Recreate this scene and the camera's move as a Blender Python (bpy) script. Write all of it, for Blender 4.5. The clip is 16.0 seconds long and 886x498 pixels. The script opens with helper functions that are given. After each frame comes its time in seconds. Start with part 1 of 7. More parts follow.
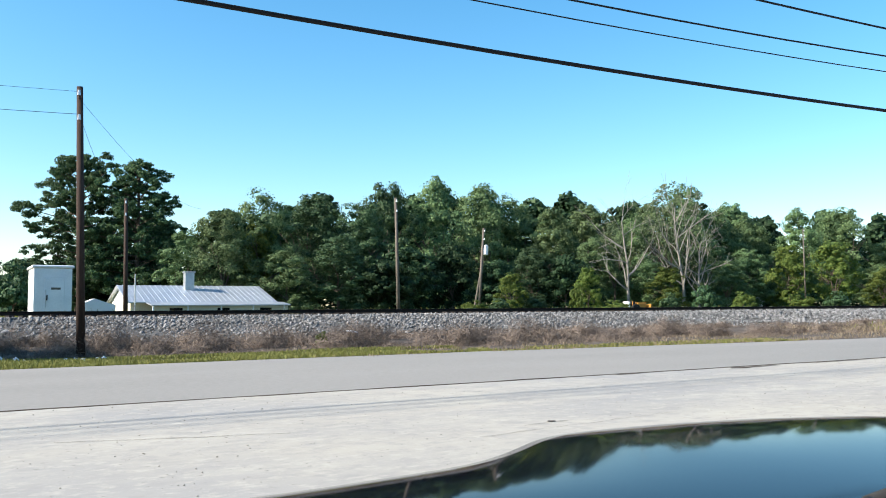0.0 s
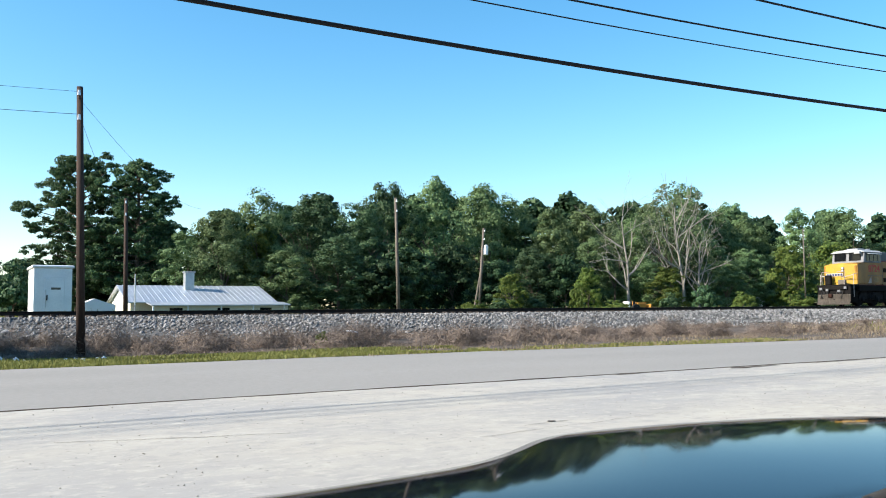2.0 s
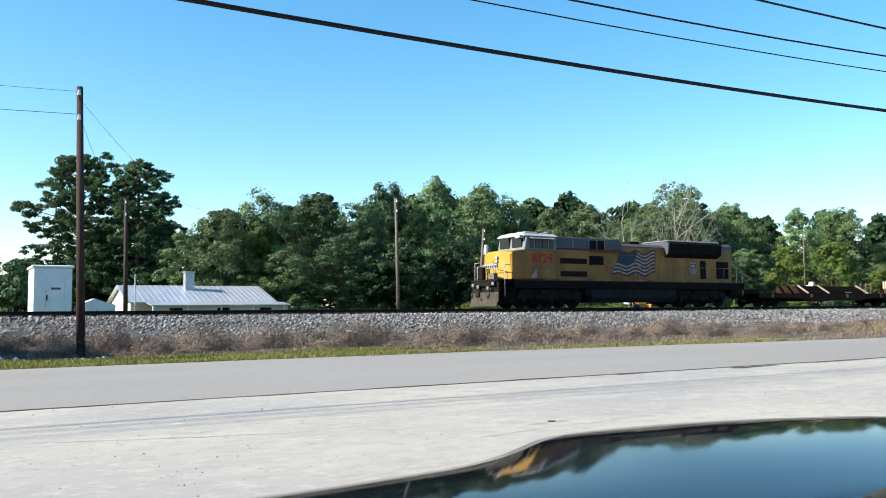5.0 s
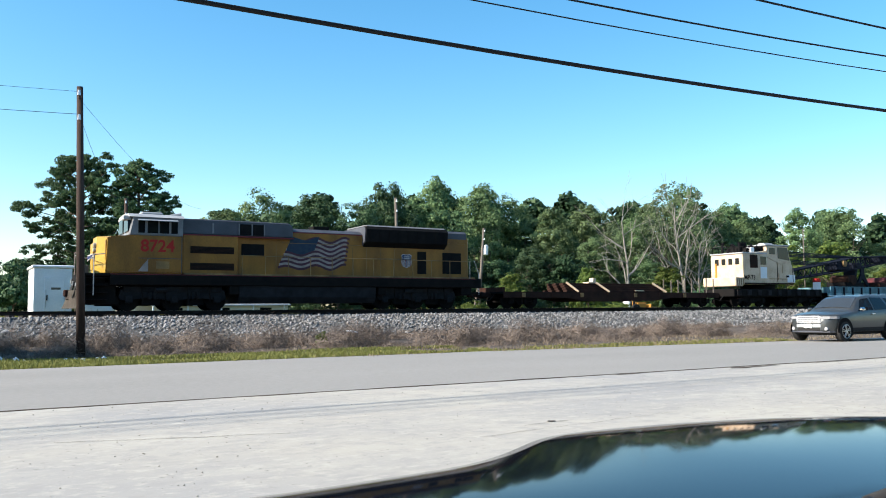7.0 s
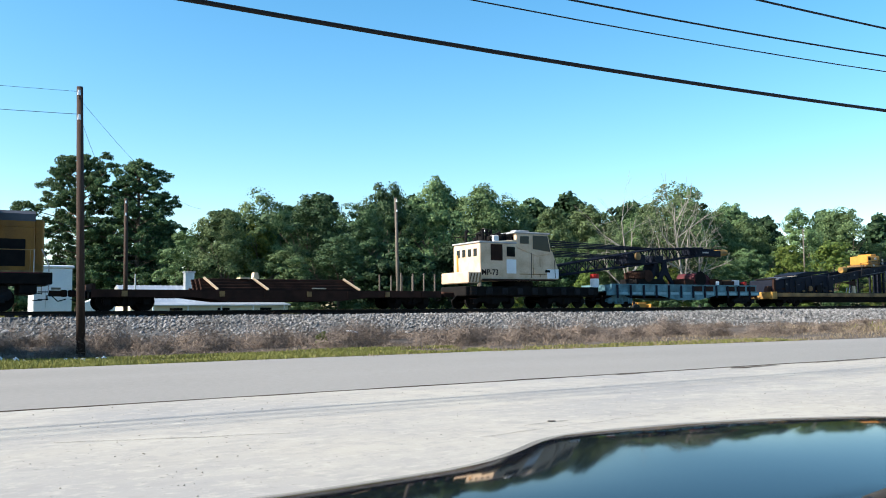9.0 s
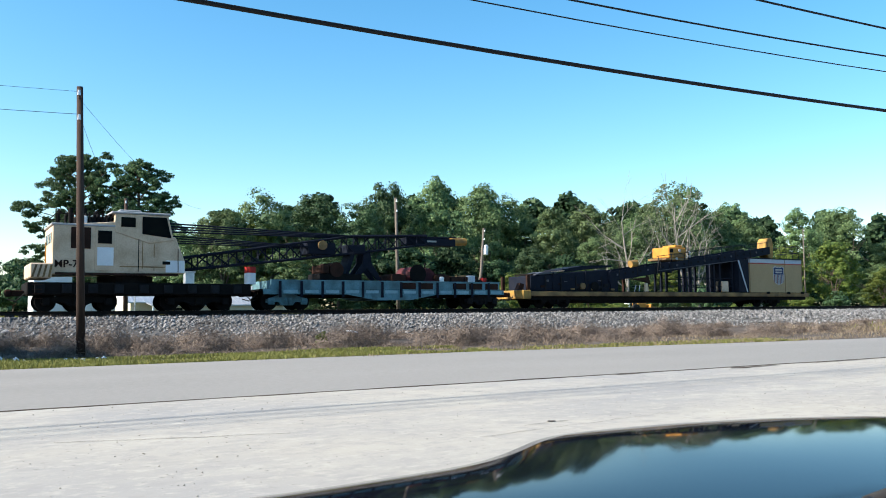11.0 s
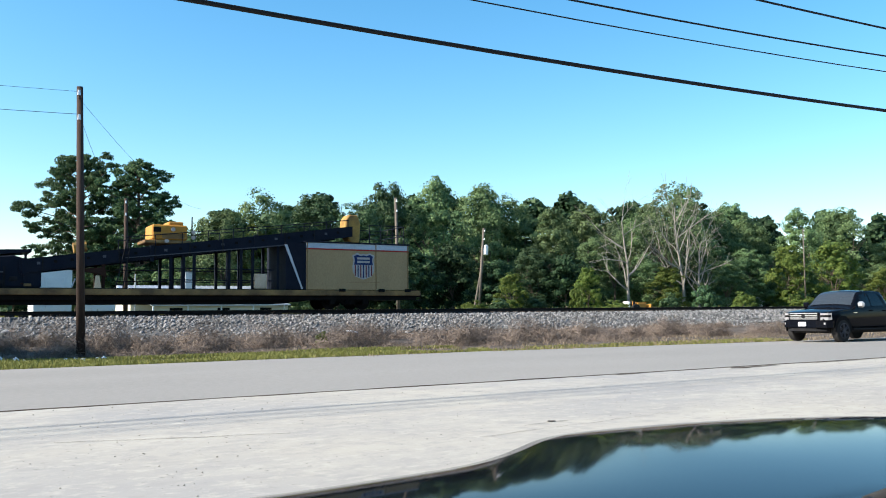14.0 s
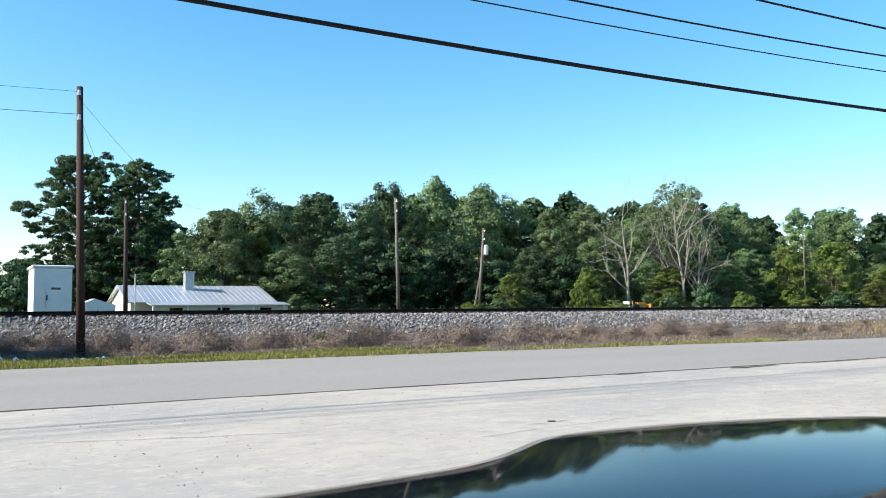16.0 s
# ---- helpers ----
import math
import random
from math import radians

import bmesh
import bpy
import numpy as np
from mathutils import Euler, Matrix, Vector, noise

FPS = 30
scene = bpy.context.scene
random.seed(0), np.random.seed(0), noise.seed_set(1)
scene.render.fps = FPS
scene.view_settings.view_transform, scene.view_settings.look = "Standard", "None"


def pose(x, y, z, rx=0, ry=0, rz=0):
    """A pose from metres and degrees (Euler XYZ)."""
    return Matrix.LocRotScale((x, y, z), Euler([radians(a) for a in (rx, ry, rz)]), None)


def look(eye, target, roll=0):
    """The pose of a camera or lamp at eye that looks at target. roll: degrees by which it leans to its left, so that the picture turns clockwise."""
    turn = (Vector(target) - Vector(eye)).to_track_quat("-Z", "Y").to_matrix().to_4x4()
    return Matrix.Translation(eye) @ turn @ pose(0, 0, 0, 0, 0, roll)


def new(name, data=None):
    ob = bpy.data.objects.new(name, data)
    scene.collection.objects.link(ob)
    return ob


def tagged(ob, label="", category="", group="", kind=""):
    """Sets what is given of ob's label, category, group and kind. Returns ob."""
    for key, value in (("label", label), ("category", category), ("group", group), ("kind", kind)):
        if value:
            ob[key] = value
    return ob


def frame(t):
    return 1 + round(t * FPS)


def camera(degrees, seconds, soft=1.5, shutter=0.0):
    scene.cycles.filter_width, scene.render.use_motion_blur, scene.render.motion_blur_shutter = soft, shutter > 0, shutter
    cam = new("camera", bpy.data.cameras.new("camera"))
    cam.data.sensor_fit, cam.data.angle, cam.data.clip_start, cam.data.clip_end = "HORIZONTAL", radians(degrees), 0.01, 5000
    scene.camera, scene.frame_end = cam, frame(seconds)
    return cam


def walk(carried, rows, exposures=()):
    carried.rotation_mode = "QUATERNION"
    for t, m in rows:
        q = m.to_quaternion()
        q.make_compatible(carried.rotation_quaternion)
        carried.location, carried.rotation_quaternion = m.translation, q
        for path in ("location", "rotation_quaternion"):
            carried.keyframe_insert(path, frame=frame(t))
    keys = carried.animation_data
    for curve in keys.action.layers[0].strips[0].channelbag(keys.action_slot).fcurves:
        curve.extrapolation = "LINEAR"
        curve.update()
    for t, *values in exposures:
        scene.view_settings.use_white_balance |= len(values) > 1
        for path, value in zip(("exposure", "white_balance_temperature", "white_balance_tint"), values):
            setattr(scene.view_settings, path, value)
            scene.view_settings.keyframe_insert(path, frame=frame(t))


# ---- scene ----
# World: x runs along the railway, y away from the eye across road and track, z up.
cam = camera(55.6, 16.0, soft=1.0)
EYE = Vector((0, 0, 1.228))
FWD = Vector((0.5137, 0.8546, 0.0750))
CAMPOSE = look(EYE, EYE + FWD * 10, -0.53)
walk(cam, [(0, CAMPOSE), (16.0, CAMPOSE)])

# ---- light ----
SUN_EL, SUN_AZ = radians(33), math.atan2(-0.975, 0.22)
SUN_DIR = Vector((math.cos(SUN_EL) * math.sin(SUN_AZ), math.cos(SUN_EL) * math.cos(SUN_AZ), math.sin(SUN_EL)))
world = bpy.data.worlds.new("sky")
scene.world = world
world.use_nodes = True
wn = world.node_tree.nodes
sky = wn.new("ShaderNodeTexSky")
sky.sky_type, sky.sun_disc = "NISHITA", False
sky.sun_elevation, sky.sun_rotation = SUN_EL, SUN_AZ
sky.air_density, sky.dust_density, sky.ozone_density = 1.0, 0.7, 1.5
wn["Background"].inputs["Strength"].default_value = 0.112
tone = wn.new("ShaderNodeHueSaturation")
tone.inputs["Hue"].default_value, tone.inputs["Saturation"].default_value = 0.489, 1.36
world.node_tree.links.new(sky.outputs["Color"], tone.inputs["Color"])
world.node_tree.links.new(tone.outputs["Color"], wn["Background"].inputs["Color"])
sun_data = bpy.data.lights.new("sun", "SUN")
sun_data.energy, sun_data.angle, sun_data.color = 5.0, radians(1.1), (1.0, 0.92, 0.80)
sun = new("sun", sun_data)
sun.matrix_world = look(SUN_DIR * 300, (0, 0, 0))
scene.view_settings.exposure = 1.2


# ---- materials ----
def material(name, color, rough=0.6, metal=0.0, dark=None, scale=6.0, fine=60.0, mix=0.5, bump=0.1, spread=0.0, coat=0.0, stretch=None, dist=0.02, spec=0.22, vary=0.12, island=0.0):
    """Two scales of variation between color and dark, fine relief, and a shift from object to object."""
    m = bpy.data.materials.new(name)
    m.use_nodes = True
    t = m.node_tree
    n, l = t.nodes, t.links
    b = n["Principled BSDF"]
    dark = dark or tuple(c * 0.6 for c in color)
    co = n.new("ShaderNodeTexCoord")
    src = co.outputs["Object"]
    if stretch:
        mp = n.new("ShaderNodeMapping")
        mp.inputs["Scale"].default_value = stretch
        l.new(src, mp.inputs["Vector"])
        src = mp.outputs["Vector"]
    big, small = n.new("ShaderNodeTexNoise"), n.new("ShaderNodeTexNoise")
    big.inputs["Scale"].default_value, big.inputs["Detail"].default_value = scale, 5
    small.inputs["Scale"].default_value, small.inputs["Detail"].default_value = fine, 3
    l.new(src, big.inputs["Vector"]), l.new(src, small.inputs["Vector"])
    ramp = n.new("ShaderNodeMapRange")
    ramp.inputs["From Min"].default_value, ramp.inputs["From Max"].default_value = 0.35, 0.68
    ramp.inputs["To Max"].default_value = mix
    l.new(big.outputs["Fac"], ramp.inputs["Value"])
    mx = n.new("ShaderNodeMixRGB")
    mx.inputs[1].default_value, mx.inputs[2].default_value = (*color, 1), (*dark, 1)
    l.new(ramp.outputs["Result"], mx.inputs[0])
    mul = n.new("ShaderNodeMixRGB")
    mul.blend_type, mul.inputs[0].default_value = "OVERLAY", 0.35
    l.new(mx.outputs["Color"], mul.inputs[1]), l.new(small.outputs["Fac"], mul.inputs[2])
    out = mul.outputs["Color"]
    if spread:
        info, hs = n.new("ShaderNodeObjectInfo"), n.new("ShaderNodeHueSaturation")
        mr = n.new("ShaderNodeMapRange")
        mr.inputs["To Min"].default_value, mr.inputs["To Max"].default_value = 1 - spread, 1 + spread
        l.new(info.outputs["Random"], mr.inputs["Value"]), l.new(mr.outputs["Result"], hs.inputs["Value"])
        l.new(out, hs.inputs["Color"])
        out = hs.outputs["Color"]
    if island:
        geo, hi, mi = n.new("ShaderNodeNewGeometry"), n.new("ShaderNodeHueSaturation"), n.new("ShaderNodeMapRange")
        mi.inputs["To Min"].default_value, mi.inputs["To Max"].default_value = 1 - island, 1 + island
        l.new(geo.outputs["Random Per Island"], mi.inputs["Value"]), l.new(mi.outputs["Result"], hi.inputs["Value"])
        l.new(out, hi.inputs["Color"])
        out = hi.outputs["Color"]
    l.new(out, b.inputs["Base Color"])
    rr = n.new("ShaderNodeMapRange")
    rr.inputs["To Min"].default_value, rr.inputs["To Max"].default_value = max(0.01, rough - vary), min(1, rough + vary)
    l.new(small.outputs["Fac"], rr.inputs["Value"]), l.new(rr.outputs["Result"], b.inputs["Roughness"])
    b.inputs["Metallic"].default_value = metal
    b.inputs["Specular IOR Level"].default_value = spec
    b.inputs["Coat Weight"].default_value, b.inputs["Coat Roughness"].default_value = coat, 0.04
    if bump:
        bp = n.new("ShaderNodeBump")
        bp.inputs["Strength"].default_value, bp.inputs["Distance"].default_value = bump, dist
        l.new(small.outputs["Fac"], bp.inputs["Height"]), l.new(bp.outputs["Normal"], b.inputs["Normal"])
    return m


def leaf_material(name, color, dark, light, through_light=0.35):
    """Foliage: tints leaf by leaf and tree by tree, part of the light passing through."""
    m = bpy.data.materials.new(name)
    m.use_nodes = True
    n, l = m.node_tree.nodes, m.node_tree.links
    b = n["Principled BSDF"]
    geo, info, ramp = n.new("ShaderNodeNewGeometry"), n.new("ShaderNodeObjectInfo"), n.new("ShaderNodeValToRGB")
    ramp.color_ramp.elements[0].color, ramp.color_ramp.elements[1].color = (*dark, 1), (*light, 1)
    ramp.color_ramp.elements.new(0.5).color = (*color, 1)
    l.new(geo.outputs["Random Per Island"], ramp.inputs["Fac"])
    hs, mr, mh = n.new("ShaderNodeHueSaturation"), n.new("ShaderNodeMapRange"), n.new("ShaderNodeMapRange")
    mr.inputs["To Min"].default_value, mr.inputs["To Max"].default_value = 0.76, 1.18
    mh.inputs["To Min"].default_value, mh.inputs["To Max"].default_value = 0.485, 0.508
    l.new(info.outputs["Random"], mr.inputs["Value"]), l.new(info.outputs["Random"], mh.inputs["Value"])
    l.new(mr.outputs["Result"], hs.inputs["Value"]), l.new(mh.outputs["Result"], hs.inputs["Hue"])
    l.new(ramp.outputs["Color"], hs.inputs["Color"])
    l.new(hs.outputs["Color"], b.inputs["Base Color"])
    b.inputs["Roughness"].default_value, b.inputs["Specular IOR Level"].default_value = 0.6, 0.15
    tr, ms = n.new("ShaderNodeBsdfTranslucent"), n.new("ShaderNodeMixShader")
    l.new(hs.outputs["Color"], tr.inputs["Color"])
    ms.inputs[0].default_value = through_light
    l.new(b.outputs[0], ms.inputs[1]), l.new(tr.outputs[0], ms.inputs[2])
    l.new(ms.outputs[0], n["Material Output"].inputs["Surface"])
    return m


def glass_material(name, color=(0.006, 0.007, 0.008)):
    m = bpy.data.materials.new(name)
    m.use_nodes = True
    b = m.node_tree.nodes["Principled BSDF"]
    b.inputs["Base Color"].default_value, b.inputs["Roughness"].default_value = (*color, 1), 0.03
    b.inputs["IOR"].default_value = 1.45
    b.inputs["Specular IOR Level"].default_value = 0.24
    return m


def lot_material():
    """Worn pale concrete: broad warm and grey patches, smaller stains, fine aggregate speckle."""
    m = bpy.data.materials.new("worn_concrete_lot")
    m.use_nodes = True
    n, l = m.node_tree.nodes, m.node_tree.links
    b = n["Principled BSDF"]
    co = n.new("ShaderNodeTexCoord")

    def field(scale, detail, lo, hi, stretch=(1, 1, 1), rough=0.6):
        mp, t, r = n.new("ShaderNodeMapping"), n.new("ShaderNodeTexNoise"), n.new("ShaderNodeMapRange")
        mp.inputs["Scale"].default_value = stretch
        t.inputs["Scale"].default_value, t.inputs["Detail"].default_value, t.inputs["Roughness"].default_value = scale, detail, rough
        r.inputs["From Min"].default_value, r.inputs["From Max"].default_value = lo, hi
        l.new(co.outputs["Object"], mp.inputs["Vector"]), l.new(mp.outputs["Vector"], t.inputs["Vector"])
        l.new(t.outputs["Fac"], r.inputs["Value"])
        return r.outputs["Result"]

    def mix(a, c, fac, kind="MIX"):
        x = n.new("ShaderNodeMixRGB")
        x.blend_type = kind
        l.new(fac, x.inputs[0])
        if isinstance(a, tuple):
            x.inputs[1].default_value = (*a, 1)
        else:
            l.new(a, x.inputs[1])
        x.inputs[2].default_value = (*c, 1)
        return x.outputs["Color"]
    c = mix((0.343, 0.323, 0.285), (0.262, 0.258, 0.254), field(0.22, 6, 0.38, 0.62, (0.6, 1.2, 1)))
    c = mix(c, (0.385, 0.366, 0.320), field(0.55, 7, 0.50, 0.72, (0.75, 1.2, 1)))
    c = mix(c, (0.245, 0.237, 0.228), field(1.1, 9, 0.53, 0.74, (0.85, 1.15, 1), 0.7))
    c = mix(c, (0.258, 0.250, 0.238), field(3.2, 8, 0.49, 0.70, (0.9, 1.1, 1), 0.75))
    c = mix(c, (0.393, 0.373, 0.331), field(5.0, 6, 0.52, 0.74, (0.9, 1.1, 1), 0.7))
    c = mix(c, (0.115, 0.104, 0.092), field(11, 5, 0.64, 0.78))
    c = mix(c, (0.400, 0.385, 0.354), field(38, 3, 0.62, 0.8))
    l.new(c, b.inputs["Base Color"])
    b.inputs["Roughness"].default_value, b.inputs["Specular IOR Level"].default_value = 0.92, 0.15
    bp = n.new("ShaderNodeBump")
    bp.inputs["Strength"].default_value, bp.inputs["Distance"].default_value = 0.25, 0.006
    l.new(field(45, 4, 0.2, 0.8), bp.inputs["Height"]), l.new(bp.outputs["Normal"], b.inputs["Normal"])
    return m


M_LOT = lot_material()
M_ROAD = material("grey_asphalt", (0.240, 0.229, 0.214), 0.85, 0, (0.195, 0.188, 0.178), 0.25, 40, 0.7, 0.2, stretch=(0.25, 1, 1))
M_CRACK = material("dark_crack_dirt_and_lip_shade", (0.05, 0.038, 0.03), 0.95, 0, (0.09, 0.075, 0.06), 3, 40, 0.6, 0.3)
M_GRIT = material("grit", (0.255, 0.240, 0.217), 0.95, 0, (0.150, 0.143, 0.135), 2.0, 30, 1.0, 0.2)
M_EARTH = material("dry_earth", (0.10, 0.080, 0.066), 0.95, 0, (0.05, 0.041, 0.034), 1.5, 25, 0.8, 0.5)
M_MEADOW = material("grassy_soil", (0.12, 0.14, 0.05), 0.95, 0, (0.08, 0.09, 0.035), 0.3, 8, 0.9, 0.5)
M_BALLAST = material("ballast_bed", (0.120, 0.118, 0.117), 0.9, 0, (0.056, 0.056, 0.056), 3.0, 9.0, 0.9, 1.0, dist=0.12)
M_STONE = material("ballast_stone", (0.196, 0.194, 0.194), 0.9, 0, (0.096, 0.096, 0.096), 0.5, 14, 0.8, 0.3, island=0.55)
M_RAIL = material("rusty_rail_steel", (0.026, 0.018, 0.015), 0.8, 0.1, (0.016, 0.012, 0.010), 4, 50, 0.8, 0.15, spec=0.15)
M_RAILTOP = material("polished_rail_head", (0.42, 0.40, 0.38), 0.3, 0.9, (0.3, 0.28, 0.26), 4, 50, 0.5, 0.05)
M_TIE = material("creosoted_timber", (0.03, 0.025, 0.022), 0.95, 0, (0.02, 0.017, 0.015), 3, 40, 0.8, 0.4, spread=0.3, stretch=(4, 1, 4), spec=0.15)
M_POLE = material("weathered_pole_timber", (0.056, 0.036, 0.029), 0.9, 0, (0.025, 0.017, 0.014), 2.5, 30, 0.8, 0.5, stretch=(6, 6, 0.5))
M_POLEGREY = material("grey_pole_timber", (0.14, 0.12, 0.10), 0.9, 0, (0.08, 0.07, 0.06), 2.5, 30, 0.8, 0.5, stretch=(6, 6, 0.5))
M_WIRE = material("black_cable", (0.012, 0.012, 0.013), 0.7, 0, None, 2, 30, 0.3, 0)
M_GALV = material("galvanised_steel", (0.5, 0.52, 0.54), 0.4, 0.7, (0.36, 0.38, 0.4), 3, 40, 0.6, 0.05)
M_WHITE = material("white_painted_steel", (0.72, 0.74, 0.76), 0.5, 0, (0.58, 0.6, 0.62), 1.2, 25, 0.5, 0.05)
M_CREAM = material("cream_wall_panel", (0.60, 0.56, 0.46), 0.7, 0, (0.46, 0.42, 0.33), 1.5, 30, 0.6, 0.1)
M_ROOF = material("sheet_metal_roof", (0.527, 0.561, 0.612), 0.35, 0.55, (0.383, 0.425, 0.493), 0.8, 20, 0.7, 0.05)
M_BARK = material("bark", (0.12, 0.095, 0.075), 0.95, 0, (0.06, 0.05, 0.04), 3, 25, 0.8, 0.6, stretch=(3, 3, 0.6))
M_DEADWOOD = material("bleached_dead_wood", (0.289, 0.268, 0.238), 0.9, 0, (0.145, 0.132, 0.115), 2, 25, 0.7, 0.4)
M_LEAF = leaf_material("broad_leaf", (0.095, 0.155, 0.065), (0.049, 0.091, 0.040), (0.152, 0.219, 0.093), 0.2)
M_LEAFD = leaf_material("dark_leaf", (0.045, 0.092, 0.043), (0.022, 0.051, 0.025), (0.083, 0.137, 0.058), 0.17)
# leaf colour darkened to put the wood's deep shade into it
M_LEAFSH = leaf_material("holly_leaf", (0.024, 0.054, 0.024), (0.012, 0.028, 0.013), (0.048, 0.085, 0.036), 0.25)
M_LEAFY = leaf_material("yellow_green_leaf", (0.106, 0.162, 0.038), (0.060, 0.102, 0.025), (0.170, 0.212, 0.051), 0.45)
M_NEEDLE = leaf_material("pine_needle", (0.053, 0.103, 0.050), (0.026, 0.055, 0.031), (0.107, 0.157, 0.069), 0.3)
M_SPARSE = leaf_material("grey_green_leaf", (0.100, 0.137, 0.070), (0.062, 0.087, 0.046), (0.169, 0.208, 0.107), 0.3)
M_DRY = leaf_material("dry_brush", (0.160, 0.126, 0.102), (0.080, 0.064, 0.053), (0.248, 0.200, 0.164), 0.1)
M_GRASS = leaf_material("verge_grass", (0.168, 0.176, 0.047), (0.109, 0.121, 0.035), (0.250, 0.242, 0.086), 0.3)
M_STRAW = leaf_material("straw_grass", (0.211, 0.168, 0.113), (0.125, 0.098, 0.066), (0.312, 0.257, 0.179), 0.25)
M_BLACKPAINT = material("black_car_paint", (0.004, 0.005, 0.009), 0.06, 0, None, 2, 200, 0.2, 0, spec=0.08, vary=0.01)
M_RUBBER = material("black_rubber", (0.018, 0.018, 0.019), 0.8, 0, (0.03, 0.028, 0.026), 5, 60, 0.5, 0.1)
M_GLASS = glass_material("tinted_glass")
M_ORANGE = material("orange_machine_paint", (0.44, 0.21, 0.035), 0.5, 0, (0.30, 0.12, 0.02), 3, 30, 0.5, 0.05)


# ---- building blocks ----
def box(bm, x0, y0, z0, x1, y1, z1, bevel=0.0):
    """A box between two corners, with edges eased."""
    r = bmesh.ops.create_cube(bm, size=1, matrix=Matrix.Translation(((x0 + x1) / 2, (y0 + y1) / 2, (z0 + z1) / 2)) @ Matrix.Diagonal((abs(x1 - x0), abs(y1 - y0), abs(z1 - z0), 1)))
    if bevel:
        es = list({e for v in r["verts"] for e in v.link_edges})
        bmesh.ops.bevel(bm, geom=es, offset=bevel, segments=1, affect="EDGES")
    return bm


def rod(bm, p0, p1, r0, r1=None, seg=8):
    """A round bar from p0 to p1, tapering from r0 to r1."""
    p0, p1 = Vector(p0), Vector(p1)
    d = p1 - p0
    m = Matrix.Translation((p0 + p1) / 2) @ d.to_track_quat("Z", "Y").to_matrix().to_4x4()
    bmesh.ops.create_cone(bm, cap_ends=True, segments=seg, radius1=r0, radius2=r0 if r1 is None else r1, depth=d.length, matrix=m)
    return bm


def plate(bm, outline, y0, y1):
    """A plate with an outline in x and z, thick from y0 to y1."""
    a = [bm.verts.new((x, y0, z)) for x, z in outline]
    b = [bm.verts.new((x, y1, z)) for x, z in outline]
    bm.faces.new(a), bm.faces.new(b[::-1])
    for i in range(len(a)):
        j = (i + 1) % len(a)
        bm.faces.new((a[j], a[i], b[i], b[j]))
    bmesh.ops.recalc_face_normals(bm, faces=bm.faces)
    return bm


def plate_z(bm, outline, z0, z1):
    """A plate with an outline in x and y, thick from z0 to z1."""
    a = [bm.verts.new((x, y, z0)) for x, y in outline]
    b = [bm.verts.new((x, y, z1)) for x, y in outline]
    bm.faces.new(a), bm.faces.new(b[::-1])
    for i in range(len(a)):
        j = (i + 1) % len(a)
        bm.faces.new((a[j], a[i], b[i], b[j]))
    bmesh.ops.recalc_face_normals(bm, faces=bm.faces)
    return bm


def plate_x(bm, outline, x0, x1):
    """A plate with an outline in y and z, thick from x0 to x1."""
    a = [bm.verts.new((x0, y, z)) for y, z in outline]
    b = [bm.verts.new((x1, y, z)) for y, z in outline]
    bm.faces.new(a), bm.faces.new(b[::-1])
    for i in range(len(a)):
        j = (i + 1) % len(a)
        bm.faces.new((a[j], a[i], b[i], b[j]))
    bmesh.ops.recalc_face_normals(bm, faces=bm.faces)
    return bm


def B():
    return bmesh.new()


def mesh_of(name, bm, mat, smooth=False):
    me = bpy.data.meshes.new(name)
    bm.to_mesh(me)
    bm.free()
    me.materials.append(mat)
    if smooth:
        me.polygons.foreach_set("use_smooth", [True] * len(me.polygons))
    return me


def part(name, bm, mat, parent, label="", smooth=False, at=None):
    """One mesh under a thing or a part; its shape is given in the space of the thing."""
    ob = new(name, mesh_of(name, bm, mat, smooth))
    ob.parent = parent
    if at is not None:
        ob.matrix_basis = at
    return tagged(ob, label)


def thing(name, at, label, category, group=""):
    ob = new(name)
    ob.matrix_basis = at if isinstance(at, Matrix) else pose(*at)
    ob.empty_display_size = 0.3
    return tagged(ob, label, category, group)


def solid(name, bm, mat, label, category, at=None, group="", kind="", smooth=False):
    ob = new(name, mesh_of(name, bm, mat, smooth))
    if at is not None:
        ob.matrix_basis = at
    return tagged(ob, label, category, group, kind)


def cloud(name, verts, faces, mat):
    """A mesh out of arrays, four corners a face."""
    me = bpy.data.meshes.new(name)
    me.vertices.add(len(verts)), me.loops.add(faces.size), me.polygons.add(len(faces))
    me.vertices.foreach_set("co", verts.astype(np.float32).ravel())
    me.loops.foreach_set("vertex_index", faces.astype(np.int32).ravel())
    k = faces.shape[1]
    me.polygons.foreach_set("loop_start", np.arange(0, faces.size, k, dtype=np.int32))
    me.update(calc_edges=True)
    me.materials.append(mat)
    return me


def leaves(rng, pts, nrm, size, ragged=0.3):
    """Leaf sprays: a quad with uneven corners at each point, facing roughly along its normal."""
    n = len(pts)
    nrm = nrm + rng.normal(0, ragged, (n, 3))
    nrm /= np.linalg.norm(nrm, axis=1)[:, None] + 1e-9
    a = np.cross(nrm, rng.normal(0, 1, (n, 3)))
    a /= np.linalg.norm(a, axis=1)[:, None] + 1e-9
    b = np.cross(nrm, a)
    s = (size * rng.uniform(0.6, 1.4, n))[:, None]
    cs = []
    for u, v in ((-1, -0.35), (0.1, -0.8), (1, 0.25), (-0.2, 0.8)):
        cs.append(pts + (a * u * rng.uniform(0.7, 1.2, (n, 1)) + b * v * rng.uniform(0.7, 1.2, (n, 1))) * s + nrm * rng.normal(0, 0.15, (n, 1)) * s)
    verts = np.stack(cs, 1).reshape(-1, 3)
    return verts, np.arange(4 * n).reshape(-1, 4)


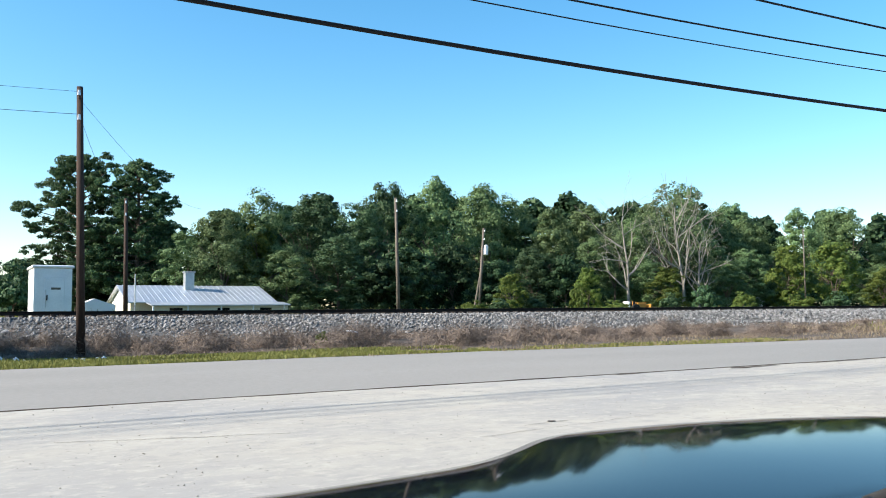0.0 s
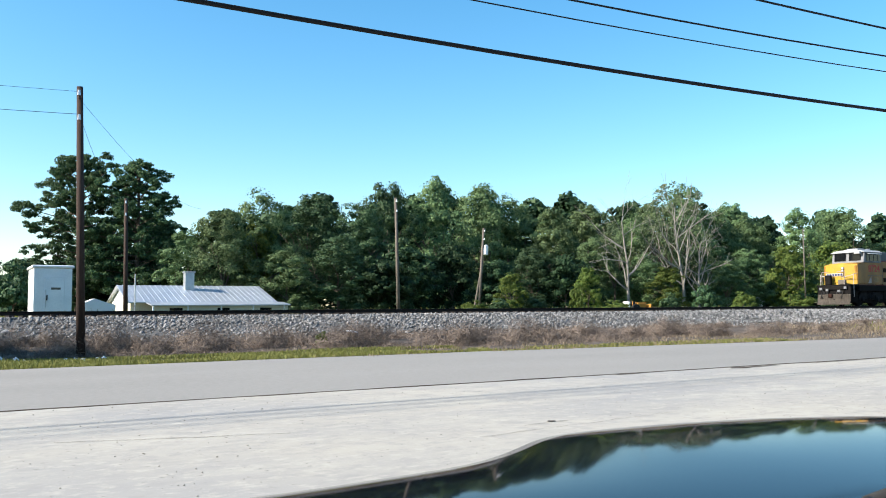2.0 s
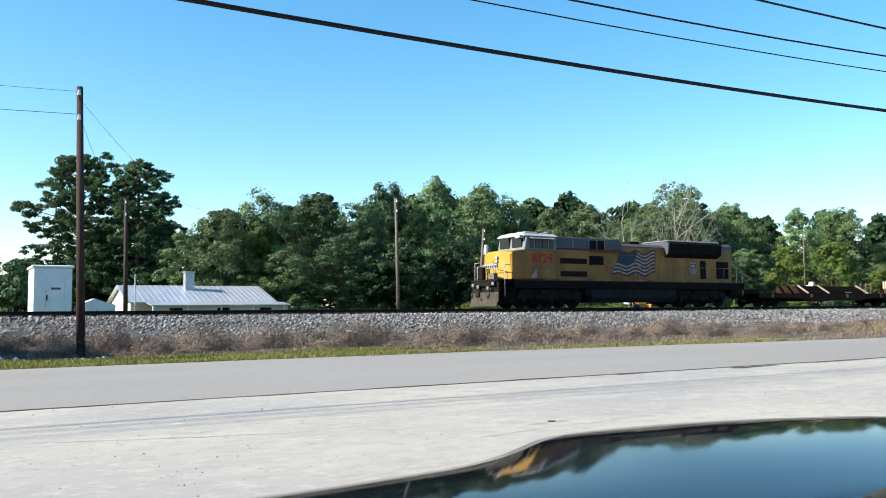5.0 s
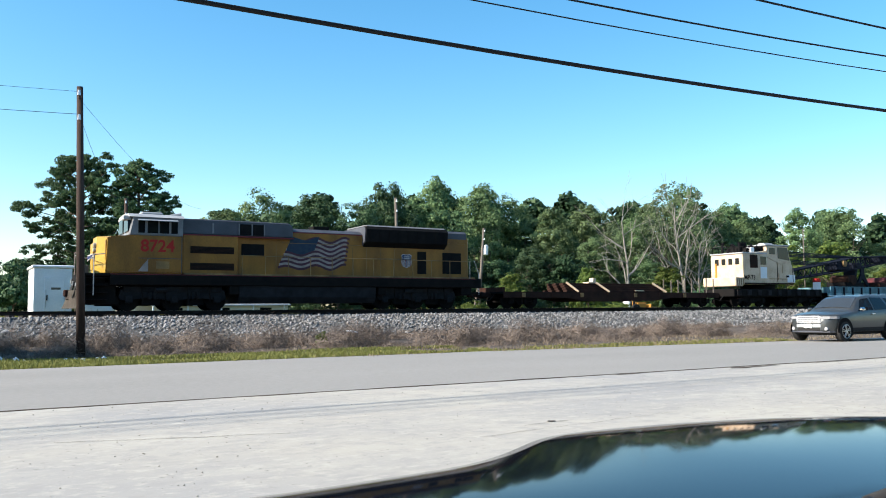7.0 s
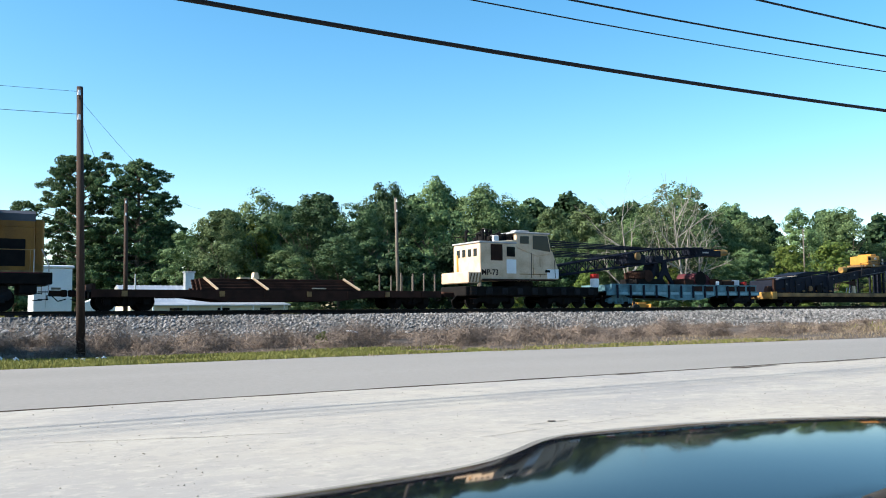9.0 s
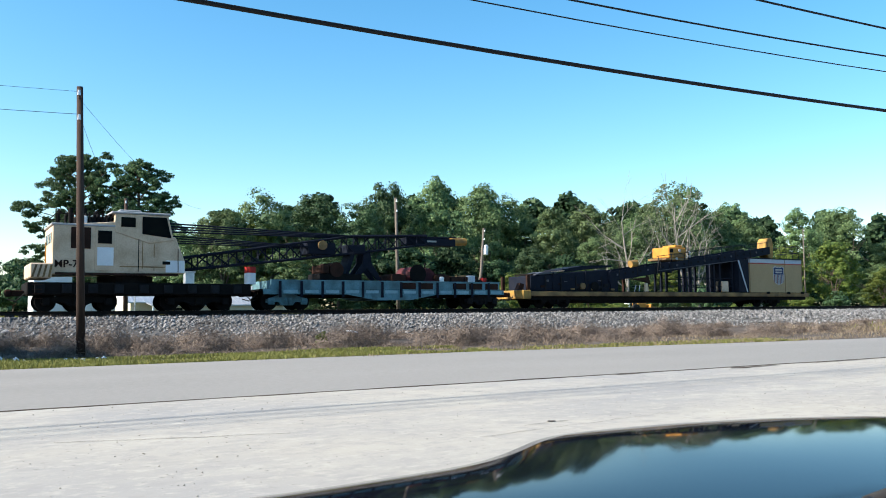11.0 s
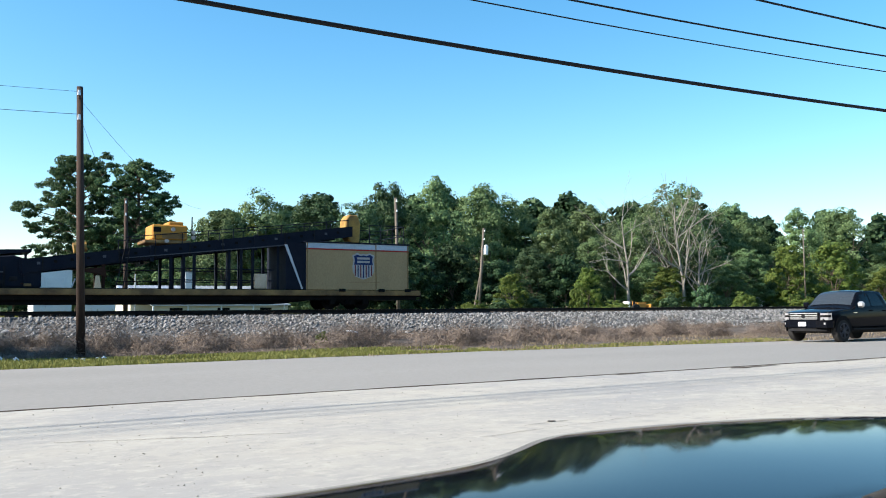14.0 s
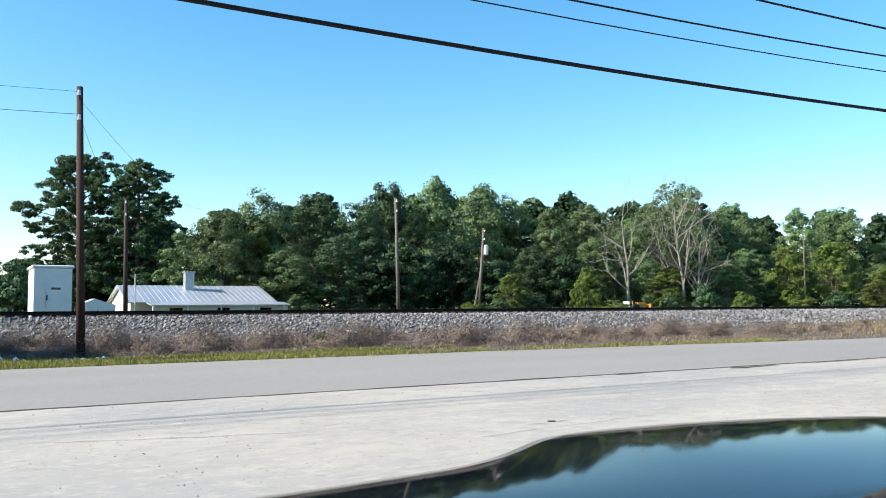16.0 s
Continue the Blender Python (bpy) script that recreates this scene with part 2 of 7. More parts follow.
def limb(bm, p, d, length, r, depth, rng, spread=0.55, twigs=3, stop=0.012, up=0.15):
    """A limb that bends and forks."""
    q = p
    for k in range(3):
        d = (d + Vector(rng.normal(0, 0.13, 3)) + Vector((0, 0, up * 0.3))).normalized()
        e = q + d * length / 3
        r2 = r * 0.86
        rod(bm, q, e, r, r2, 6 if r > 0.05 else 4)
        q, r = e, r2
        if depth > 0 and k > 0:
            for _ in range(twigs - 1 if k == 1 else twigs):
                side = (d + Vector(rng.normal(0, spread, 3))).normalized()
                if r * 0.6 > stop:
                    limb(bm, q, side, length * rng.uniform(0.5, 0.75), r * 0.6, depth - 1, rng, spread, twigs, stop, up)


# ---- ground, road and lot ----
RAIL_Z, TRACK_Y = 1.427, 42.0


def ground_height(x, y):
    """Lot and road are level; beyond them verge, brush bank, ballast bank, and the land behind the line."""
    pts = ((-400, 0), (12, -0.02), (22.4, -0.03), (24.5, 0.02), (28, 0.10), (32.5, 0.32), (34.5, 0.50), (38.6, 1.10), (46.2, 1.10), (49, 0.75), (54, 0.8), (120, 0.9), (1500, 1.0))
    for (a, za), (b, zb) in zip(pts, pts[1:]):
        if y <= b:
            k = (y - a) / (b - a)
            z = za + (zb - za) * k
            break
    else:
        z = 1.0
    if 23.5 < y < 36:
        z += 0.10 * noise.noise((x * 0.35, y * 0.5, 0)) * min(1, (y - 23.5) / 2)
    return z


def build_ground():
    bm = B()
    xs = [-1200, -400, -150, -60] + [-30 + 2 * i for i in range(96)] + [200, 300, 600, 1400]
    ys = [-800, -200, -50, -12, 0, 12, 22.4, 23.4] + [24 + 0.75 * i for i in range(34)] + [52, 56, 64, 75, 95, 130, 220, 500, 1500]
    g = [[bm.verts.new((x, y, ground_height(x, y))) for x in xs] for y in ys]
    for j in range(len(ys) - 1):
        for i in range(len(xs) - 1):
            f = bm.faces.new((g[j][i], g[j][i + 1], g[j + 1][i + 1], g[j + 1][i]))
            y = (ys[j] + ys[j + 1]) / 2
            f.material_index = 0 if y < 34 else (1 if y < 47.5 else 2)
    ob = solid("ground", bm, M_EARTH, "dry earth bank, grey ballast bed and grassy soil", "ground", kind="structure")
    ob.data.materials.append(M_BALLAST), ob.data.materials.append(M_MEADOW)
    # the lot: a pale slab with a broken edge along the road
    rng = random.Random(3)
    edge = []
    y = 0.0
    for i in range(400):
        y = 0.8 * y + rng.uniform(-0.035, 0.035)
        edge.append((-40 + 0.35 * i, 12.2 + y))
    bm = B()
    low = [bm.verts.new((x, -30, 0.0)) for x, y in edge]
    mid = [bm.verts.new((x, 5.0, 0.012)) for x, y in edge]
    top = [bm.verts.new((x, y, 0.012)) for x, y in edge]
    lip = [bm.verts.new((x, y + 0.01, -0.03)) for x, y in edge]
    for r0, r1 in ((low, mid), (mid, top), (top, lip)):
        for i in range(len(edge) - 1):
            bm.faces.new((r0[i], r0[i + 1], r1[i + 1], r1[i]))
    solid("pavement", bm, M_LOT, "worn pale concrete lot with stains and grit", "pavement", kind="structure")
    # the road's broken edge stands a little proud of the lot; its lip's shade is painted into the dark strip
    bm = B()
    tall = [0.003 + 0.014 * max(0, 0.35 + 0.9 * noise.noise((x * 0.5, 3.1, 0))) for x, y in edge]
    p = [bm.verts.new((x, y, 0.004)) for (x, y), h in zip(edge, tall)]
    r = [bm.verts.new((x, y + 0.015, 0.012 + h)) for (x, y), h in zip(edge, tall)]
    q = [bm.verts.new((x, y + 0.06 + h, 0.012 + h)) for (x, y), h in zip(edge, tall)]
    for r0, r1 in ((p, r), (r, q)):
        for i in range(len(edge) - 1):
            bm.faces.new((r0[i], r0[i + 1], r1[i + 1], r1[i]))
    solid("pavement_joint", bm, M_CRACK, "dark cracked joint along the road's edge, lip shade painted in", "joint", kind="structure")
    bm = B()
    for cx, cy, sx, sy in ((14.45, 11.98, 0.34, 0.20), (14.9, 12.0, 0.5, 0.08), (15.5, 12.03, 0.35, 0.05), (5.85, 7.45, 0.07, 0.05), (5.98, 7.40, 0.09, 0.012), (5.6, 7.36, 0.16, 0.008), (18.3, 12.05, 1.1, 0.03), (19.6, 12.15, 0.7, 0.02), (21.0, 11.4, 0.6, 0.12), (11.4, 12.1, 0.35, 0.07)):
        ring = [bm.verts.new((cx + sx * math.cos(k * 0.449) * rng.uniform(0.6, 1.1), cy + sy * math.sin(k * 0.449) * rng.uniform(0.6, 1.1), 0.019)) for k in range(14)]
        bm.faces.new(ring)
    # hairline cracks that wander over the slab
    for x0, y0, x1, y1, w in ((4.49, 6.91, 7.6, 7.30, 0.006), (1.0, 8.9, 3.2, 8.2, 0.010), (16.8, 12.0, 21.5, 12.42, 0.02)):
        prev = None
        for k in range(31):
            x = x0 + (x1 - x0) * k / 30
            y = y0 + (y1 - y0) * k / 30 + 0.05 * noise.noise((x * 2, y0, 0))
            cur = (bm.verts.new((x, y - w * rng.uniform(0.2, 1), 0.018)), bm.verts.new((x, y + w * rng.uniform(0.2, 1), 0.018)))
            if prev:
                bm.faces.new((prev[0], cur[0], cur[1], prev[1]))
            prev = cur
    solid("pothole_patches", bm, M_CRACK, "dark broken holes and cracks in the lot", "pothole", kind="structure")
    g = np.random.default_rng(8)
    n = 1300
    gx, gy, gr = g.uniform(0, 26, n), g.uniform(5.5, 12.0, n), g.uniform(0.003, 0.009, n) * g.uniform(0.5, 1.3, n)
    base = np.array([(1, 0, 0), (-1, 0, 0), (0, 1, 0), (0, -1, 0), (0, 0, 0.8), (0, 0, -0.8)], float)
    fc = np.array([(0, 2, 4), (2, 1, 4), (1, 3, 4), (3, 0, 4), (2, 0, 5), (1, 2, 5), (3, 1, 5), (0, 3, 5)])
    v = base[None] * g.uniform(0.6, 1.3, (n, 6, 3)) * gr[:, None, None] + np.stack([gx, gy, 0.013 + gr * 0.4], -1)[:, None]
    tagged(new("lot_gravel", cloud("lot_gravel", v.reshape(-1, 3), (fc[None] + 6 * np.arange(n)[:, None, None]).reshape(-1, 3), M_GRIT)), "loose grit and small stones on the lot", "gravel", kind="stuff")
    bm = B()
    xs = [-150 + 2.5 * i for i in range(180)]
    near = [bm.verts.new((x, 12.27, 0.018)) for x in xs]
    crown = [bm.verts.new((x, 17.0, 0.045)) for x in xs]
    far = [bm.verts.new((x, 22.0 - max(0, min(1.2, (x - 14) * 0.07)) + rng.uniform(-0.08, 0.08), 0.0)) for x in xs]
    drop = [bm.verts.new((v.co.x, v.co.y + 0.08, -0.08)) for v in far]
    for r0, r1 in ((near, crown), (crown, far), (far, drop)):
        for i in range(len(xs) - 1):
            bm.faces.new((r0[i], r0[i + 1], r1[i + 1], r1[i]))
    solid("road", bm, M_ROAD, "grey two-lane asphalt road with a cracked edge", "road", kind="structure")


build_ground()


# ---- railway ----
def build_track():
    track = thing("railway_track", (0, TRACK_Y, RAIL_Z), "rusty steel rails on dark timber ties in grey ballast", "railway track")
    track["kind"] = "structure"
    for side in (-0.76, 0.76):
        bm = B()
        sec = [(-0.075, -0.18), (-0.075, -0.165), (-0.012, -0.14), (-0.012, -0.05), (-0.036, -0.035), (-0.036, -0.002), (0.036, -0.002), (0.036, -0.035), (0.012, -0.05), (0.012, -0.14), (0.075, -0.165), (0.075, -0.18)]
        plate_x(bm, [(y + side, z) for y, z in sec], -150, 320)
        rail = part("rail", bm, M_RAIL, track)
        bm = B()
        box(bm, -150, side - 0.03, -0.003, 320, side + 0.03, 0.0)
        part("running_surface", bm, M_RAILTOP, rail, "polished steel running surface")
    tie = mesh_of("tie", box(B(), -0.115, -1.3, -0.36, 0.115, 1.3, -0.18, 0.01), M_TIE)
    rng = random.Random(5)
    for i in range(240):
        ob = new("tie", tie)
        ob.parent = track
        ob.matrix_basis = pose(-22 + i * 0.55, rng.uniform(-0.04, 0.04), rng.uniform(-0.015, 0.01), 0, 0, rng.uniform(-0.8, 0.8))


build_track()


def build_ballast_stones():
    rng = np.random.default_rng(11)
    n = 30000
    x = rng.uniform(-8, 110, n)
    y = 31.6 + 9.2 * rng.beta(2.0, 1.3, n)
    r = rng.uniform(0.04, 0.10, n) * (1 + (x > 45) * 0.25)
    z = np.array([ground_height(a, b) for a, b in zip(x, y)]) + r * 0.25
    base = np.array([(1, 0, 0), (-1, 0, 0), (0, 1, 0), (0, -1, 0), (0, 0, 0.8), (0, 0, -0.8)], float)
    fc = np.array([(0, 2, 4), (2, 1, 4), (1, 3, 4), (3, 0, 4), (2, 0, 5), (1, 2, 5), (3, 1, 5), (0, 3, 5)])
    ang = rng.uniform(0, 6.28, n)
    v = base[None] * rng.uniform(0.6, 1.3, (n, 6, 3)) + rng.normal(0, 0.2, (n, 6, 3))
    c, s = np.cos(ang)[:, None], np.sin(ang)[:, None]
    v = np.stack([v[..., 0] * c - v[..., 1] * s, v[..., 0] * s + v[..., 1] * c, v[..., 2]], -1) * r[:, None, None]
    v += np.stack([x, y, z], -1)[:, None]
    f = (fc[None] + 6 * np.arange(n)[:, None, None]).reshape(-1, 3)
    tagged(new("ballast_stones", cloud("ballast_stones", v.reshape(-1, 3), f, M_STONE)), "loose crushed grey stone on the ballast bank", "ballast", kind="stuff")


build_ballast_stones()


# ---- trees ----
def crown_points(rng, height, radius, base, lobes, per):
    """Points on leaf clumps that cover a few large lobes, so that the outline is uneven and has gaps."""
    P, N = [], []
    for i in range(lobes):
        R = radius * rng.uniform(0.34, 0.58)
        k = (i + rng.uniform(0, 0.9)) / lobes
        z = base + R * 0.6 + (height - base - R * 1.25) * k
        env = radius * (1.0 if k < 0.55 else 1.0 - 0.85 * ((k - 0.55) / 0.45) ** 1.6)
        a, d = i * 2.4 + rng.uniform(-0.5, 0.5), max(0, env - R) * rng.uniform(0.55, 1.1)
        c = np.array((d * math.cos(a), d * math.sin(a), z))
        for _ in range(15):
            u = rng.normal(0, 1, 3)
            u /= np.linalg.norm(u)
            if u[2] < -0.5:
                u[2] = -u[2]
            q = c + u * R * rng.uniform(0.62, 1.08) * np.array((1, 1, 1.1))
            cr = R * rng.uniform(0.20, 0.42)
            m = int(per * rng.uniform(0.6, 1.4))
            w = rng.normal(0, 1, (m, 3)) + u * 0.55
            w /= np.linalg.norm(w, axis=1)[:, None]
            P.append(q + w * cr * rng.uniform(0.45, 1.15, (m, 1)) * np.array((1.1, 1.1, 0.8)))
            N.append(w * 0.7 + u * 0.5)
    P, N = np.concatenate(P), np.concatenate(N)
    P[:, 2] = base + (P[:, 2] - P[:, 2].min()) * (height - base) / np.ptp(P[:, 2])
    return P, N


def tree_meshes(seed, height, radius, blobs=12, per=60, leaf=0.15, base=0.22):
    """Trunk with limbs, and a crown of leaf sprays, for a tree of this size."""
    rng = np.random.default_rng(seed)
    bm = B()
    lean = Vector((rng.normal(0, 0.04), rng.normal(0, 0.04), 1)).normalized()
    rod(bm, (0, 0, -0.4), lean * height * 0.32, height * 0.016, height * 0.012, 8)
    for _ in range(5):
        d = (lean + Vector((*rng.normal(0, 0.45, 2), 0))).normalized()
        limb(bm, lean * height * rng.uniform(0.2, 0.32), d, height * 0.26, height * 0.008, 1, rng, 0.5, 2, 0.02)
    trunk = mesh_of("trunk", bm, M_BARK)
    p, n = crown_points(rng, height, radius, height * base, blobs, per)
    v, f = leaves(rng, p, n, leaf)
    return trunk, v, f


TREE_KINDS = {}


def tree_kind(key, mat, seed, height, radius, **more):
    trunk, v, f = tree_meshes(seed, height, radius, **more)
    TREE_KINDS[key] = (trunk, cloud("crown", v, f, mat), height, radius)


def plant(key, x, y, height, radius, rng, label, category="tree", group="trees behind the railway", name="tree"):
    """A tree of a kind, scaled to its height and spread, as a thing of its own."""
    trunk, crown, h0, r0 = TREE_KINDS[key]
    t = thing(name, (x, y, ground_height(x, y) - 0.05, 0, 0, rng.uniform(0, 360)), label, category, group)
    s = (radius / r0, radius / r0, height / h0)
    for nm, me in (("trunk", trunk), ("crown", crown)):
        ob = new(nm, me)
        ob.parent = t
        ob.scale = s
    return t


def build_trees():
    rng = random.Random(21)
    for i in range(6):
        tree_kind("leaf%d" % i, M_LEAF if i > 2 else M_LEAFD, 100 + i, 13, 4.2, blobs=13, per=112, leaf=0.096, base=0.0)
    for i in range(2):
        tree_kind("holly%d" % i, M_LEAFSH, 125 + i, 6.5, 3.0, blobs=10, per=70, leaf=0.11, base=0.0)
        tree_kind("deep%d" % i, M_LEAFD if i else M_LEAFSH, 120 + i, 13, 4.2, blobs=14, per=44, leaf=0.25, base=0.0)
    for i in range(2):
        tree_kind("yellow%d" % i, M_LEAFY, 130 + i, 8, 2.8, blobs=9, per=60, leaf=0.11, base=0.05)
    for i in range(2):
        tree_kind("sparse%d" % i, M_SPARSE, 140 + i, 14, 4.0, blobs=12, per=26, leaf=0.095, base=0.25)
    for i in range(2):
        tree_kind("shrub%d" % i, M_LEAFD if i else M_LEAFY, 150 + i, 2.4, 1.6, blobs=6, per=50, leaf=0.07, base=0.0)
    tall = [(18.4, 74, 7.5, 2.9), (21, 72, 9.2, 3.4), (25.2, 74, 11.6, 3.6), (31.3, 76, 11.6, 4.2), (34.3, 72, 10.5, 3.4), (41.1, 80, 13.9, 3.8), (47.1, 80, 14.8, 4.6), (55.8, 84, 15.2, 5.0), (60.4, 85, 14.6, 4.4), (62, 78, 12.2, 3.8), (69.2, 80, 13.2, 4.8), (72, 76, 12, 3.6), (91.1, 84, 17.5, 5.0), (109.4, 92, 17, 4.8), (104.4, 84, 14.0, 4.6), (113, 82, 15.3, 4.8), (126.4, 84, 16.3, 6.0), (135, 80, 12.0, 5.6), (82, 82, 14.5, 5.2), (98, 86, 14.8, 5.2)]
    for i, (x, y, h, r) in enumerate(tall):
        plant("leaf%d" % (i % 3 + (3 if x > 44 or x < 28 or i % 4 == 2 else 0)), x, y, h * 1.05, r * 1.08, rng, "tall leafy green broadleaf tree at the wood's edge")
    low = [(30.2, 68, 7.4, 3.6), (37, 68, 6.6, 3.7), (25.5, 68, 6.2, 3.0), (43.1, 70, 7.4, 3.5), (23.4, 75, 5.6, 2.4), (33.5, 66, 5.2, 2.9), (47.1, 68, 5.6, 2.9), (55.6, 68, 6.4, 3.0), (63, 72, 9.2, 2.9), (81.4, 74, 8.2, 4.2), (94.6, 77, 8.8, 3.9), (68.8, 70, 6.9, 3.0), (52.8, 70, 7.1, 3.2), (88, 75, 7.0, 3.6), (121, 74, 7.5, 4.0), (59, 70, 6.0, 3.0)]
    # most low trees from x 27 to 61 take the shade-darkened leaf
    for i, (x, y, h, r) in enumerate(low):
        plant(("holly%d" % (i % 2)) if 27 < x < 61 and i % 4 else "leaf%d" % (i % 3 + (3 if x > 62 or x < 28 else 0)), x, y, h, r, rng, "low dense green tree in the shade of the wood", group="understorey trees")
    for i, (x, y, h, r) in enumerate([(97, 72, 9, 3.3), (106.8, 72, 9.9, 3.7), (68.2, 66, 5.2, 2.4), (118, 72, 6.5, 2.7), (24.5, 73, 8.6, 2.6), (43, 60, 3.9, 1.6), (55.2, 64, 4.8, 1.6)]):
        plant("yellow%d" % (i % 2), x, y, h, r, rng, "bright yellow-green young tree before the wood", group="young trees")
    for i, (x, y, h, r) in enumerate([(76.4, 73, 16.4, 4.6), (84, 78, 14.0, 4.2), (66, 72, 11.0, 2.5), (73.2, 74, 13.5, 3.6)]):
        plant("sparse%d" % (i % 2), x, y, h, r, rng, "half-bare grey-green tree with thin foliage", group="half-bare trees")
    for i, (x, y, h, r) in enumerate([(35.2, 54, 1.4, 1.3), (37.6, 54, 1.6, 1.1), (49.6, 54, 1.4, 1.7), (67.5, 60, 3.1, 1.7), (80.1, 58, 2.0, 1.8), (45.8, 60, 1.9, 1.5), (48.7, 58, 2.9, 0.8), (60, 58, 2.2, 1.4), (73, 60, 2.4, 1.6), (92, 62, 2.6, 2.0)]):
        plant("shrub%d" % (i % 2), x, y, h, r, rng, "green shrub growing beside the railway", "shrub", "shrubs beside the railway", "shrub")
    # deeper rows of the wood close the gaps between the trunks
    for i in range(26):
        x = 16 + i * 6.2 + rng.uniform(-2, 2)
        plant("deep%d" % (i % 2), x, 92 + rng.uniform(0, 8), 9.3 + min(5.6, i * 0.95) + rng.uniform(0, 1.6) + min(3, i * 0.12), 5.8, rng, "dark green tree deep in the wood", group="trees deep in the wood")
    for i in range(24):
        plant("holly%d" % (i % 2), 14 + i * 5.2 + rng.uniform(-1.5, 1.5), 84 + rng.uniform(0, 6), rng.uniform(3.5, 5.5), 3.4, rng, "thicket under the trees, shade darkened into its leaves", group="thickets under the trees", name="thicket")
    for i in range(7):
        plant("deep%d" % (i % 2), -16 + i * 5.0, 108 + rng.uniform(0, 5), rng.uniform(6.5, 8.5), 4.2, rng, "dark green tree deep in the wood", group="trees deep in the wood")
    plant("shrub1", 4.6, 68, 4.4, 2.4, rng, "dark green shrub beside the white shed", "shrub", "shrubs beside the railway", "shrub")
    plant("shrub1", 2.2, 72, 4.0, 2.6, rng, "dark green shrub beside the white shed", "shrub", "shrubs beside the railway", "shrub")
    plant("holly0", 2.2, 76, 4.6, 2.6, rng, "thicket under the trees, shade darkened into its leaves", group="thickets under the trees", name="thicket")
    plant("holly1", 5.4, 82, 4.2, 2.8, rng, "thicket under the trees, shade darkened into its leaves", group="thickets under the trees", name="thicket")
    # unseen woods added behind the eye close the place on that side and cut sky light
    for i in range(15):
        plant("deep%d" % (i % 2), -42 + i * 8 + rng.uniform(-2, 2), -20 + rng.uniform(-4, 3), rng.uniform(13, 17), 5.8, rng, "unseen dark green tree added behind the lot to cut sky light", group="trees behind the lot")
    # two shrubs added out of view so their shadow falls on the left bank
    plant("holly0", -2.0, 28.9, 3.6, 1.9, rng, "green shrub growing beside the railway", "shrub", "shrubs beside the railway", "shrub")
    plant("holly1", -3.0, 27.0, 4.8, 2.7, rng, "green shrub growing beside the railway", "shrub", "shrubs beside the railway", "shrub")
    plant("shrub0", 10.9, 25.9, 0.62, 0.28, rng, "small green weed on the brush bank", "weed", "", "weed")
    plant("leaf1", 2, 96, 8.6, 4.5, rng, "dark round tree far beyond the sheds", group="trees deep in the wood")


build_trees()


def build_pine(x, y, height, radius, seed):
    """A pine: bare straight trunk, level limbs with flat plates of needles."""
    rng = np.random.default_rng(seed)
    t = thing("pine_tree", (x, y, ground_height(x, y)), "tall dark pine with layered needle clumps", "tree", "pine trees")
    bm = B()
    rod(bm, (0, 0, -0.4), (0.15, 0, height * 0.93), height * 0.018, height * 0.006, 10)
    P, N = [], []
    for k in range(92):
        f = (k + rng.uniform(0, 1)) / 92
        z = height * (0.14 + 0.80 * f)
        a = k * 2.4 + rng.uniform(-0.4, 0.4)
        reach = radius * (1 - (abs(f - 0.36) / 0.72) ** 2.8) * rng.uniform(0.55, 1.12)
        e = Vector((math.cos(a) * reach, math.sin(a) * reach, z + reach * (0.05 + 0.28 * f)))
        rod(bm, (0, 0, z - 0.3), e, 0.07, 0.02, 5)
        for j in range(3 + int(reach * 1.4)):
            q = Vector((0, 0, z)).lerp(e, 1.06 - 0.72 * rng.uniform(0, 1) ** 1.3) + Vector((*rng.normal(0, 0.34, 2), rng.normal(0.05, 0.30)))
            tuft = rng.uniform(0.26, 0.52)
            m = int(330 * tuft)
            u = rng.normal(0, 1, (m, 3))
            u /= np.linalg.norm(u, axis=1)[:, None]
            P.append(np.array(q) + u * np.array((1.15, 1.15, 0.62)) * rng.uniform(0.3, 1.05, (m, 1)) * tuft)
            N.append(u)
    part("trunk", bm, M_BARK, t)
    v, f = leaves(rng, np.concatenate(P), np.concatenate(N), 0.088, 0.9)
    c = new("crown", cloud("crown", v, f, M_NEEDLE))
    c.parent = t


build_pine(11.6, 88, 16.5, 5.0, 31)
build_pine(16.2, 84, 15.3, 4.4, 32)


def build_dead_tree(x, y, height, seed, lean, forks):
    rng = np.random.default_rng(seed)
    t = thing("dead_tree", (x, y, ground_height(x, y)), "bare bleached dead tree with forked limbs", "tree", "dead trees")
    bm = B()
    d = Vector(lean).normalized()
    q = Vector((0, 0, -0.4))
    r = 0.21
    for k in range(7):
        d2 = (d + Vector(rng.normal(0, 0.06, 3))).normalized()
        e = q + d2 * height / 7.6
        rod(bm, q, e, r, r * 0.84, 8)
        q, r = e, r * 0.84
        if k > 0:
            for _ in range(forks):
                s = (d * 0.4 + Vector((rng.normal(-0.15, 0.95), rng.normal(0, 0.4), rng.uniform(0.05, 0.55)))).normalized()
                limb(bm, q, s, height * rng.uniform(0.20, 0.40), r * 0.62, 2, rng, 0.5, 2, 0.012, 0.25)
    part("trunk", bm, M_DEADWOOD, t)


build_dead_tree(72.6, 67.5, 13.6, 41, (-0.10, 0, 1), 3)
build_dead_tree(64.6, 68, 11.4, 43, (-0.12, 0, 1), 2)
build_dead_tree(78.5, 71, 9.5, 47, (0.04, 0, 1), 3)


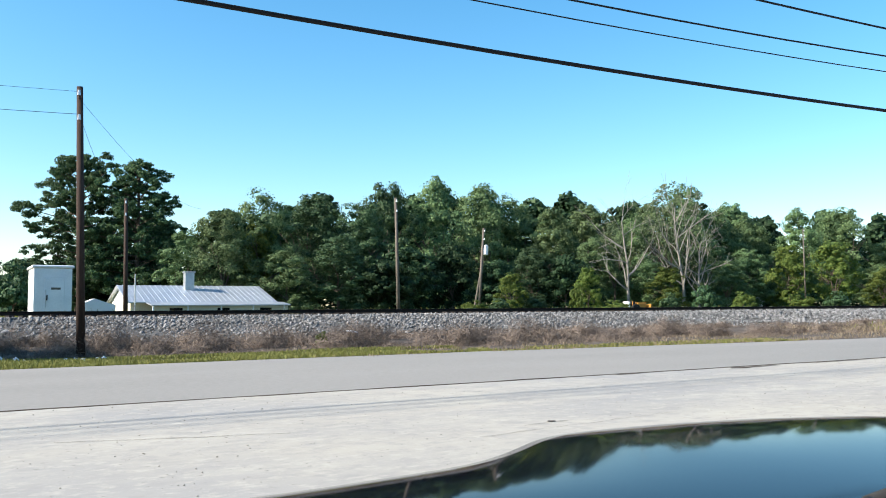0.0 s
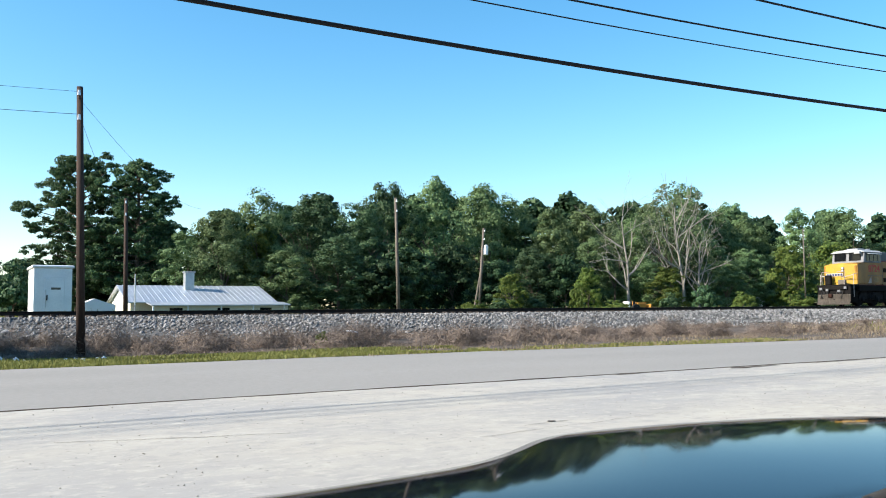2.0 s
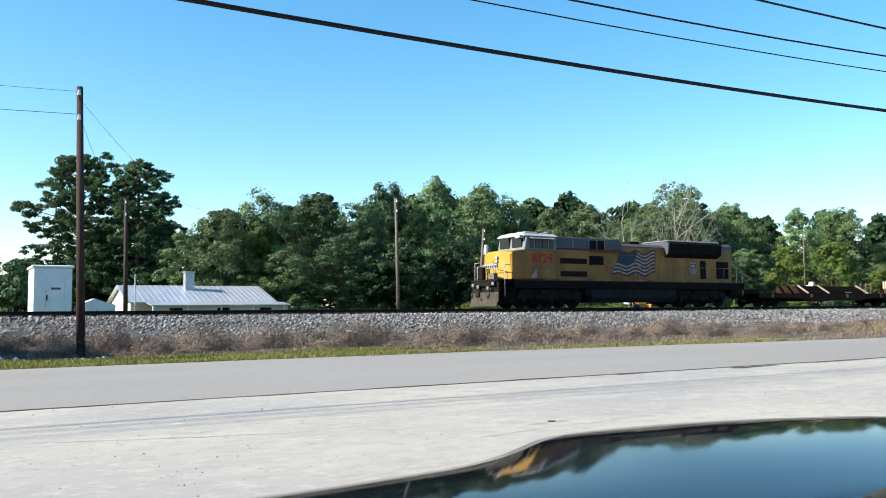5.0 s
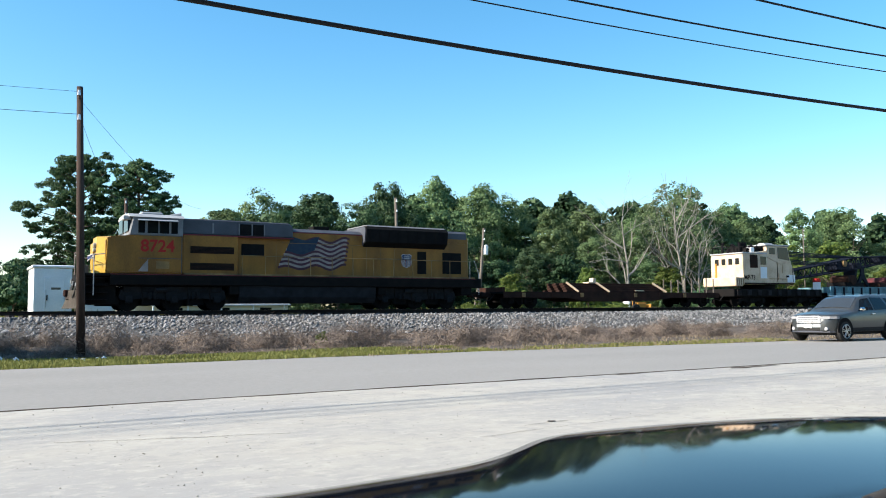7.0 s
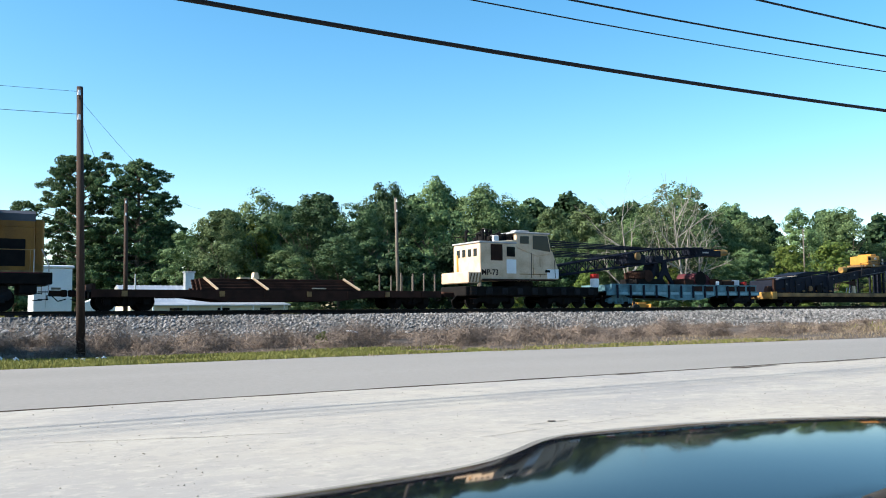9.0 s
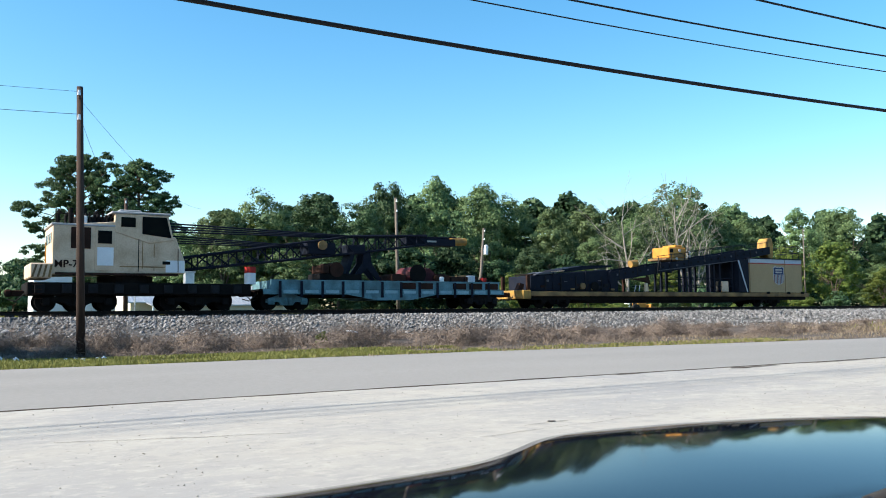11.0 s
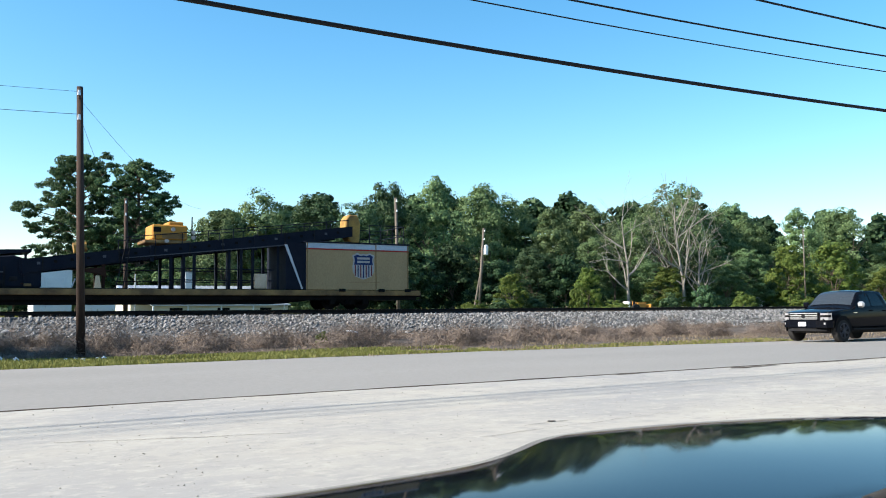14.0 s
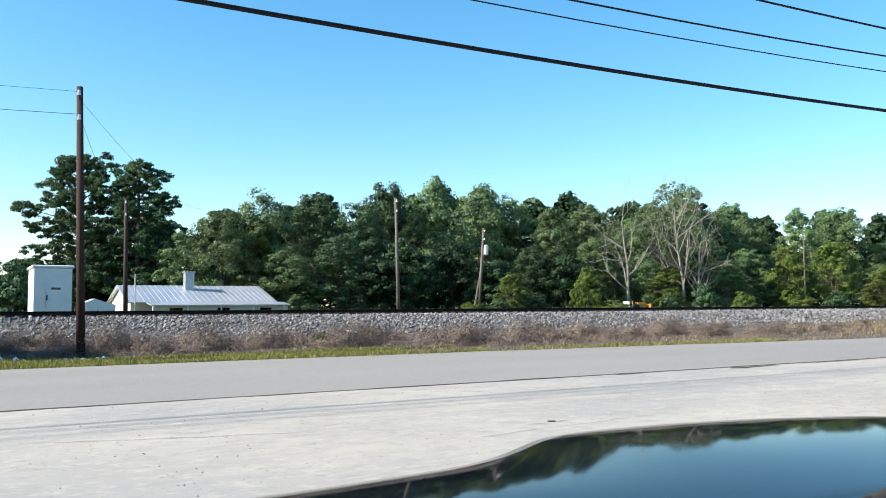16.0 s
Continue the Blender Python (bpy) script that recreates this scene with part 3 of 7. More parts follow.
# ---- brush and grass along the road ----
def build_brush():
    rng = np.random.default_rng(51)
    P, N, S = [], [], []
    for k in range(2300):
        # a thin low mat, thickest near the road, that gives way to bare earth and stones up the bank
        x, y = rng.uniform(-5, 85), 24.7 + 8.6 * rng.uniform(0, 1) ** 1.25
        if noise.noise((x * 0.22, y * 0.55, 4.0)) < -0.12 + 0.03 * (y - 24.7):
            continue
        hgt, rad = 0.05 + 0.20 * rng.uniform(0, 1) ** 1.8, rng.uniform(0.3, 1.0)
        if k < 150:  # heaps of tangled vine
            x, y = 0.5 + 66 * rng.uniform(0, 1) ** 1.35, 25.4 + 5.6 * rng.uniform(0, 1) ** 1.2
            hgt, rad = rng.uniform(0.35, 0.95) * (1 if x < 30 else 0.62), rng.uniform(0.4, 1.0)
        m = int((430 if k > 149 else 1900) * rad * (0.5 + hgt))
        u = rng.normal(0, 1, (m, 3))
        u /= np.linalg.norm(u, axis=1)[:, None]
        u[:, 2] = abs(u[:, 2])
        lump = 1 + 0.45 * np.sin(u[:, :1] * 5 + k) * np.sin(u[:, 1:2] * 6 + 2 * k)
        P.append(np.array((x, y, ground_height(x, y) - 0.05)) + u * np.array((rad * 1.5, rad * 0.8, hgt)) * lump * rng.uniform(0.5, 1.05, (m, 1)))
        N.append(u)
    p, nn = np.concatenate(P), np.concatenate(N)
    n = len(p)
    d = rng.normal(0, 1, (n, 3))
    d = d - nn * (d * nn).sum(1)[:, None] * 0.72
    d /= np.linalg.norm(d, axis=1)[:, None]
    s = np.cross(d, nn + rng.normal(0, 0.28, (n, 3)))
    s /= np.linalg.norm(s, axis=1)[:, None]
    ln, w = rng.uniform(0.04, 0.17, (n, 1)), rng.uniform(0.003, 0.0075, (n, 1))
    bend = rng.normal(0, 0.02, (n, 3))
    v = np.stack([p - d * ln - s * w, p - d * ln + s * w, p + d * ln + s * w * 0.4 + bend, p + d * ln - s * w * 0.4 + bend], 1).reshape(-1, 3)
    tagged(new("dry_brush", cloud("dry_brush", v, np.arange(4 * n).reshape(-1, 4), M_DRY)), "dead brown brush and vines on the bank", "brush", kind="stuff")


def blades(name, count, area, height, mat, label, seed, lean=0.35, thin=0.012):
    """Grass: narrow bent blades over a strip."""
    rng = np.random.default_rng(seed)
    n = count
    x, y = rng.uniform(area[0], area[1], n), rng.uniform(area[2], area[3], n)
    keep = np.array([noise.noise((a * 0.4, b * 0.7, seed)) > -0.25 for a, b in zip(x, y)])
    x, y = x[keep], y[keep]
    n = len(x)
    z = np.array([ground_height(a, b) for a, b in zip(x, y)])
    h = height * rng.uniform(0.4, 1.2, n)
    a = rng.uniform(0, 6.283, n)
    w = thin * rng.uniform(0.7, 1.6, n)
    dx, dy = np.cos(a) * w, np.sin(a) * w
    lx, ly = rng.normal(0, lean, n) * h, rng.normal(0, lean, n) * h
    p0 = np.stack([x - dx, y - dy, z], -1)
    p1 = np.stack([x + dx, y + dy, z], -1)
    p2 = np.stack([x + lx + dx * 0.3, y + ly + dy * 0.3, z + h], -1)
    p3 = np.stack([x + lx - dx * 0.3, y + ly - dy * 0.3, z + h], -1)
    v = np.stack([p0, p1, p2, p3], 1).reshape(-1, 3)
    tagged(new(name, cloud(name, v, np.arange(4 * n).reshape(-1, 4), mat)), label, "grass", kind="stuff")


build_brush()
blades("verge_grass", 45000, (-6, 15, 22.0, 24.8), 0.10, M_GRASS, "short green grass along the road's edge", 61, thin=0.014)
blades("thin_verge_grass", 5000, (15, 30, 21.6, 23.6), 0.06, M_GRASS, "thin green grass at the road's edge", 66, thin=0.02)
blades("roadside_straw", 14000, (9, 85, 21.4, 26.0), 0.10, M_STRAW, "dry straw-coloured grass beside the road", 62, thin=0.011)
blades("bank_straw", 12000, (38, 95, 23.0, 30.0), 0.26, M_STRAW, "tall dry straw on the bank", 67, thin=0.014)
blades("bank_grass", 2200, (42, 85, 21.8, 30.0), 0.30, M_GRASS, "green weeds among the dry grass on the bank", 63, thin=0.025)
blades("far_grass", 40000, (-5, 110, 47.0, 62.0), 0.5, M_GRASS, "rough grass on the land behind the railway", 64, thin=0.03)


# ---- poles and cables ----
def build_pole(x, y, height, r, mat, label, lean=0.0, arm=None, box_at=None, base=None):
    z = ground_height(x, y) if base is None else base
    t = thing("utility_pole", (x, y, z, 0, lean), label, "utility pole", "utility poles")
    part("shaft", rod(B(), (0, 0, -0.5), (0, 0, height), r, r * 0.68, 14), mat, t, smooth=True)
    for zz in (height - 0.25, height - 0.95):
        part("insulator", rod(rod(B(), (-0.05, -r * 0.6, zz), (-0.05, -r * 0.9 - 0.12, zz), 0.02, 0.02), (-0.05, -r * 0.9 - 0.12, zz - 0.05), (-0.05, -r * 0.9 - 0.12, zz + 0.1), 0.05, 0.035), M_GALV, t)
    if box_at:
        bm = B()
        rod(bm, (0.28, -0.05, box_at - 0.4), (0.28, -0.05, box_at + 0.35), 0.22, 0.22, 12)
        rod(bm, (0.28, -0.05, box_at + 0.35), (0.28, -0.05, box_at + 0.45), 0.2, 0.06, 12)
        part("transformer", bm, M_WHITE, t, "pale grey can transformer")
        part("bracket", box(B(), 0.0, -0.1, box_at - 0.1, 0.1, 0.1, box_at + 0.1), M_GALV, t)
    if arm:
        part("brace", rod(B(), (-arm, 0.1, -0.3), (-0.02, 0.05, height * 0.5), 0.10, 0.08), mat, t)
    return t


build_pole(3.47, 25.43, 7.72, 0.125, M_POLE, "reddish brown timber utility pole in the roadside grass", -1.4, base=0.0)
build_pole(9.2, 50.5, 7.15, 0.14, M_POLE, "dark brown timber utility pole before the low building", -0.7)
build_pole(27.6, 52, 8.5, 0.14, M_POLEGREY, "tall grey timber utility pole behind the track", -1.3)
build_pole(38.2, 58, 7.4, 0.14, M_POLEGREY, "timber pole with a can transformer and a brace", 5.0, 0.5, 5.6)
build_pole(96, 69, 10.8, 0.10, M_POLEGREY, "slim grey utility pole among the trees", 0)


def build_cable(name, p0, p1, sag, r, label, group="overhead cables"):
    cu = bpy.data.curves.new(name, "CURVE")
    cu.dimensions, cu.bevel_depth, cu.bevel_resolution, cu.use_fill_caps = "3D", r, 2, True
    sp = cu.splines.new("POLY")
    n = 40
    sp.points.add(n)
    a, b = Vector(p0), Vector(p1)
    for i in range(n + 1):
        k = i / n
        q = a.lerp(b, k)
        sp.points[i].co = (q.x, q.y, q.z - sag * 4 * k * (1 - k), 1)
    cu.materials.append(M_WIRE)
    src = bpy.data.objects.new("curve", cu)
    me = bpy.data.meshes.new_from_object(src)
    bpy.data.objects.remove(src)
    ob = new(name, me)
    return tagged(ob, label, "cable", group)


# the roadside poles that carry the cables stand at the joint of lot and road
for px in (-42, 42):
    t = thing("cable_pole", (px, 12.9, 0.0), "timber pole with crossarm carrying the roadside cables", "utility pole", "roadside cable poles")
    part("shaft", rod(B(), (0, 0, -0.5), (0, 0, 10.1), 0.16, 0.11, 12), M_POLE, t, smooth=True)
    part("crossarm", box(B(), -0.06, -0.75, 9.45, 0.06, 0.75, 9.60), M_POLE, t)
    for z in (7.5, 9.05):
        part("bracket", box(B(), -0.05, -0.65, z - 0.05, 0.05, 0.0, z + 0.03), M_GALV, t)
build_cable("overhead_cable", (-42, 12.3, 7.54), (42, 12.3, 7.54), 1.68, 0.042, "thick black bundled cable strung along the road")
build_cable("overhead_cable", (-42, 12.3, 9.08), (42, 12.3, 9.08), 2.36, 0.014, "thin black wire strung above the road")
build_cable("overhead_cable", (-42, 12.32, 9.65), (42, 12.32, 9.65), 2.56, 0.021, "black cable strung above the road")
build_cable("overhead_cable", (-42, 12.24, 9.68), (42, 12.24, 9.68), 1.68, 0.026, "black cable strung above the road")
build_cable("service_wire", (3.3, 25.3, 7.55), (-30, 30, 9.5), 0.6, 0.005, "thin wire from the roadside pole", "pole wires")
build_cable("service_wire", (3.3, 25.3, 6.9), (-30, 30, 8.7), 0.6, 0.007, "thin wire from the roadside pole", "pole wires")
build_cable("service_wire", (3.3, 25.3, 7.3), (16.5, 62, 9.0), 0.7, 0.005, "thin wire crossing the track between poles", "pole wires")
build_cable("service_wire", (3.3, 25.3, 6.8), (9.1, 50.4, 7.4), 0.6, 0.006, "thin wire crossing the track between poles", "pole wires")


# ---- sheds and building behind the line ----
def build_shed():
    t = thing("steel_shed", (6.05, 53.5, 0.8), "white painted steel equipment shed beside the railway", "shed")
    part("wall", box(B(), -1.50, -1.5, 0, 0.50, 1.5, 3.12, 0.03), M_WHITE, t)
    part("roof", box(B(), -1.60, -1.6, 3.12, 0.60, 1.6, 3.28, 0.04), M_WHITE, t, "white overhanging flat roof")
    d = part("door", box(B(), -0.95, -1.535, 0.25, 0.10, -1.50, 2.6, 0.01), M_WHITE, t, "white steel door")
    part("handle", box(B(), -0.83, -1.58, 1.3, -0.77, -1.53, 1.6), M_RUBBER, d, "dark door handle")
    part("sign", box(B(), -0.6, -1.545, 1.9, -0.1, -1.536, 2.02), M_POLEGREY, d, "small grey sign with unreadable bars")
    part("hasp", rod(B(), (-0.87, -1.55, 0.9), (-0.87, -1.55, 1.9), 0.02), M_GALV, d)


def build_workshop():
    """A long low building whose gable end faces the sun, with a ribbed metal roof."""
    t = thing("low_building", (17.3, 67, 0.75), "long low cream building with a ribbed metal roof", "building")
    x0, x1, w = -5.5, 5.2, 4.0
    bm = B()
    box(bm, x0, -w, 0, x1, w, 1.45)
    part("wall", bm, M_CREAM, t)
    bm = B()
    plate_x(bm, [(-w + 0.02, 1.45), (w - 0.02, 1.45), (0, 2.62)], x0 + 0.02, x1 - 0.02)
    part("gable", bm, M_WHITE, t, "white painted gable ends")
    bm = B()
    for s in (-1, 1):
        plate_x(bm, [(s * (w + 0.45), 1.33), (s * (w + 0.45), 1.40), (0, 2.74), (0, 2.67)], x0 - 0.3, x1 + 0.1)
    roof = part("roof", bm, M_ROOF, t, "pale ribbed sheet metal roof")
    rib = B()
    for i in range(28):
        x = x0 - 0.25 + i * 0.395
        for s in (-1, 1):
            plate_x(rib, [(s * (w + 0.46), 1.40), (s * (w + 0.46), 1.425), (0, 2.765), (0, 2.74)], x, x + 0.05)
    part("rib", rib, M_ROOF, roof)
    part("porch_roof", plate_x(B(), [(-w - 0.4, 1.40), (-w - 2.2, 1.18), (-w - 2.2, 1.10), (-w - 0.4, 1.30)], x0 + 1, x1 + 0.5), M_ROOF, t, "low lean-to roof along the front")
    for i in range(5):
        part("porch_post", box(B(), x0 + 1.1 + i * 2.4, -w - 2.1, -0.4, x0 + 1.2 + i * 2.4, -w - 2.0, 1.12), M_WHITE, t)
    part("porch_wall", box(B(), x0 + 1.2, -w - 1.9, -0.3, x1 + 0.4, -w - 1.8, 1.09), M_CREAM, t)
    ch = part("chimney", box(B(), -1.0, -1.3, 2.2, -0.3, -0.7, 3.72, 0.02), M_GALV, t, "square galvanised flue")
    part("flue_cap", box(B(), -1.08, -1.38, 3.72, -0.22, -0.62, 3.80, 0.02), M_GALV, ch)
    for x in (-3.2, 0.2, 3.4):
        wdw = part("window", box(B(), x, -w - 1.93, 0.55, x + 0.9, -w - 1.9, 0.95), M_GLASS, t, "dark low window")
        part("window_frame", box(B(), x - 0.05, -w - 1.95, 0.5, x + 0.95, -w - 1.93, 0.55), M_WHITE, wdw)
    part("vent_pipe", rod(B(), (x0 + 0.2, -w - 0.5, 0), (x0 + 0.2, -w - 0.5, 3.4), 0.05, 0.05), M_GALV, t, "thin grey mast")


def build_parked_boat():
    t = thing("utility_trailer", (8.6, 57, 0.78), "white covered trailer parked beside the building", "trailer")
    bm = B()
    plate(bm, [(-1.0, 0.5), (1.0, 0.5), (1.05, 1.1), (0.5, 1.25), (-0.2, 1.5), (-0.9, 1.2)], -0.8, 0.8)
    part("body", bm, M_WHITE, t)
    part("chassis", box(B(), -1.2, -0.6, 0.35, 1.3, 0.6, 0.5), M_GALV, t)
    for x in (-0.4, 0.4):
        part("wheel", rod(B(), (x, -0.85, 0.3), (x, -0.65, 0.3), 0.3, 0.3, 14), M_RUBBER, t)


def build_tractor():
    t = thing("yard_tractor", (55.3, 57.5, 0.8), "small orange yard tractor behind the railway", "tractor")
    part("hood", box(B(), -0.2, -0.4, 0.5, 1.0, 0.4, 1.15, 0.08), M_ORANGE, t)
    part("loader", plate(B(), [(1.0, 0.3), (1.25, 0.25), (1.35, 0.9), (1.2, 1.0)], -0.7, 0.7), M_ORANGE, t)
    part("seat", box(B(), -0.8, -0.3, 0.8, -0.35, 0.3, 1.25, 0.05), M_RUBBER, t)
    part("tank", box(B(), -1.35, -0.4, 0.3, -1.0, 0.4, 1.25, 0.1), M_WHITE, t, "white plastic tank")
    part("roll_bar", rod(B(), (-0.85, -0.45, 0.6), (-0.85, -0.45, 1.3), 0.04), M_ORANGE, t)
    part("roll_bar", rod(B(), (-0.85, 0.45, 0.6), (-0.85, 0.45, 1.3), 0.04), M_ORANGE, t)
    for x, y, r in ((-0.6, -0.6, 0.5), (-0.6, 0.6, 0.5), (0.75, -0.5, 0.35), (0.75, 0.5, 0.35)):
        part("wheel", rod(B(), (x, y - 0.12, r), (x, y + 0.12, r), r, r, 16), M_RUBBER, t)


def build_far_house():
    t = thing("far_house", (104, 86, 0.85), "pale small house half hidden in the wood", "house")
    part("wall", box(B(), -2.6, -2, 0, 2.6, 2, 1.6), M_WHITE, t)
    part("roof", plate_x(B(), [(-2.4, 1.55), (2.4, 1.55), (0, 2.7)], -2.9, 2.9), M_ROOF, t)
    part("window", box(B(), -1.4, -2.03, 0.6, -0.5, -2.0, 1.3), M_GLASS, t)
    part("door", box(B(), 0.5, -2.03, 0.0, 1.3, -2.0, 1.5), M_POLEGREY, t)


build_shed()
build_workshop()
build_parked_boat()
build_tractor()
build_far_house()


# ---- the dark car at the eye's side ----
def curve_at(pts, x):
    """Smooth value at x along a list of pairs."""
    if x <= pts[0][0]:
        return pts[0][1]
    for (a, za), (b, zb) in zip(pts, pts[1:]):
        if x <= b:
            k = (x - a) / (b - a)
            return za + (zb - za) * k
    return pts[-1][1]


def build_own_car():
    """Front of a parked black car, heading along the road; its fender line swells over the wheel."""
    cx = 0.42
    t = thing("parked_car", (1.0, cx, 0.012), "glossy black parked car with reflecting hood", "car")

    def fender(x):
        """How far the fender reaches out beside the hood's middle line."""
        line = [(0.1, 0.702), (0.45, 0.72), (0.6, 0.742), (0.75, 0.768), (0.85, 0.816), (0.95, 0.886), (1.05, 0.96), (1.15, 0.995), (1.25, 1.0), (1.4, 0.998), (1.6, 0.963), (1.8, 0.88), (2.0, 0.796), (2.2, 0.71)]
        return sum(curve_at(line, x + d) for d in (-0.05, -0.025, 0, 0.025, 0.05)) / 5

    bm = B()
    xs = [0.18 + 0.02 * i for i in range(100)]
    rows = []
    for x in xs:
        front = max(0.0, (x - 1.75) / 0.41)
        drop = 0.20 * front ** 2.6
        inset = 0.30 * front ** 2.2
        sec = []
        for k in range(-24, 25):
            s = k / 24
            a = abs(s)
            half = fender(x) if s > 0 else 0.88 - inset
            # the fender's crest stands above the hood's middle and rolls over towards the outside
            z = 0.975 + half * (0.06 * a - 0.076 * a ** 3) - 0.006 * (x - 0.9)
            sec.append(bm.verts.new((x - 1.0, half * s, z - drop)))
        low = [bm.verts.new((x - 1.0, (fender(x) + 0.01) if sgn > 0 else -(0.92 - inset), 0.62)) for sgn in (-1, 1)]
        rows.append([low[0]] + sec + [low[1]])
    for a, b in zip(rows, rows[1:]):
        for i in range(len(a) - 1):
            bm.faces.new((a[i], b[i], b[i + 1], a[i + 1]))
    bmesh.ops.recalc_face_normals(bm, faces=bm.faces)
    hood = part("hood", bm, M_BLACKPAINT, t, smooth=True)
    bm = B()
    box(bm, -0.85, -0.9, 0.28, 1.0, 0.9, 0.62, 0.05)
    box(bm, 0.95, -0.75, 0.25, 1.22, 0.75, 0.66, 0.06)
    part("bumper", bm, M_BLACKPAINT, t)
    part("grille", box(B(), 1.2, -0.5, 0.42, 1.24, 0.5, 0.6), M_RUBBER, t)
    for y in (-0.62, 0.62):
        part("headlight", box(B(), 1.0, y - 0.14, 0.58, 1.23, y + 0.14, 0.70, 0.04), M_GLASS, t)
    # the cabin lies behind the eye
    part("lower_body", box(B(), -4.2, -0.9, 0.30, -0.82, 0.9, 0.93, 0.06), M_BLACKPAINT, t)
    part("greenhouse", plate(B(), [(-0.86, 0.935), (-1.6, 1.38), (-3.2, 1.38), (-3.9, 0.935)], -0.72, 0.72), M_GLASS, t, "dark glazed cabin")
    part("roof", plate(B(), [(-1.58, 1.38), (-1.75, 1.43), (-3.05, 1.43), (-3.22, 1.38)], -0.74, 0.74), M_BLACKPAINT, t)
    for y in (-0.80, 0.80):
        part("rear_wheel", rod(B(), (-3.0, y - 0.11, 0.33), (-3.0, y + 0.11, 0.33), 0.33, 0.33, 24), M_RUBBER, t)
    for y in (-0.80, 0.80):
        part("wheel", rod(B(), (0.3, y - 0.11, 0.33), (0.3, y + 0.11, 0.33), 0.33, 0.33, 24), M_RUBBER, t)
    w = part("wiper", rod(rod(B(), (-0.30, -0.06, 0.985), (-0.19, 0.10, 1.018), 0.011, 0.010, 14), (-0.19, 0.10, 1.018), (0.12, 0.155, 1.02), 0.010, 0.009, 14), M_RUBBER, t, "black wiper arm", smooth=True)
    part("blade", rod(B(), (-0.2, 0.03, 0.995), (0.2, 0.11, 1.0), 0.008, 0.008, 12), M_RUBBER, w, smooth=True)


build_own_car()


def build_verge_bits():
    rng = random.Random(15)
    p = solid("litter", box(B(), -0.2, -0.12, 0, 0.2, 0.12, 0.05, 0.02), M_WHITE, "crumpled white litter lying in the brush", "litter", pose(12.6, 27.3, ground_height(12.6, 27.3) + 0.5, 8, 6, 20))
    for i in range(9):
        x, y = 1.2 + i * 0.27 + rng.uniform(-0.1, 0.1) + (0.6 if i > 3 else 0), 24.4 + rng.uniform(-0.3, 0.3)
        bm = B()
        bmesh.ops.create_icosphere(bm, subdivisions=1, radius=rng.uniform(0.05, 0.10))
        for v in bm.verts:
            v.co *= rng.uniform(0.75, 1.2)
        solid("pale_rock", bm, M_WHITE, "pale limestone lump in the roadside grass", "rock", pose(x, y, ground_height(x, y) + 0.05), "pale rocks")


build_verge_bits()


# ---- rolling stock ----
# two copies of one yellow: sides toned for shade, nose brightened for sun
M_YELLOW = material("armour_yellow_paint", (0.27, 0.125, 0.022), 0.45, 0, (0.10, 0.045, 0.014), 1.1, 30, 0.7, 0.04, stretch=(1, 1, 0.4))
M_NOSE = material("sunlit_armour_yellow_paint", (0.399, 0.242, 0.030), 0.42, 0, (0.281, 0.153, 0.025), 1.8, 30, 0.5, 0.04)
M_GREYP = material("harbor_grey_paint", (0.062, 0.066, 0.082), 0.55, 0, (0.036, 0.038, 0.045), 1.5, 30, 0.6, 0.04, spec=0.3)
M_CABGREY = material("light_cab_grey", (0.34, 0.35, 0.36), 0.5, 0, (0.22, 0.225, 0.23), 1.5, 30, 0.5, 0.04)
M_CABSIDE = material("mid_grey_paint", (0.17, 0.175, 0.185), 0.55, 0, (0.10, 0.103, 0.11), 1.5, 30, 0.6, 0.04)
M_UNDER = material("grimy_black_steel", (0.008, 0.0078, 0.008), 0.85, 0.0, (0.014, 0.012, 0.011), 2.5, 30, 0.7, 0.2, spec=0.05)
M_TRUCKGREY = material("dusty_truck_casting", (0.019, 0.020, 0.023), 0.8, 0.0, (0.008, 0.008, 0.008), 2.5, 30, 0.7, 0.25, spec=0.08)
M_BLACK = material("flat_black_paint", (0.007, 0.007, 0.008), 0.8, 0, (0.014, 0.013, 0.012), 2.5, 30, 0.6, 0.1, spec=0.06)
M_RED = material("signal_red_paint", (0.36, 0.016, 0.012), 0.5, 0, (0.25, 0.015, 0.012), 3, 40, 0.5, 0.02)
M_FLAGRED = material("faded_flag_red", (0.14, 0.022, 0.028), 0.6, 0, (0.10, 0.03, 0.03), 3, 40, 0.5, 0.02)
M_FLAGWHITE = material("faded_flag_white", (0.38, 0.36, 0.35), 0.6, 0, (0.24, 0.22, 0.20), 3, 40, 0.5, 0.02)
M_FLAGDARK = material("faded_flag_stripe", (0.075, 0.026, 0.036), 0.6, 0, (0.04, 0.02, 0.028), 2, 40, 0.7, 0.02)
M_FLAGPALE = material("grimy_flag_white", (0.31, 0.265, 0.245), 0.6, 0, (0.14, 0.11, 0.10), 2, 40, 0.7, 0.02)
M_FLAGBLUE = material("faded_flag_blue", (0.014, 0.026, 0.055), 0.6, 0, (0.03, 0.05, 0.065), 5, 40, 0.7, 0.02)
M_BLUE = material("shield_blue_paint", (0.014, 0.024, 0.095), 0.5, 0, (0.012, 0.02, 0.07), 3, 40, 0.4, 0.02)
M_RUST = material("rusty_brown_steel", (0.040, 0.020, 0.015), 0.9, 0.0, (0.018, 0.011, 0.009), 1.6, 25, 0.8, 0.3, spec=0.07)
M_LUMBER = material("pale_lumber", (0.62, 0.48, 0.33), 0.8, 0, (0.48, 0.35, 0.24), 3, 30, 0.6, 0.2)
M_CRANE = material("faded_cream_crane_paint", (0.589, 0.450, 0.324), 0.55, 0, (0.405, 0.292, 0.189), 1.6, 25, 0.75, 0.05)
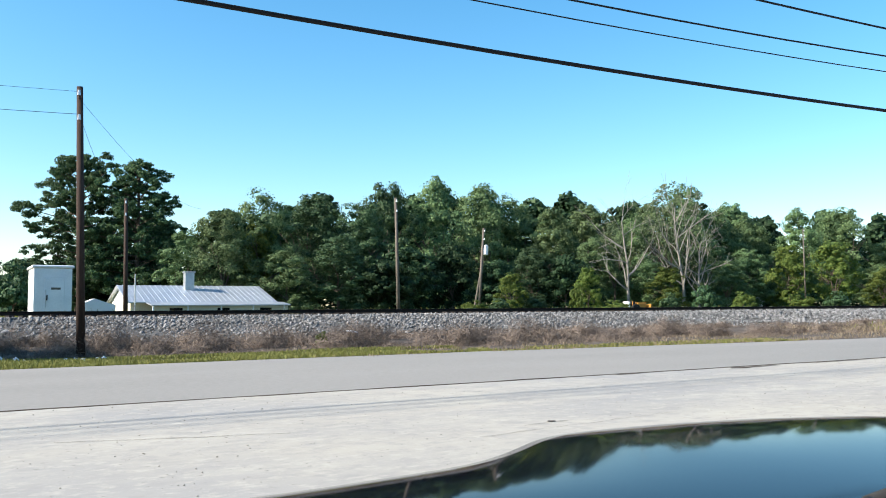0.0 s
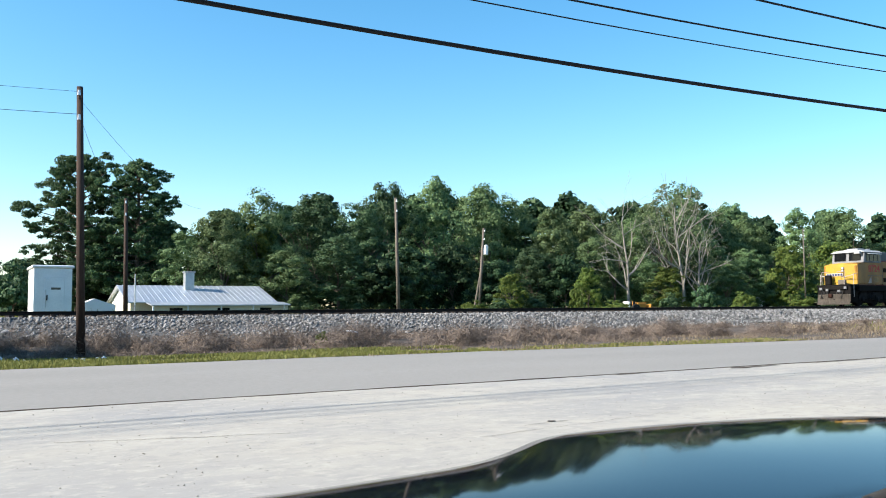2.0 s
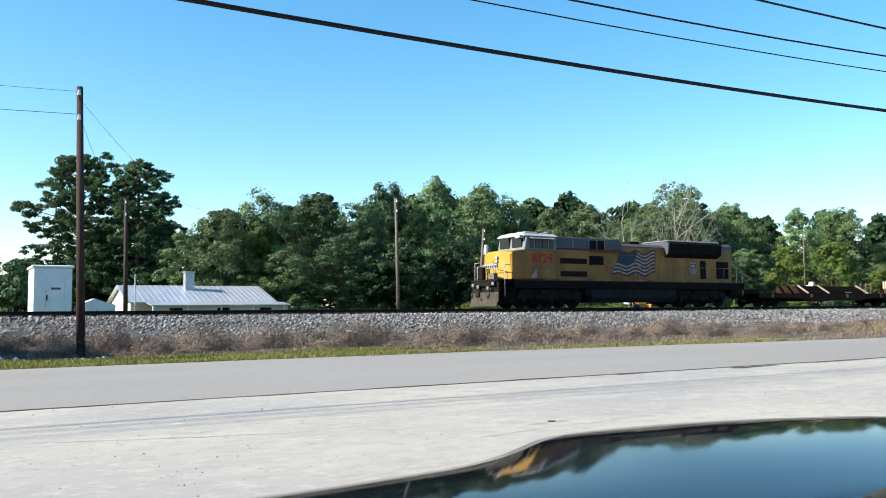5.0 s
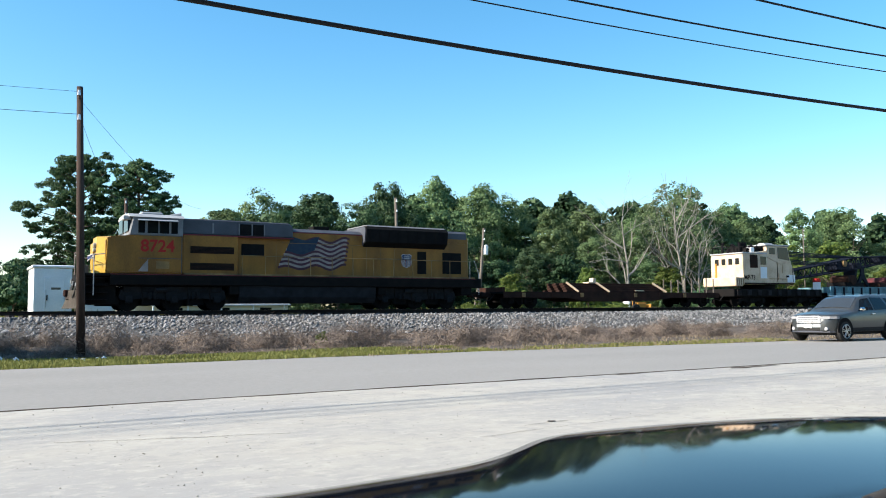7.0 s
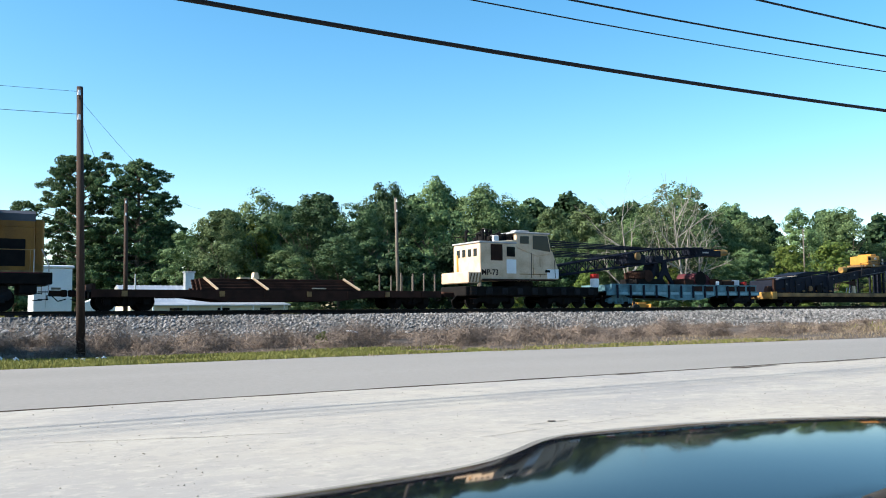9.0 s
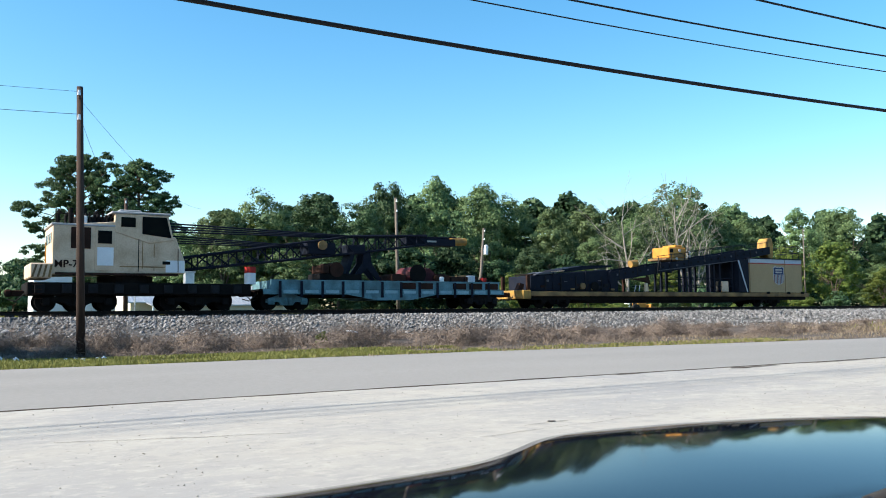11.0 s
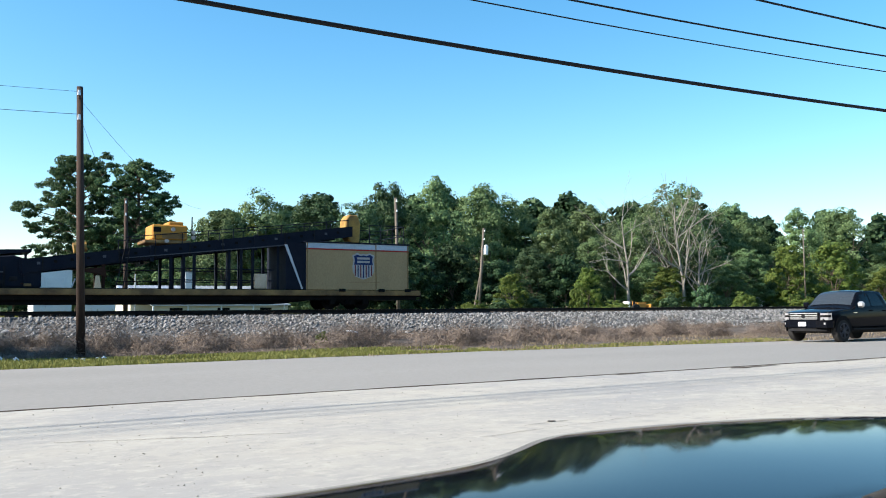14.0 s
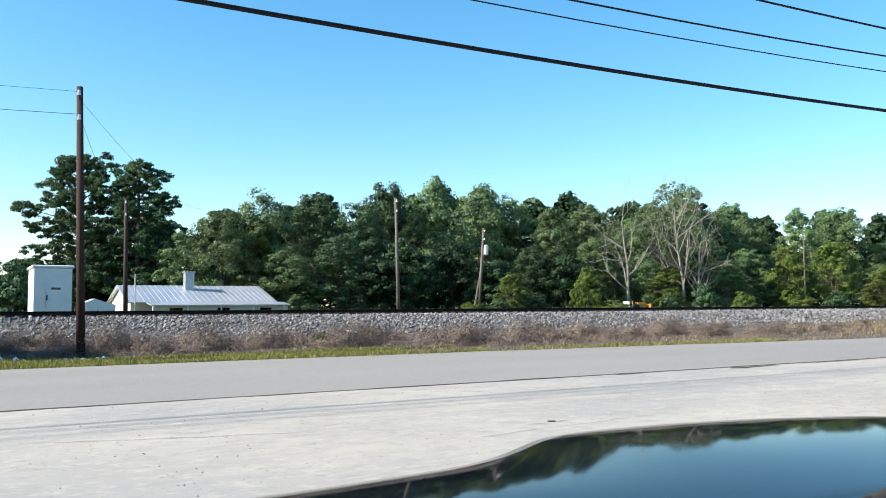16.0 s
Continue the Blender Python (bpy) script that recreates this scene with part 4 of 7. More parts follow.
M_TURQ = material("faded_turquoise_paint", (0.12, 0.26, 0.31), 0.75, 0, (0.06, 0.11, 0.125), 1.3, 18, 0.9, 0.15)
M_PALETURQ = material("bleached_turquoise_paint", (0.24, 0.40, 0.45), 0.75, 0, (0.14, 0.27, 0.32), 2.0, 18, 0.8, 0.1)
M_TANBOX = material("tan_container_paint", (0.36, 0.245, 0.125), 0.55, 0, (0.29, 0.195, 0.10), 0.9, 25, 0.6, 0.04, stretch=(1.5, 1, 0.5))
M_PALEGREY = material("pale_blue_grey_paint", (0.42, 0.47, 0.53), 0.55, 0, (0.33, 0.37, 0.42), 1, 25, 0.5, 0.03)
M_SILL = material("worn_yellow_sill", (0.27, 0.165, 0.065), 0.7, 0, (0.09, 0.055, 0.03), 1.2, 18, 0.9, 0.15)
M_MUSTARD = material("worn_mustard_paint", (0.38, 0.22, 0.05), 0.6, 0, (0.14, 0.085, 0.035), 2.2, 20, 0.9, 0.1)
M_NAVY = material("dark_navy_steel", (0.008, 0.011, 0.020), 0.65, 0.0, (0.016, 0.018, 0.026), 2, 25, 0.6, 0.1, spec=0.06)


def train_thing(name, x9, label, category):
    ob = thing(name, (x9 + 11.303 * 9, TRACK_Y, RAIL_Z), label, category, "cars of the work train")
    TRAIN.append((ob, x9))
    return ob


TRAIN, SPIN, VEHICLES = [], [], []


def wheelset_mesh(r):
    """Two flanged wheels on an axle, with holes in the plate that show the turn."""
    bm = B()
    rod(bm, (0, -0.8, 0), (0, 0.8, 0), 0.09, 0.09, 10)
    for s in (-1, 1):
        rod(bm, (0, s * 0.69, 0), (0, s * 0.72, 0), r + 0.028, r + 0.028, 24)
        rod(bm, (0, s * 0.72, 0), (0, s * 0.83, 0), r, r, 24)
        rod(bm, (0, s * 0.82, 0), (0, s * 0.88, 0), r * 0.42, r * 0.38, 12)
        box(bm, r * 0.5, s * 0.81, -0.05, r * 0.78, s * 0.85, 0.05)
    return mesh_of("wheelset", bm, M_UNDER)


WHEEL_BIG, WHEEL_SMALL = wheelset_mesh(0.53), wheelset_mesh(0.43)


BOX_MESH, SPRING_MESH = {}, {}
for mt in (M_UNDER, M_TRUCKGREY, M_TURQ):
    BOX_MESH[mt.name] = mesh_of("axle_box", box(B(), -0.16, -0.08, -0.17, 0.16, 0.08, 0.17, 0.03), mt)
    SPRING_MESH[mt.name] = mesh_of("spring", rod(B(), (0, 0, -0.16), (0, 0, 0.16), 0.09, 0.09, 8), mt)


def bogie(parent, x, axles, big, frame_mat, half):
    """A truck: side frames, bolster, springs and turning wheelsets."""
    r = 0.53 if big else 0.43
    bm = B()
    for s in (-1, 1):
        y0, y1 = s * 0.92, s * 1.12
        if big:
            plate(bm, [(-half - 0.45, 0.62), (-half - 0.35, 0.98), (-half * 0.5, 0.86), (0, 0.94), (half * 0.5, 0.86), (half + 0.35, 0.98), (half + 0.45, 0.62), (half + 0.3, 0.48), (half * 0.55, 0.60), (0, 0.46), (-half * 0.55, 0.60), (-half - 0.3, 0.48)], y0, y1)
        else:
            plate(bm, [(-half - 0.22, 0.36), (-half - 0.22, 0.54), (-0.35, 0.78), (0.35, 0.78), (half + 0.22, 0.54), (half + 0.22, 0.36), (half * 0.5, 0.40), (0.28, 0.22), (-0.28, 0.22), (-half * 0.5, 0.40)], y0, y1)
    box(bm, -0.25, -1.1, 0.45, 0.25, 1.1, 0.85 if big else 0.62)
    fr = part("truck_frame", bm, frame_mat, parent, at=pose(x, 0, 0))
    for s in (-1, 1):
        for a in axles:
            ob = new("axle_box", BOX_MESH[frame_mat.name])
            ob.parent = fr
            ob.matrix_basis = pose(a, s * 1.16, r)
        for g in ((-0.12, 0.12) if not big else (-half * 0.5 - 0.1, -half * 0.5 + 0.15, half * 0.5 - 0.15, half * 0.5 + 0.1)):
            ob = new("spring", SPRING_MESH[frame_mat.name])
            ob.parent = fr
            ob.matrix_basis = pose(g, s * 1.16, 0.44 if not big else 0.7)
    if big:
        for g in (-half * 0.5, half * 0.5, -half - 0.78):
            for s in (-0.9, 0.9):
                part("brake_rigging", box(B(), g - 0.42, s - 0.06, 0.24, g + 0.42, s + 0.06, 0.72, 0.03), M_UNDER, parent, at=pose(x, 0, 0))
    for a in axles:
        w = new("wheelset", WHEEL_BIG if big else WHEEL_SMALL)
        w.parent = parent
        w.matrix_basis = pose(x + a, 0, r)
        SPIN.append((w, x + a, r))


def coupler(parent, x, direction):
    bm = B()
    box(bm, x, -0.12, 0.68, x + direction * 0.6, 0.12, 0.95, 0.03)
    box(bm, x + direction * 0.5, -0.2, 0.66, x + direction * 0.78, 0.16, 0.98, 0.05)
    part("coupler", bm, M_RUST, parent)
    part("air_hose", rod(rod(B(), (x, -0.45, 0.8), (x + direction * 0.35, -0.4, 0.45), 0.025), (x + direction * 0.35, -0.4, 0.45), (x + direction * 0.7, -0.3, 0.55), 0.025), M_RUBBER, parent)


def lettering(name, text, parent, size, at, mat, label=""):
    cu = bpy.data.curves.new(name, "FONT")
    cu.body, cu.size, cu.extrude, cu.offset = text, size, 0.004, size * 0.022
    src = bpy.data.objects.new("curve", cu)
    me = bpy.data.meshes.new_from_object(src)
    bpy.data.objects.remove(src)
    me.materials.clear()
    me.materials.append(mat)
    ob = new(name, me)
    ob.parent = parent
    ob.matrix_basis = at
    return tagged(ob, label)


def shield(parent, x, z, w, h, y):
    """A shield: white border, blue upper field, red and white stripes below."""
    def outline(k):
        pts = [(-0.5, 0.40), (-0.40, 0.44), (-0.28, 0.5), (-0.12, 0.44), (0, 0.47), (0.12, 0.44), (0.28, 0.5), (0.40, 0.44), (0.5, 0.40), (0.44, 0.22), (0.49, 0.0), (0.47, -0.22), (0.36, -0.38), (0.14, -0.46), (0, -0.5), (-0.14, -0.46), (-0.36, -0.38), (-0.47, -0.22), (-0.49, 0.0), (-0.44, 0.22)]
        return [(x + a * w * k, z + b * h * k) for a, b in pts]
    s = part("shield_emblem", plate(B(), outline(1.0), y - 0.008, y), M_FLAGWHITE, parent, "plain shield emblem in blue, red and white")
    bm = B()
    pts = [(-0.42, 0.37), (-0.28, 0.43), (-0.12, 0.38), (0, 0.41), (0.12, 0.38), (0.28, 0.43), (0.42, 0.37), (0.38, 0.22), (0.42, 0.05), (-0.42, 0.05), (-0.38, 0.22)]
    part("upper_field", plate(bm, [(x + a * w, z + b * h) for a, b in pts], y - 0.016, y - 0.009), M_BLUE, s)
    for i in range(7):
        a = -0.36 + i * 0.12
        low = -0.43 + 0.55 * abs(a) ** 2
        part("stripe", box(B(), x + (a - 0.024) * w, y - 0.014, z + low * h, x + (a + 0.024) * w, y - 0.009, z + 0.04 * h), M_BLUE if i % 2 else M_FLAGRED, s)
    for zz in (0.29, 0.16):
        part("bar", box(B(), x - 0.28 * w, y - 0.021, z + (zz - 0.04) * h, x + 0.28 * w, y - 0.017, z + (zz + 0.04) * h), M_FLAGWHITE, s)


def build_locomotive():
    X = -6.35
    t = train_thing("locomotive", X, "yellow and grey diesel locomotive with a waving flag", "locomotive")

    def q(x):
        return x - X
    part("underframe", box(B(), q(-15.9), -1.50, 1.18, q(4.3), 1.50, 1.70, 0.03), M_UNDER, t, "black side sill and walkway")
    part("red_sill_line", box(B(), q(-15.9), -1.51, 1.66, q(3.9), -1.502, 1.69), M_FLAGRED, t)
    bm = B()
    for s in (-1, 1):
        box(bm, q(-12.6), s * 1.46, 1.70, q(3.9), s * 1.05, 1.78)
    part("walkway", bm, M_SILL, t, "grimy yellow-edged walkway")
    # nose and lower cab, one welded shell
    bm = B()
    plate(bm, [(q(-16.13), 1.72), (q(-12.66), 1.72), (q(-12.66), 3.50), (q(-14.9), 3.50), (q(-15.95), 3.42), (q(-16.13), 3.30)], -1.48, 1.48)
    bmesh.ops.bevel(bm, geom=bm.edges[:], offset=0.07, segments=2, affect="EDGES")
    nose = part("nose", bm, M_YELLOW, t)
    # blunt wedge on the nose, its ridge on the centre line
    bm = B()
    foot = [bm.verts.new((q(-16.10) - d, y, 1.74)) for y, d in ((-1.46, 0.03), (-0.55, 0.40), (0.55, 0.40), (1.46, 0.03))]
    brow = [bm.verts.new((q(-16.06) - d, y, z)) for y, d, z in ((-1.44, 0.0, 3.32), (-0.55, 0.30, 3.44), (0.55, 0.30, 3.44), (1.44, 0.0, 3.32))]
    back = [bm.verts.new((q(-15.5), y, z)) for y, z in ((-1.44, 3.46), (-0.55, 3.52), (0.55, 3.52), (1.44, 3.46))]
    for i in range(3):
        bm.faces.new((foot[i], brow[i], brow[i + 1], foot[i + 1]))
        bm.faces.new((brow[i], back[i], back[i + 1], brow[i + 1]))
    bm.faces.new(foot)
    part("nose_face", bm, M_NOSE, nose, "front face in yellow brightened as if sunlit")
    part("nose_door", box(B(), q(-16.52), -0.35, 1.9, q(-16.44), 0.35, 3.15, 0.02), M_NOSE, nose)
    for z in (3.05, 2.83):
        part("headlight", rod(B(), (q(-16.38), -0.45, z), (q(-16.52), -0.45, z), 0.10, 0.10, 14), M_FLAGWHITE, nose)
    part("nose_lettering", box(B(), q(-16.54), -0.5, 2.42, q(-16.46), 1.0, 2.66), M_FLAGWHITE, nose, "white lettering strip worn to bars")
    for i in range(6):
        part("bar", box(B(), q(-16.56), -0.45 + i * 0.24, 2.46, q(-16.542), -0.3 + i * 0.24, 2.60), M_BLUE, nose)
    part("side_door_seam", box(B(), q(-12.75), -1.492, 1.75, q(-12.72), -1.482, 3.45), M_GREYP, nose)
    part("side_panel_line", box(B(), q(-14.7), -1.492, 2.42, q(-12.75), -1.482, 2.45), M_GREYP, nose)
    # upper cab with raked windshield
    bm = B()
    plate(bm, [(q(-15.12), 3.50), (q(-12.66), 3.50), (q(-12.66), 4.40), (q(-14.93), 4.42)], -1.42, 1.42)
    bmesh.ops.bevel(bm, geom=bm.edges[:], offset=0.04, segments=1, affect="EDGES")
    cab = part("cab", bm, M_CABSIDE, t, "grey upper cab")
    bm = B()
    plate_x(bm, [(-1.5, 4.36), (-1.15, 4.53), (0, 4.60), (1.15, 4.53), (1.5, 4.36)], q(-15.12), q(-12.6))
    part("cab_roof", bm, M_CABGREY, cab)
    for y in (-1.15, 0.15):
        wdw = part("windshield", plate_x(B(), [(y, 3.70), (y + 1.0, 3.70), (y + 0.95, 4.36), (y + 0.05, 4.36)], q(-15.135), q(-15.00)), M_GLASS, cab)
    bm = B()
    for a, b in ((-14.72, -14.42), (-14.30, -13.82), (-13.76, -13.32), (-13.22, -12.92)):
        g = part("cab_window", box(B(), q(a), -1.445, 3.62, q(b), -1.40, 4.22, 0.01), M_GLASS, cab)
        part("window_frame", box(B(), q(a) - 0.03, -1.438, 3.58, q(b) + 0.03, -1.425, 3.615), M_CABSIDE, g)
    part("sun_visor", plate_x(B(), [(-1.44, 4.24), (-1.68, 4.17), (-1.68, 4.20), (-1.44, 4.28)], q(-14.75), q(-12.95)), M_CABGREY, cab)
    part("air_conditioner", box(B(), q(-14.4), -0.5, 4.57, q(-13.4), 0.5, 4.72, 0.05), M_CABGREY, cab)
    part("horn", rod(rod(B(), (q(-13.0), -0.3, 4.64), (q(-12.5), -0.3, 4.68), 0.03, 0.09), (q(-13.0), -0.1, 4.64), (q(-12.5), -0.1, 4.68), 0.03, 0.09), M_CABGREY, cab)
    part("number_board", box(B(), q(-15.35), -1.25, 4.22, q(-15.0), -0.75, 4.42, 0.02), M_CABGREY, cab)
    # long hood: yellow sides under grey tops
    hood = part("long_hood", box(B(), q(-12.66), -1.0, 1.70, q(3.60), 1.0, 3.72, 0.02), M_YELLOW, t)
    part("inverter_cabinet", box(B(), q(-12.64), -1.28, 1.74, q(-9.95), 1.28, 3.62, 0.03), M_YELLOW, hood)
    part("red_line", box(B(), q(-12.64), -1.29, 3.60, q(-7.04), -1.05, 3.66), M_FLAGRED, hood)
    bm = B()
    plate(bm, [(q(-12.66), 3.66), (q(-7.04), 3.66), (q(-7.04), 4.24), (q(-7.25), 4.42), (q(-12.66), 4.42)], -1.16, 1.16)
    bmesh.ops.bevel(bm, geom=bm.edges[:], offset=0.05, segments=1, affect="EDGES")
    grey = part("brake_grid_housing", bm, M_GREYP, t, "harbor grey upper hood housing")
    part("grid_intake", box(B(), q(-9.88), -1.19, 3.72, q(-8.60), -1.155, 4.26), M_BLACK, grey, "black brake grid opening")
    for x in (-9.90, -9.24, -8.60):
        part("grid_frame", box(B(), q(x), -1.21, 3.70, q(x) + 0.05, -1.19, 4.28), M_CABSIDE, grey)
    part("panel_seam", box(B(), q(-11.2), -1.175, 3.75, q(-11.12), -1.162, 4.25), M_CABSIDE, grey)
    for z0, z1 in ((2.74, 3.08), (1.94, 2.28)):
        lv = part("louvre_opening", box(B(), q(-12.28), -1.295, z0, q(-10.15), -1.282, z1), M_BLACK, hood, "dark louvred intake")
        for k in range(5):
            z = z0 + 0.04 + k * (z1 - z0 - 0.04) / 5
            part("slat", box(B(), q(-12.26), -1.312, z, q(-10.17), -1.296, z + 0.022), M_RUST, lv)
    part("blower_opening", box(B(), q(-9.70), -1.02, 2.70, q(-8.52), -0.995, 3.30), M_BLACK, hood, "dark blower opening")
    part("hood_roof", plate_x(B(), [(-1.0, 3.72), (-1.0, 4.02), (-0.7, 4.20), (0.7, 4.20), (1.0, 4.02), (1.0, 3.72)], q(-7.04), q(-3.0)), M_GREYP, t, "grey sloping hood roof")
    part("hood_upper", box(B(), q(-7.04), -1.006, 3.70, q(-3.0), 1.006, 3.98), M_YELLOW, hood)
    part("red_hood_line", box(B(), q(-7.04), -1.018, 3.95, q(-3.0), -1.008, 4.00), M_FLAGRED, hood)
    for x in (-11.9, -10.7, -9.4):
        part("roof_hatch", box(B(), q(x), -0.75, 4.42, q(x) + 0.8, 0.75, 4.47, 0.015), M_GREYP, grey)
    part("roof_antenna", box(B(), q(-14.1), 0.6, 4.56, q(-13.8), 0.9, 4.68, 0.03), M_FLAGWHITE, cab)
    part("exhaust_stack", box(B(), q(-5.6), -0.35, 4.18, q(-4.7), 0.35, 4.42, 0.03), M_UNDER, t)
    part("hood_door_handle_rail", rod(B(), (q(-7.6), -1.02, 3.42), (q(-3.1), -1.02, 3.42), 0.015, 0.015, 6), M_SILL, hood)
    # flared radiator
    bm = B()
    plate_x(bm, [(-1.02, 3.36), (-1.38, 3.62), (-1.46, 4.30), (-1.30, 4.46), (1.30, 4.46), (1.46, 4.30), (1.38, 3.62), (1.02, 3.36)], q(-3.0), q(2.1))
    rad = part("radiator", bm, M_BLACK, t, "flared black radiator section")
    part("radiator_cap", plate_x(B(), [(-1.32, 4.46), (-1.2, 4.54), (1.2, 4.54), (1.32, 4.46)], q(-2.9), q(2.0)), M_CABSIDE, rad)
    for i in range(9):
        part("radiator_rib", plate_x(B(), [(-1.40, 3.64), (-1.475, 4.28), (-1.44, 4.28), (-1.37, 3.64)], q(-2.8 + i * 0.58), q(-2.8 + i * 0.58) + 0.04), M_UNDER, rad)
    part("radiator_end", plate_x(B(), [(-0.98, 3.4), (-1.32, 3.64), (-1.40, 4.28), (-1.25, 4.42), (1.25, 4.42), (1.40, 4.28), (1.32, 3.64), (0.98, 3.4)], q(-3.05), q(-2.99)), M_GREYP, rad)
    part("rear_hood_upper", box(B(), q(2.1), -1.0, 3.72, q(3.60), 1.0, 3.98), M_YELLOW, hood)
    part("rear_roof", plate_x(B(), [(-1.0, 3.98), (-1.0, 4.3), (-0.8, 4.44), (0.8, 4.44), (1.0, 4.3), (1.0, 3.98)], q(2.1), q(3.62)), M_GREYP, t)
    part("rear_end", box(B(), q(3.58), -0.62, 1.70, q(4.02), 0.62, 4.12, 0.08), M_YELLOW, t)
    for a, b, z0, z1 in ((0.35, 0.92, 1.95, 3.20), (1.99, 3.23, 1.98, 3.18)):
        o = part("rear_opening", box(B(), q(a), -1.015, z0, q(b), -0.99, z1), M_BLACK, hood, "dark screened opening")
        part("grab_bar", box(B(), q(a), -1.03, (z0 + z1) / 2 + 0.2, q(b), -1.016, (z0 + z1) / 2 + 0.24), M_UNDER, o)
    for i in range(13):
        x = -7.9 + i * 0.85
        if not (-7.7 < x < -3.8) and not (0 < x < 3.3):
            part("door_seam", box(B(), q(x), -1.008, 1.8, q(x) + 0.025, -1.001, 3.3), M_SILL, hood)
    part("door_rail", box(B(), q(-3.0), -1.008, 2.74, q(0.2), -1.001, 2.77), M_SILL, hood)
    # flag of waving stripes
    def wave(x, k):
        u = (x + 7.7) / 3.8
        return 0.135 * math.sin(u * 14.5 + 0.4) * (0.55 + 0.6 * u) + 0.08 * u
    fl = part("flag", box(B(), q(-6.5), -1.006, 2.3, q(-6.4), -1.002, 2.4), M_FLAGWHITE, t, "faded waving striped flag")
    for k in range(13):
        bm = B()
        z0 = 2.10 + k * 0.118
        xs = [-7.80 + 0.75 * (k / 12.0) + i * (3.80 - 0.55 * (k / 12.0) - (0.12 if k % 2 else 0)) / 20 for i in range(21)]
        top = [bm.verts.new((q(x), -1.012, z0 + 0.119 + wave(x, k))) for x in xs]
        bot = [bm.verts.new((q(x), -1.012, z0 + wave(x, k))) for x in xs]
        for i in range(20):
            bm.faces.new((bot[i], bot[i + 1], top[i + 1], top[i]))
        part("stripe", bm, M_FLAGDARK if k % 2 == 0 else M_FLAGPALE, fl)
    bm = B()
    xs = [-7.36 + i * 0.155 for i in range(11)]
    top = [bm.verts.new((q(x + 0.28), -1.018, 3.66 + wave(x, 12))) for x in xs]
    bot = [bm.verts.new((q(x), -1.018, 2.92 + wave(x, 6))) for x in xs]
    for i in range(10):
        bm.faces.new((bot[i], bot[i + 1], top[i + 1], top[i]))
    part("canton", bm, M_FLAGBLUE, fl, "faded blue flag corner")
    shield(t, q(-0.34), 2.66, 0.66, 0.78, -1.006)
    lettering("road_number", "8724", t, 0.78, Matrix.Translation((q(-14.62), -1.49, 2.76)) @ pose(0, 0, 0, 90, 0, 0), M_RED, "red road number")
    part("triangle_mark", plate(B(), [(q(-14.72), 1.82), (q(-14.27), 1.82), (q(-14.27), 2.40)], -1.492, -1.482), M_FLAGPALE, t, "white triangle mark")
    part("notice", box(B(), q(-13.9), -1.49, 1.95, q(-13.3), -1.482, 2.3), M_SILL, t)
    # tank, trucks, front gear
    bm = B()
    plate_x(bm, [(-1.42, 0.62), (-1.25, 0.34), (1.25, 0.34), (1.42, 0.62), (1.42, 1.18), (-1.42, 1.18)], q(-9.9), q(-2.45))
    part("fuel_tank", bm, M_TRUCKGREY, t)
    part("air_reservoir", rod(B(), (q(-9.5), -1.32, 1.30), (q(-5.5), -1.32, 1.30), 0.16, 0.16, 12), M_UNDER, t)
    for c in (-12.98, 0.28):
        bogie(t, q(c), (-2.05, 0.0, 2.05), True, M_TRUCKGREY, 2.05)
        part("brake_cylinder", rod(B(), (q(c) - 0.9, -1.26, 0.98), (q(c) - 0.4, -1.26, 0.98), 0.11, 0.11, 10), M_TRUCKGREY, t)
        for s in (-1, 1):
            part("truck_hood", box(B(), q(c) - 2.3, s * 0.95, 0.86, q(c) + 2.3, s * 1.16, 1.16, 0.04), M_TRUCKGREY, t)
            for dx in (-1.55, -0.5, 0.55, 1.6):
                part("sand_pipe", rod(B(), (q(c) + dx, s * 1.3, 1.2), (q(c) + dx + 0.12, s * 1.2, 0.35), 0.03, 0.03, 6), M_UNDER, t)
    for x, w2 in ((-10.4, 0.7), (-2.3, 0.5), (3.0, 0.7)):
        part("equipment_box", box(B(), q(x), -1.4, 0.75, q(x) + w2, 1.4, 1.2, 0.04), M_UNDER, t)
    coupler(t, q(-16.9), -1)
    coupler(t, q(4.3), 1)
    bm = B()
    rows3 = []
    for z, lean in ((0.12, 0.16), (0.5, 0.02), (0.95, 0.0)):
        rows3.append([bm.verts.new((q(-17.08) - d - lean, y, z)) for y, d in ((-1.45, 0.0), (-0.7, 0.30), (0, 0.5), (0.7, 0.30), (1.45, 0.0))])
    for r0, r1 in zip(rows3, rows3[1:]):
        for k in range(4):
            bm.faces.new((r0[k], r0[k + 1], r1[k + 1], r1[k]))
    bmesh.ops.solidify(bm, geom=bm.faces[:], thickness=0.04)
    part("snow_plow", bm, M_POLEGREY, t, "worn brown-grey snow plow")
    part("anticlimber", box(B(), q(-17.2), -1.2, 1.30, q(-16.1), 1.2, 1.60, 0.04), M_UNDER, t)
    part("pilot_plate", box(B(), q(-17.06), -1.46, 0.30, q(-16.92), 1.46, 1.58, 0.03), M_UNDER, t)
    part("step_well", box(B(), q(-16.9), -1.12, 0.30, q(-15.6), 1.12, 1.30), M_UNDER, t)
    part("front_platform", box(B(), q(-17.15), -1.46, 1.60, q(-15.9), 1.46, 1.715, 0.02), M_UNDER, t)
    part("mu_box", box(B(), q(-17.1), -0.95, 1.72, q(-16.75), -0.4, 2.1, 0.03), M_POLEGREY, t)
    bm = B()
    for i in range(5):
        rod(bm, (q(-17.2), -0.9 + i * 0.13, 1.25), (q(-17.4), -0.85 + i * 0.13, 0.6), 0.03)
        rod(bm, (q(-17.2), 0.4 + i * 0.13, 1.25), (q(-17.4), 0.45 + i * 0.13, 0.6), 0.03)
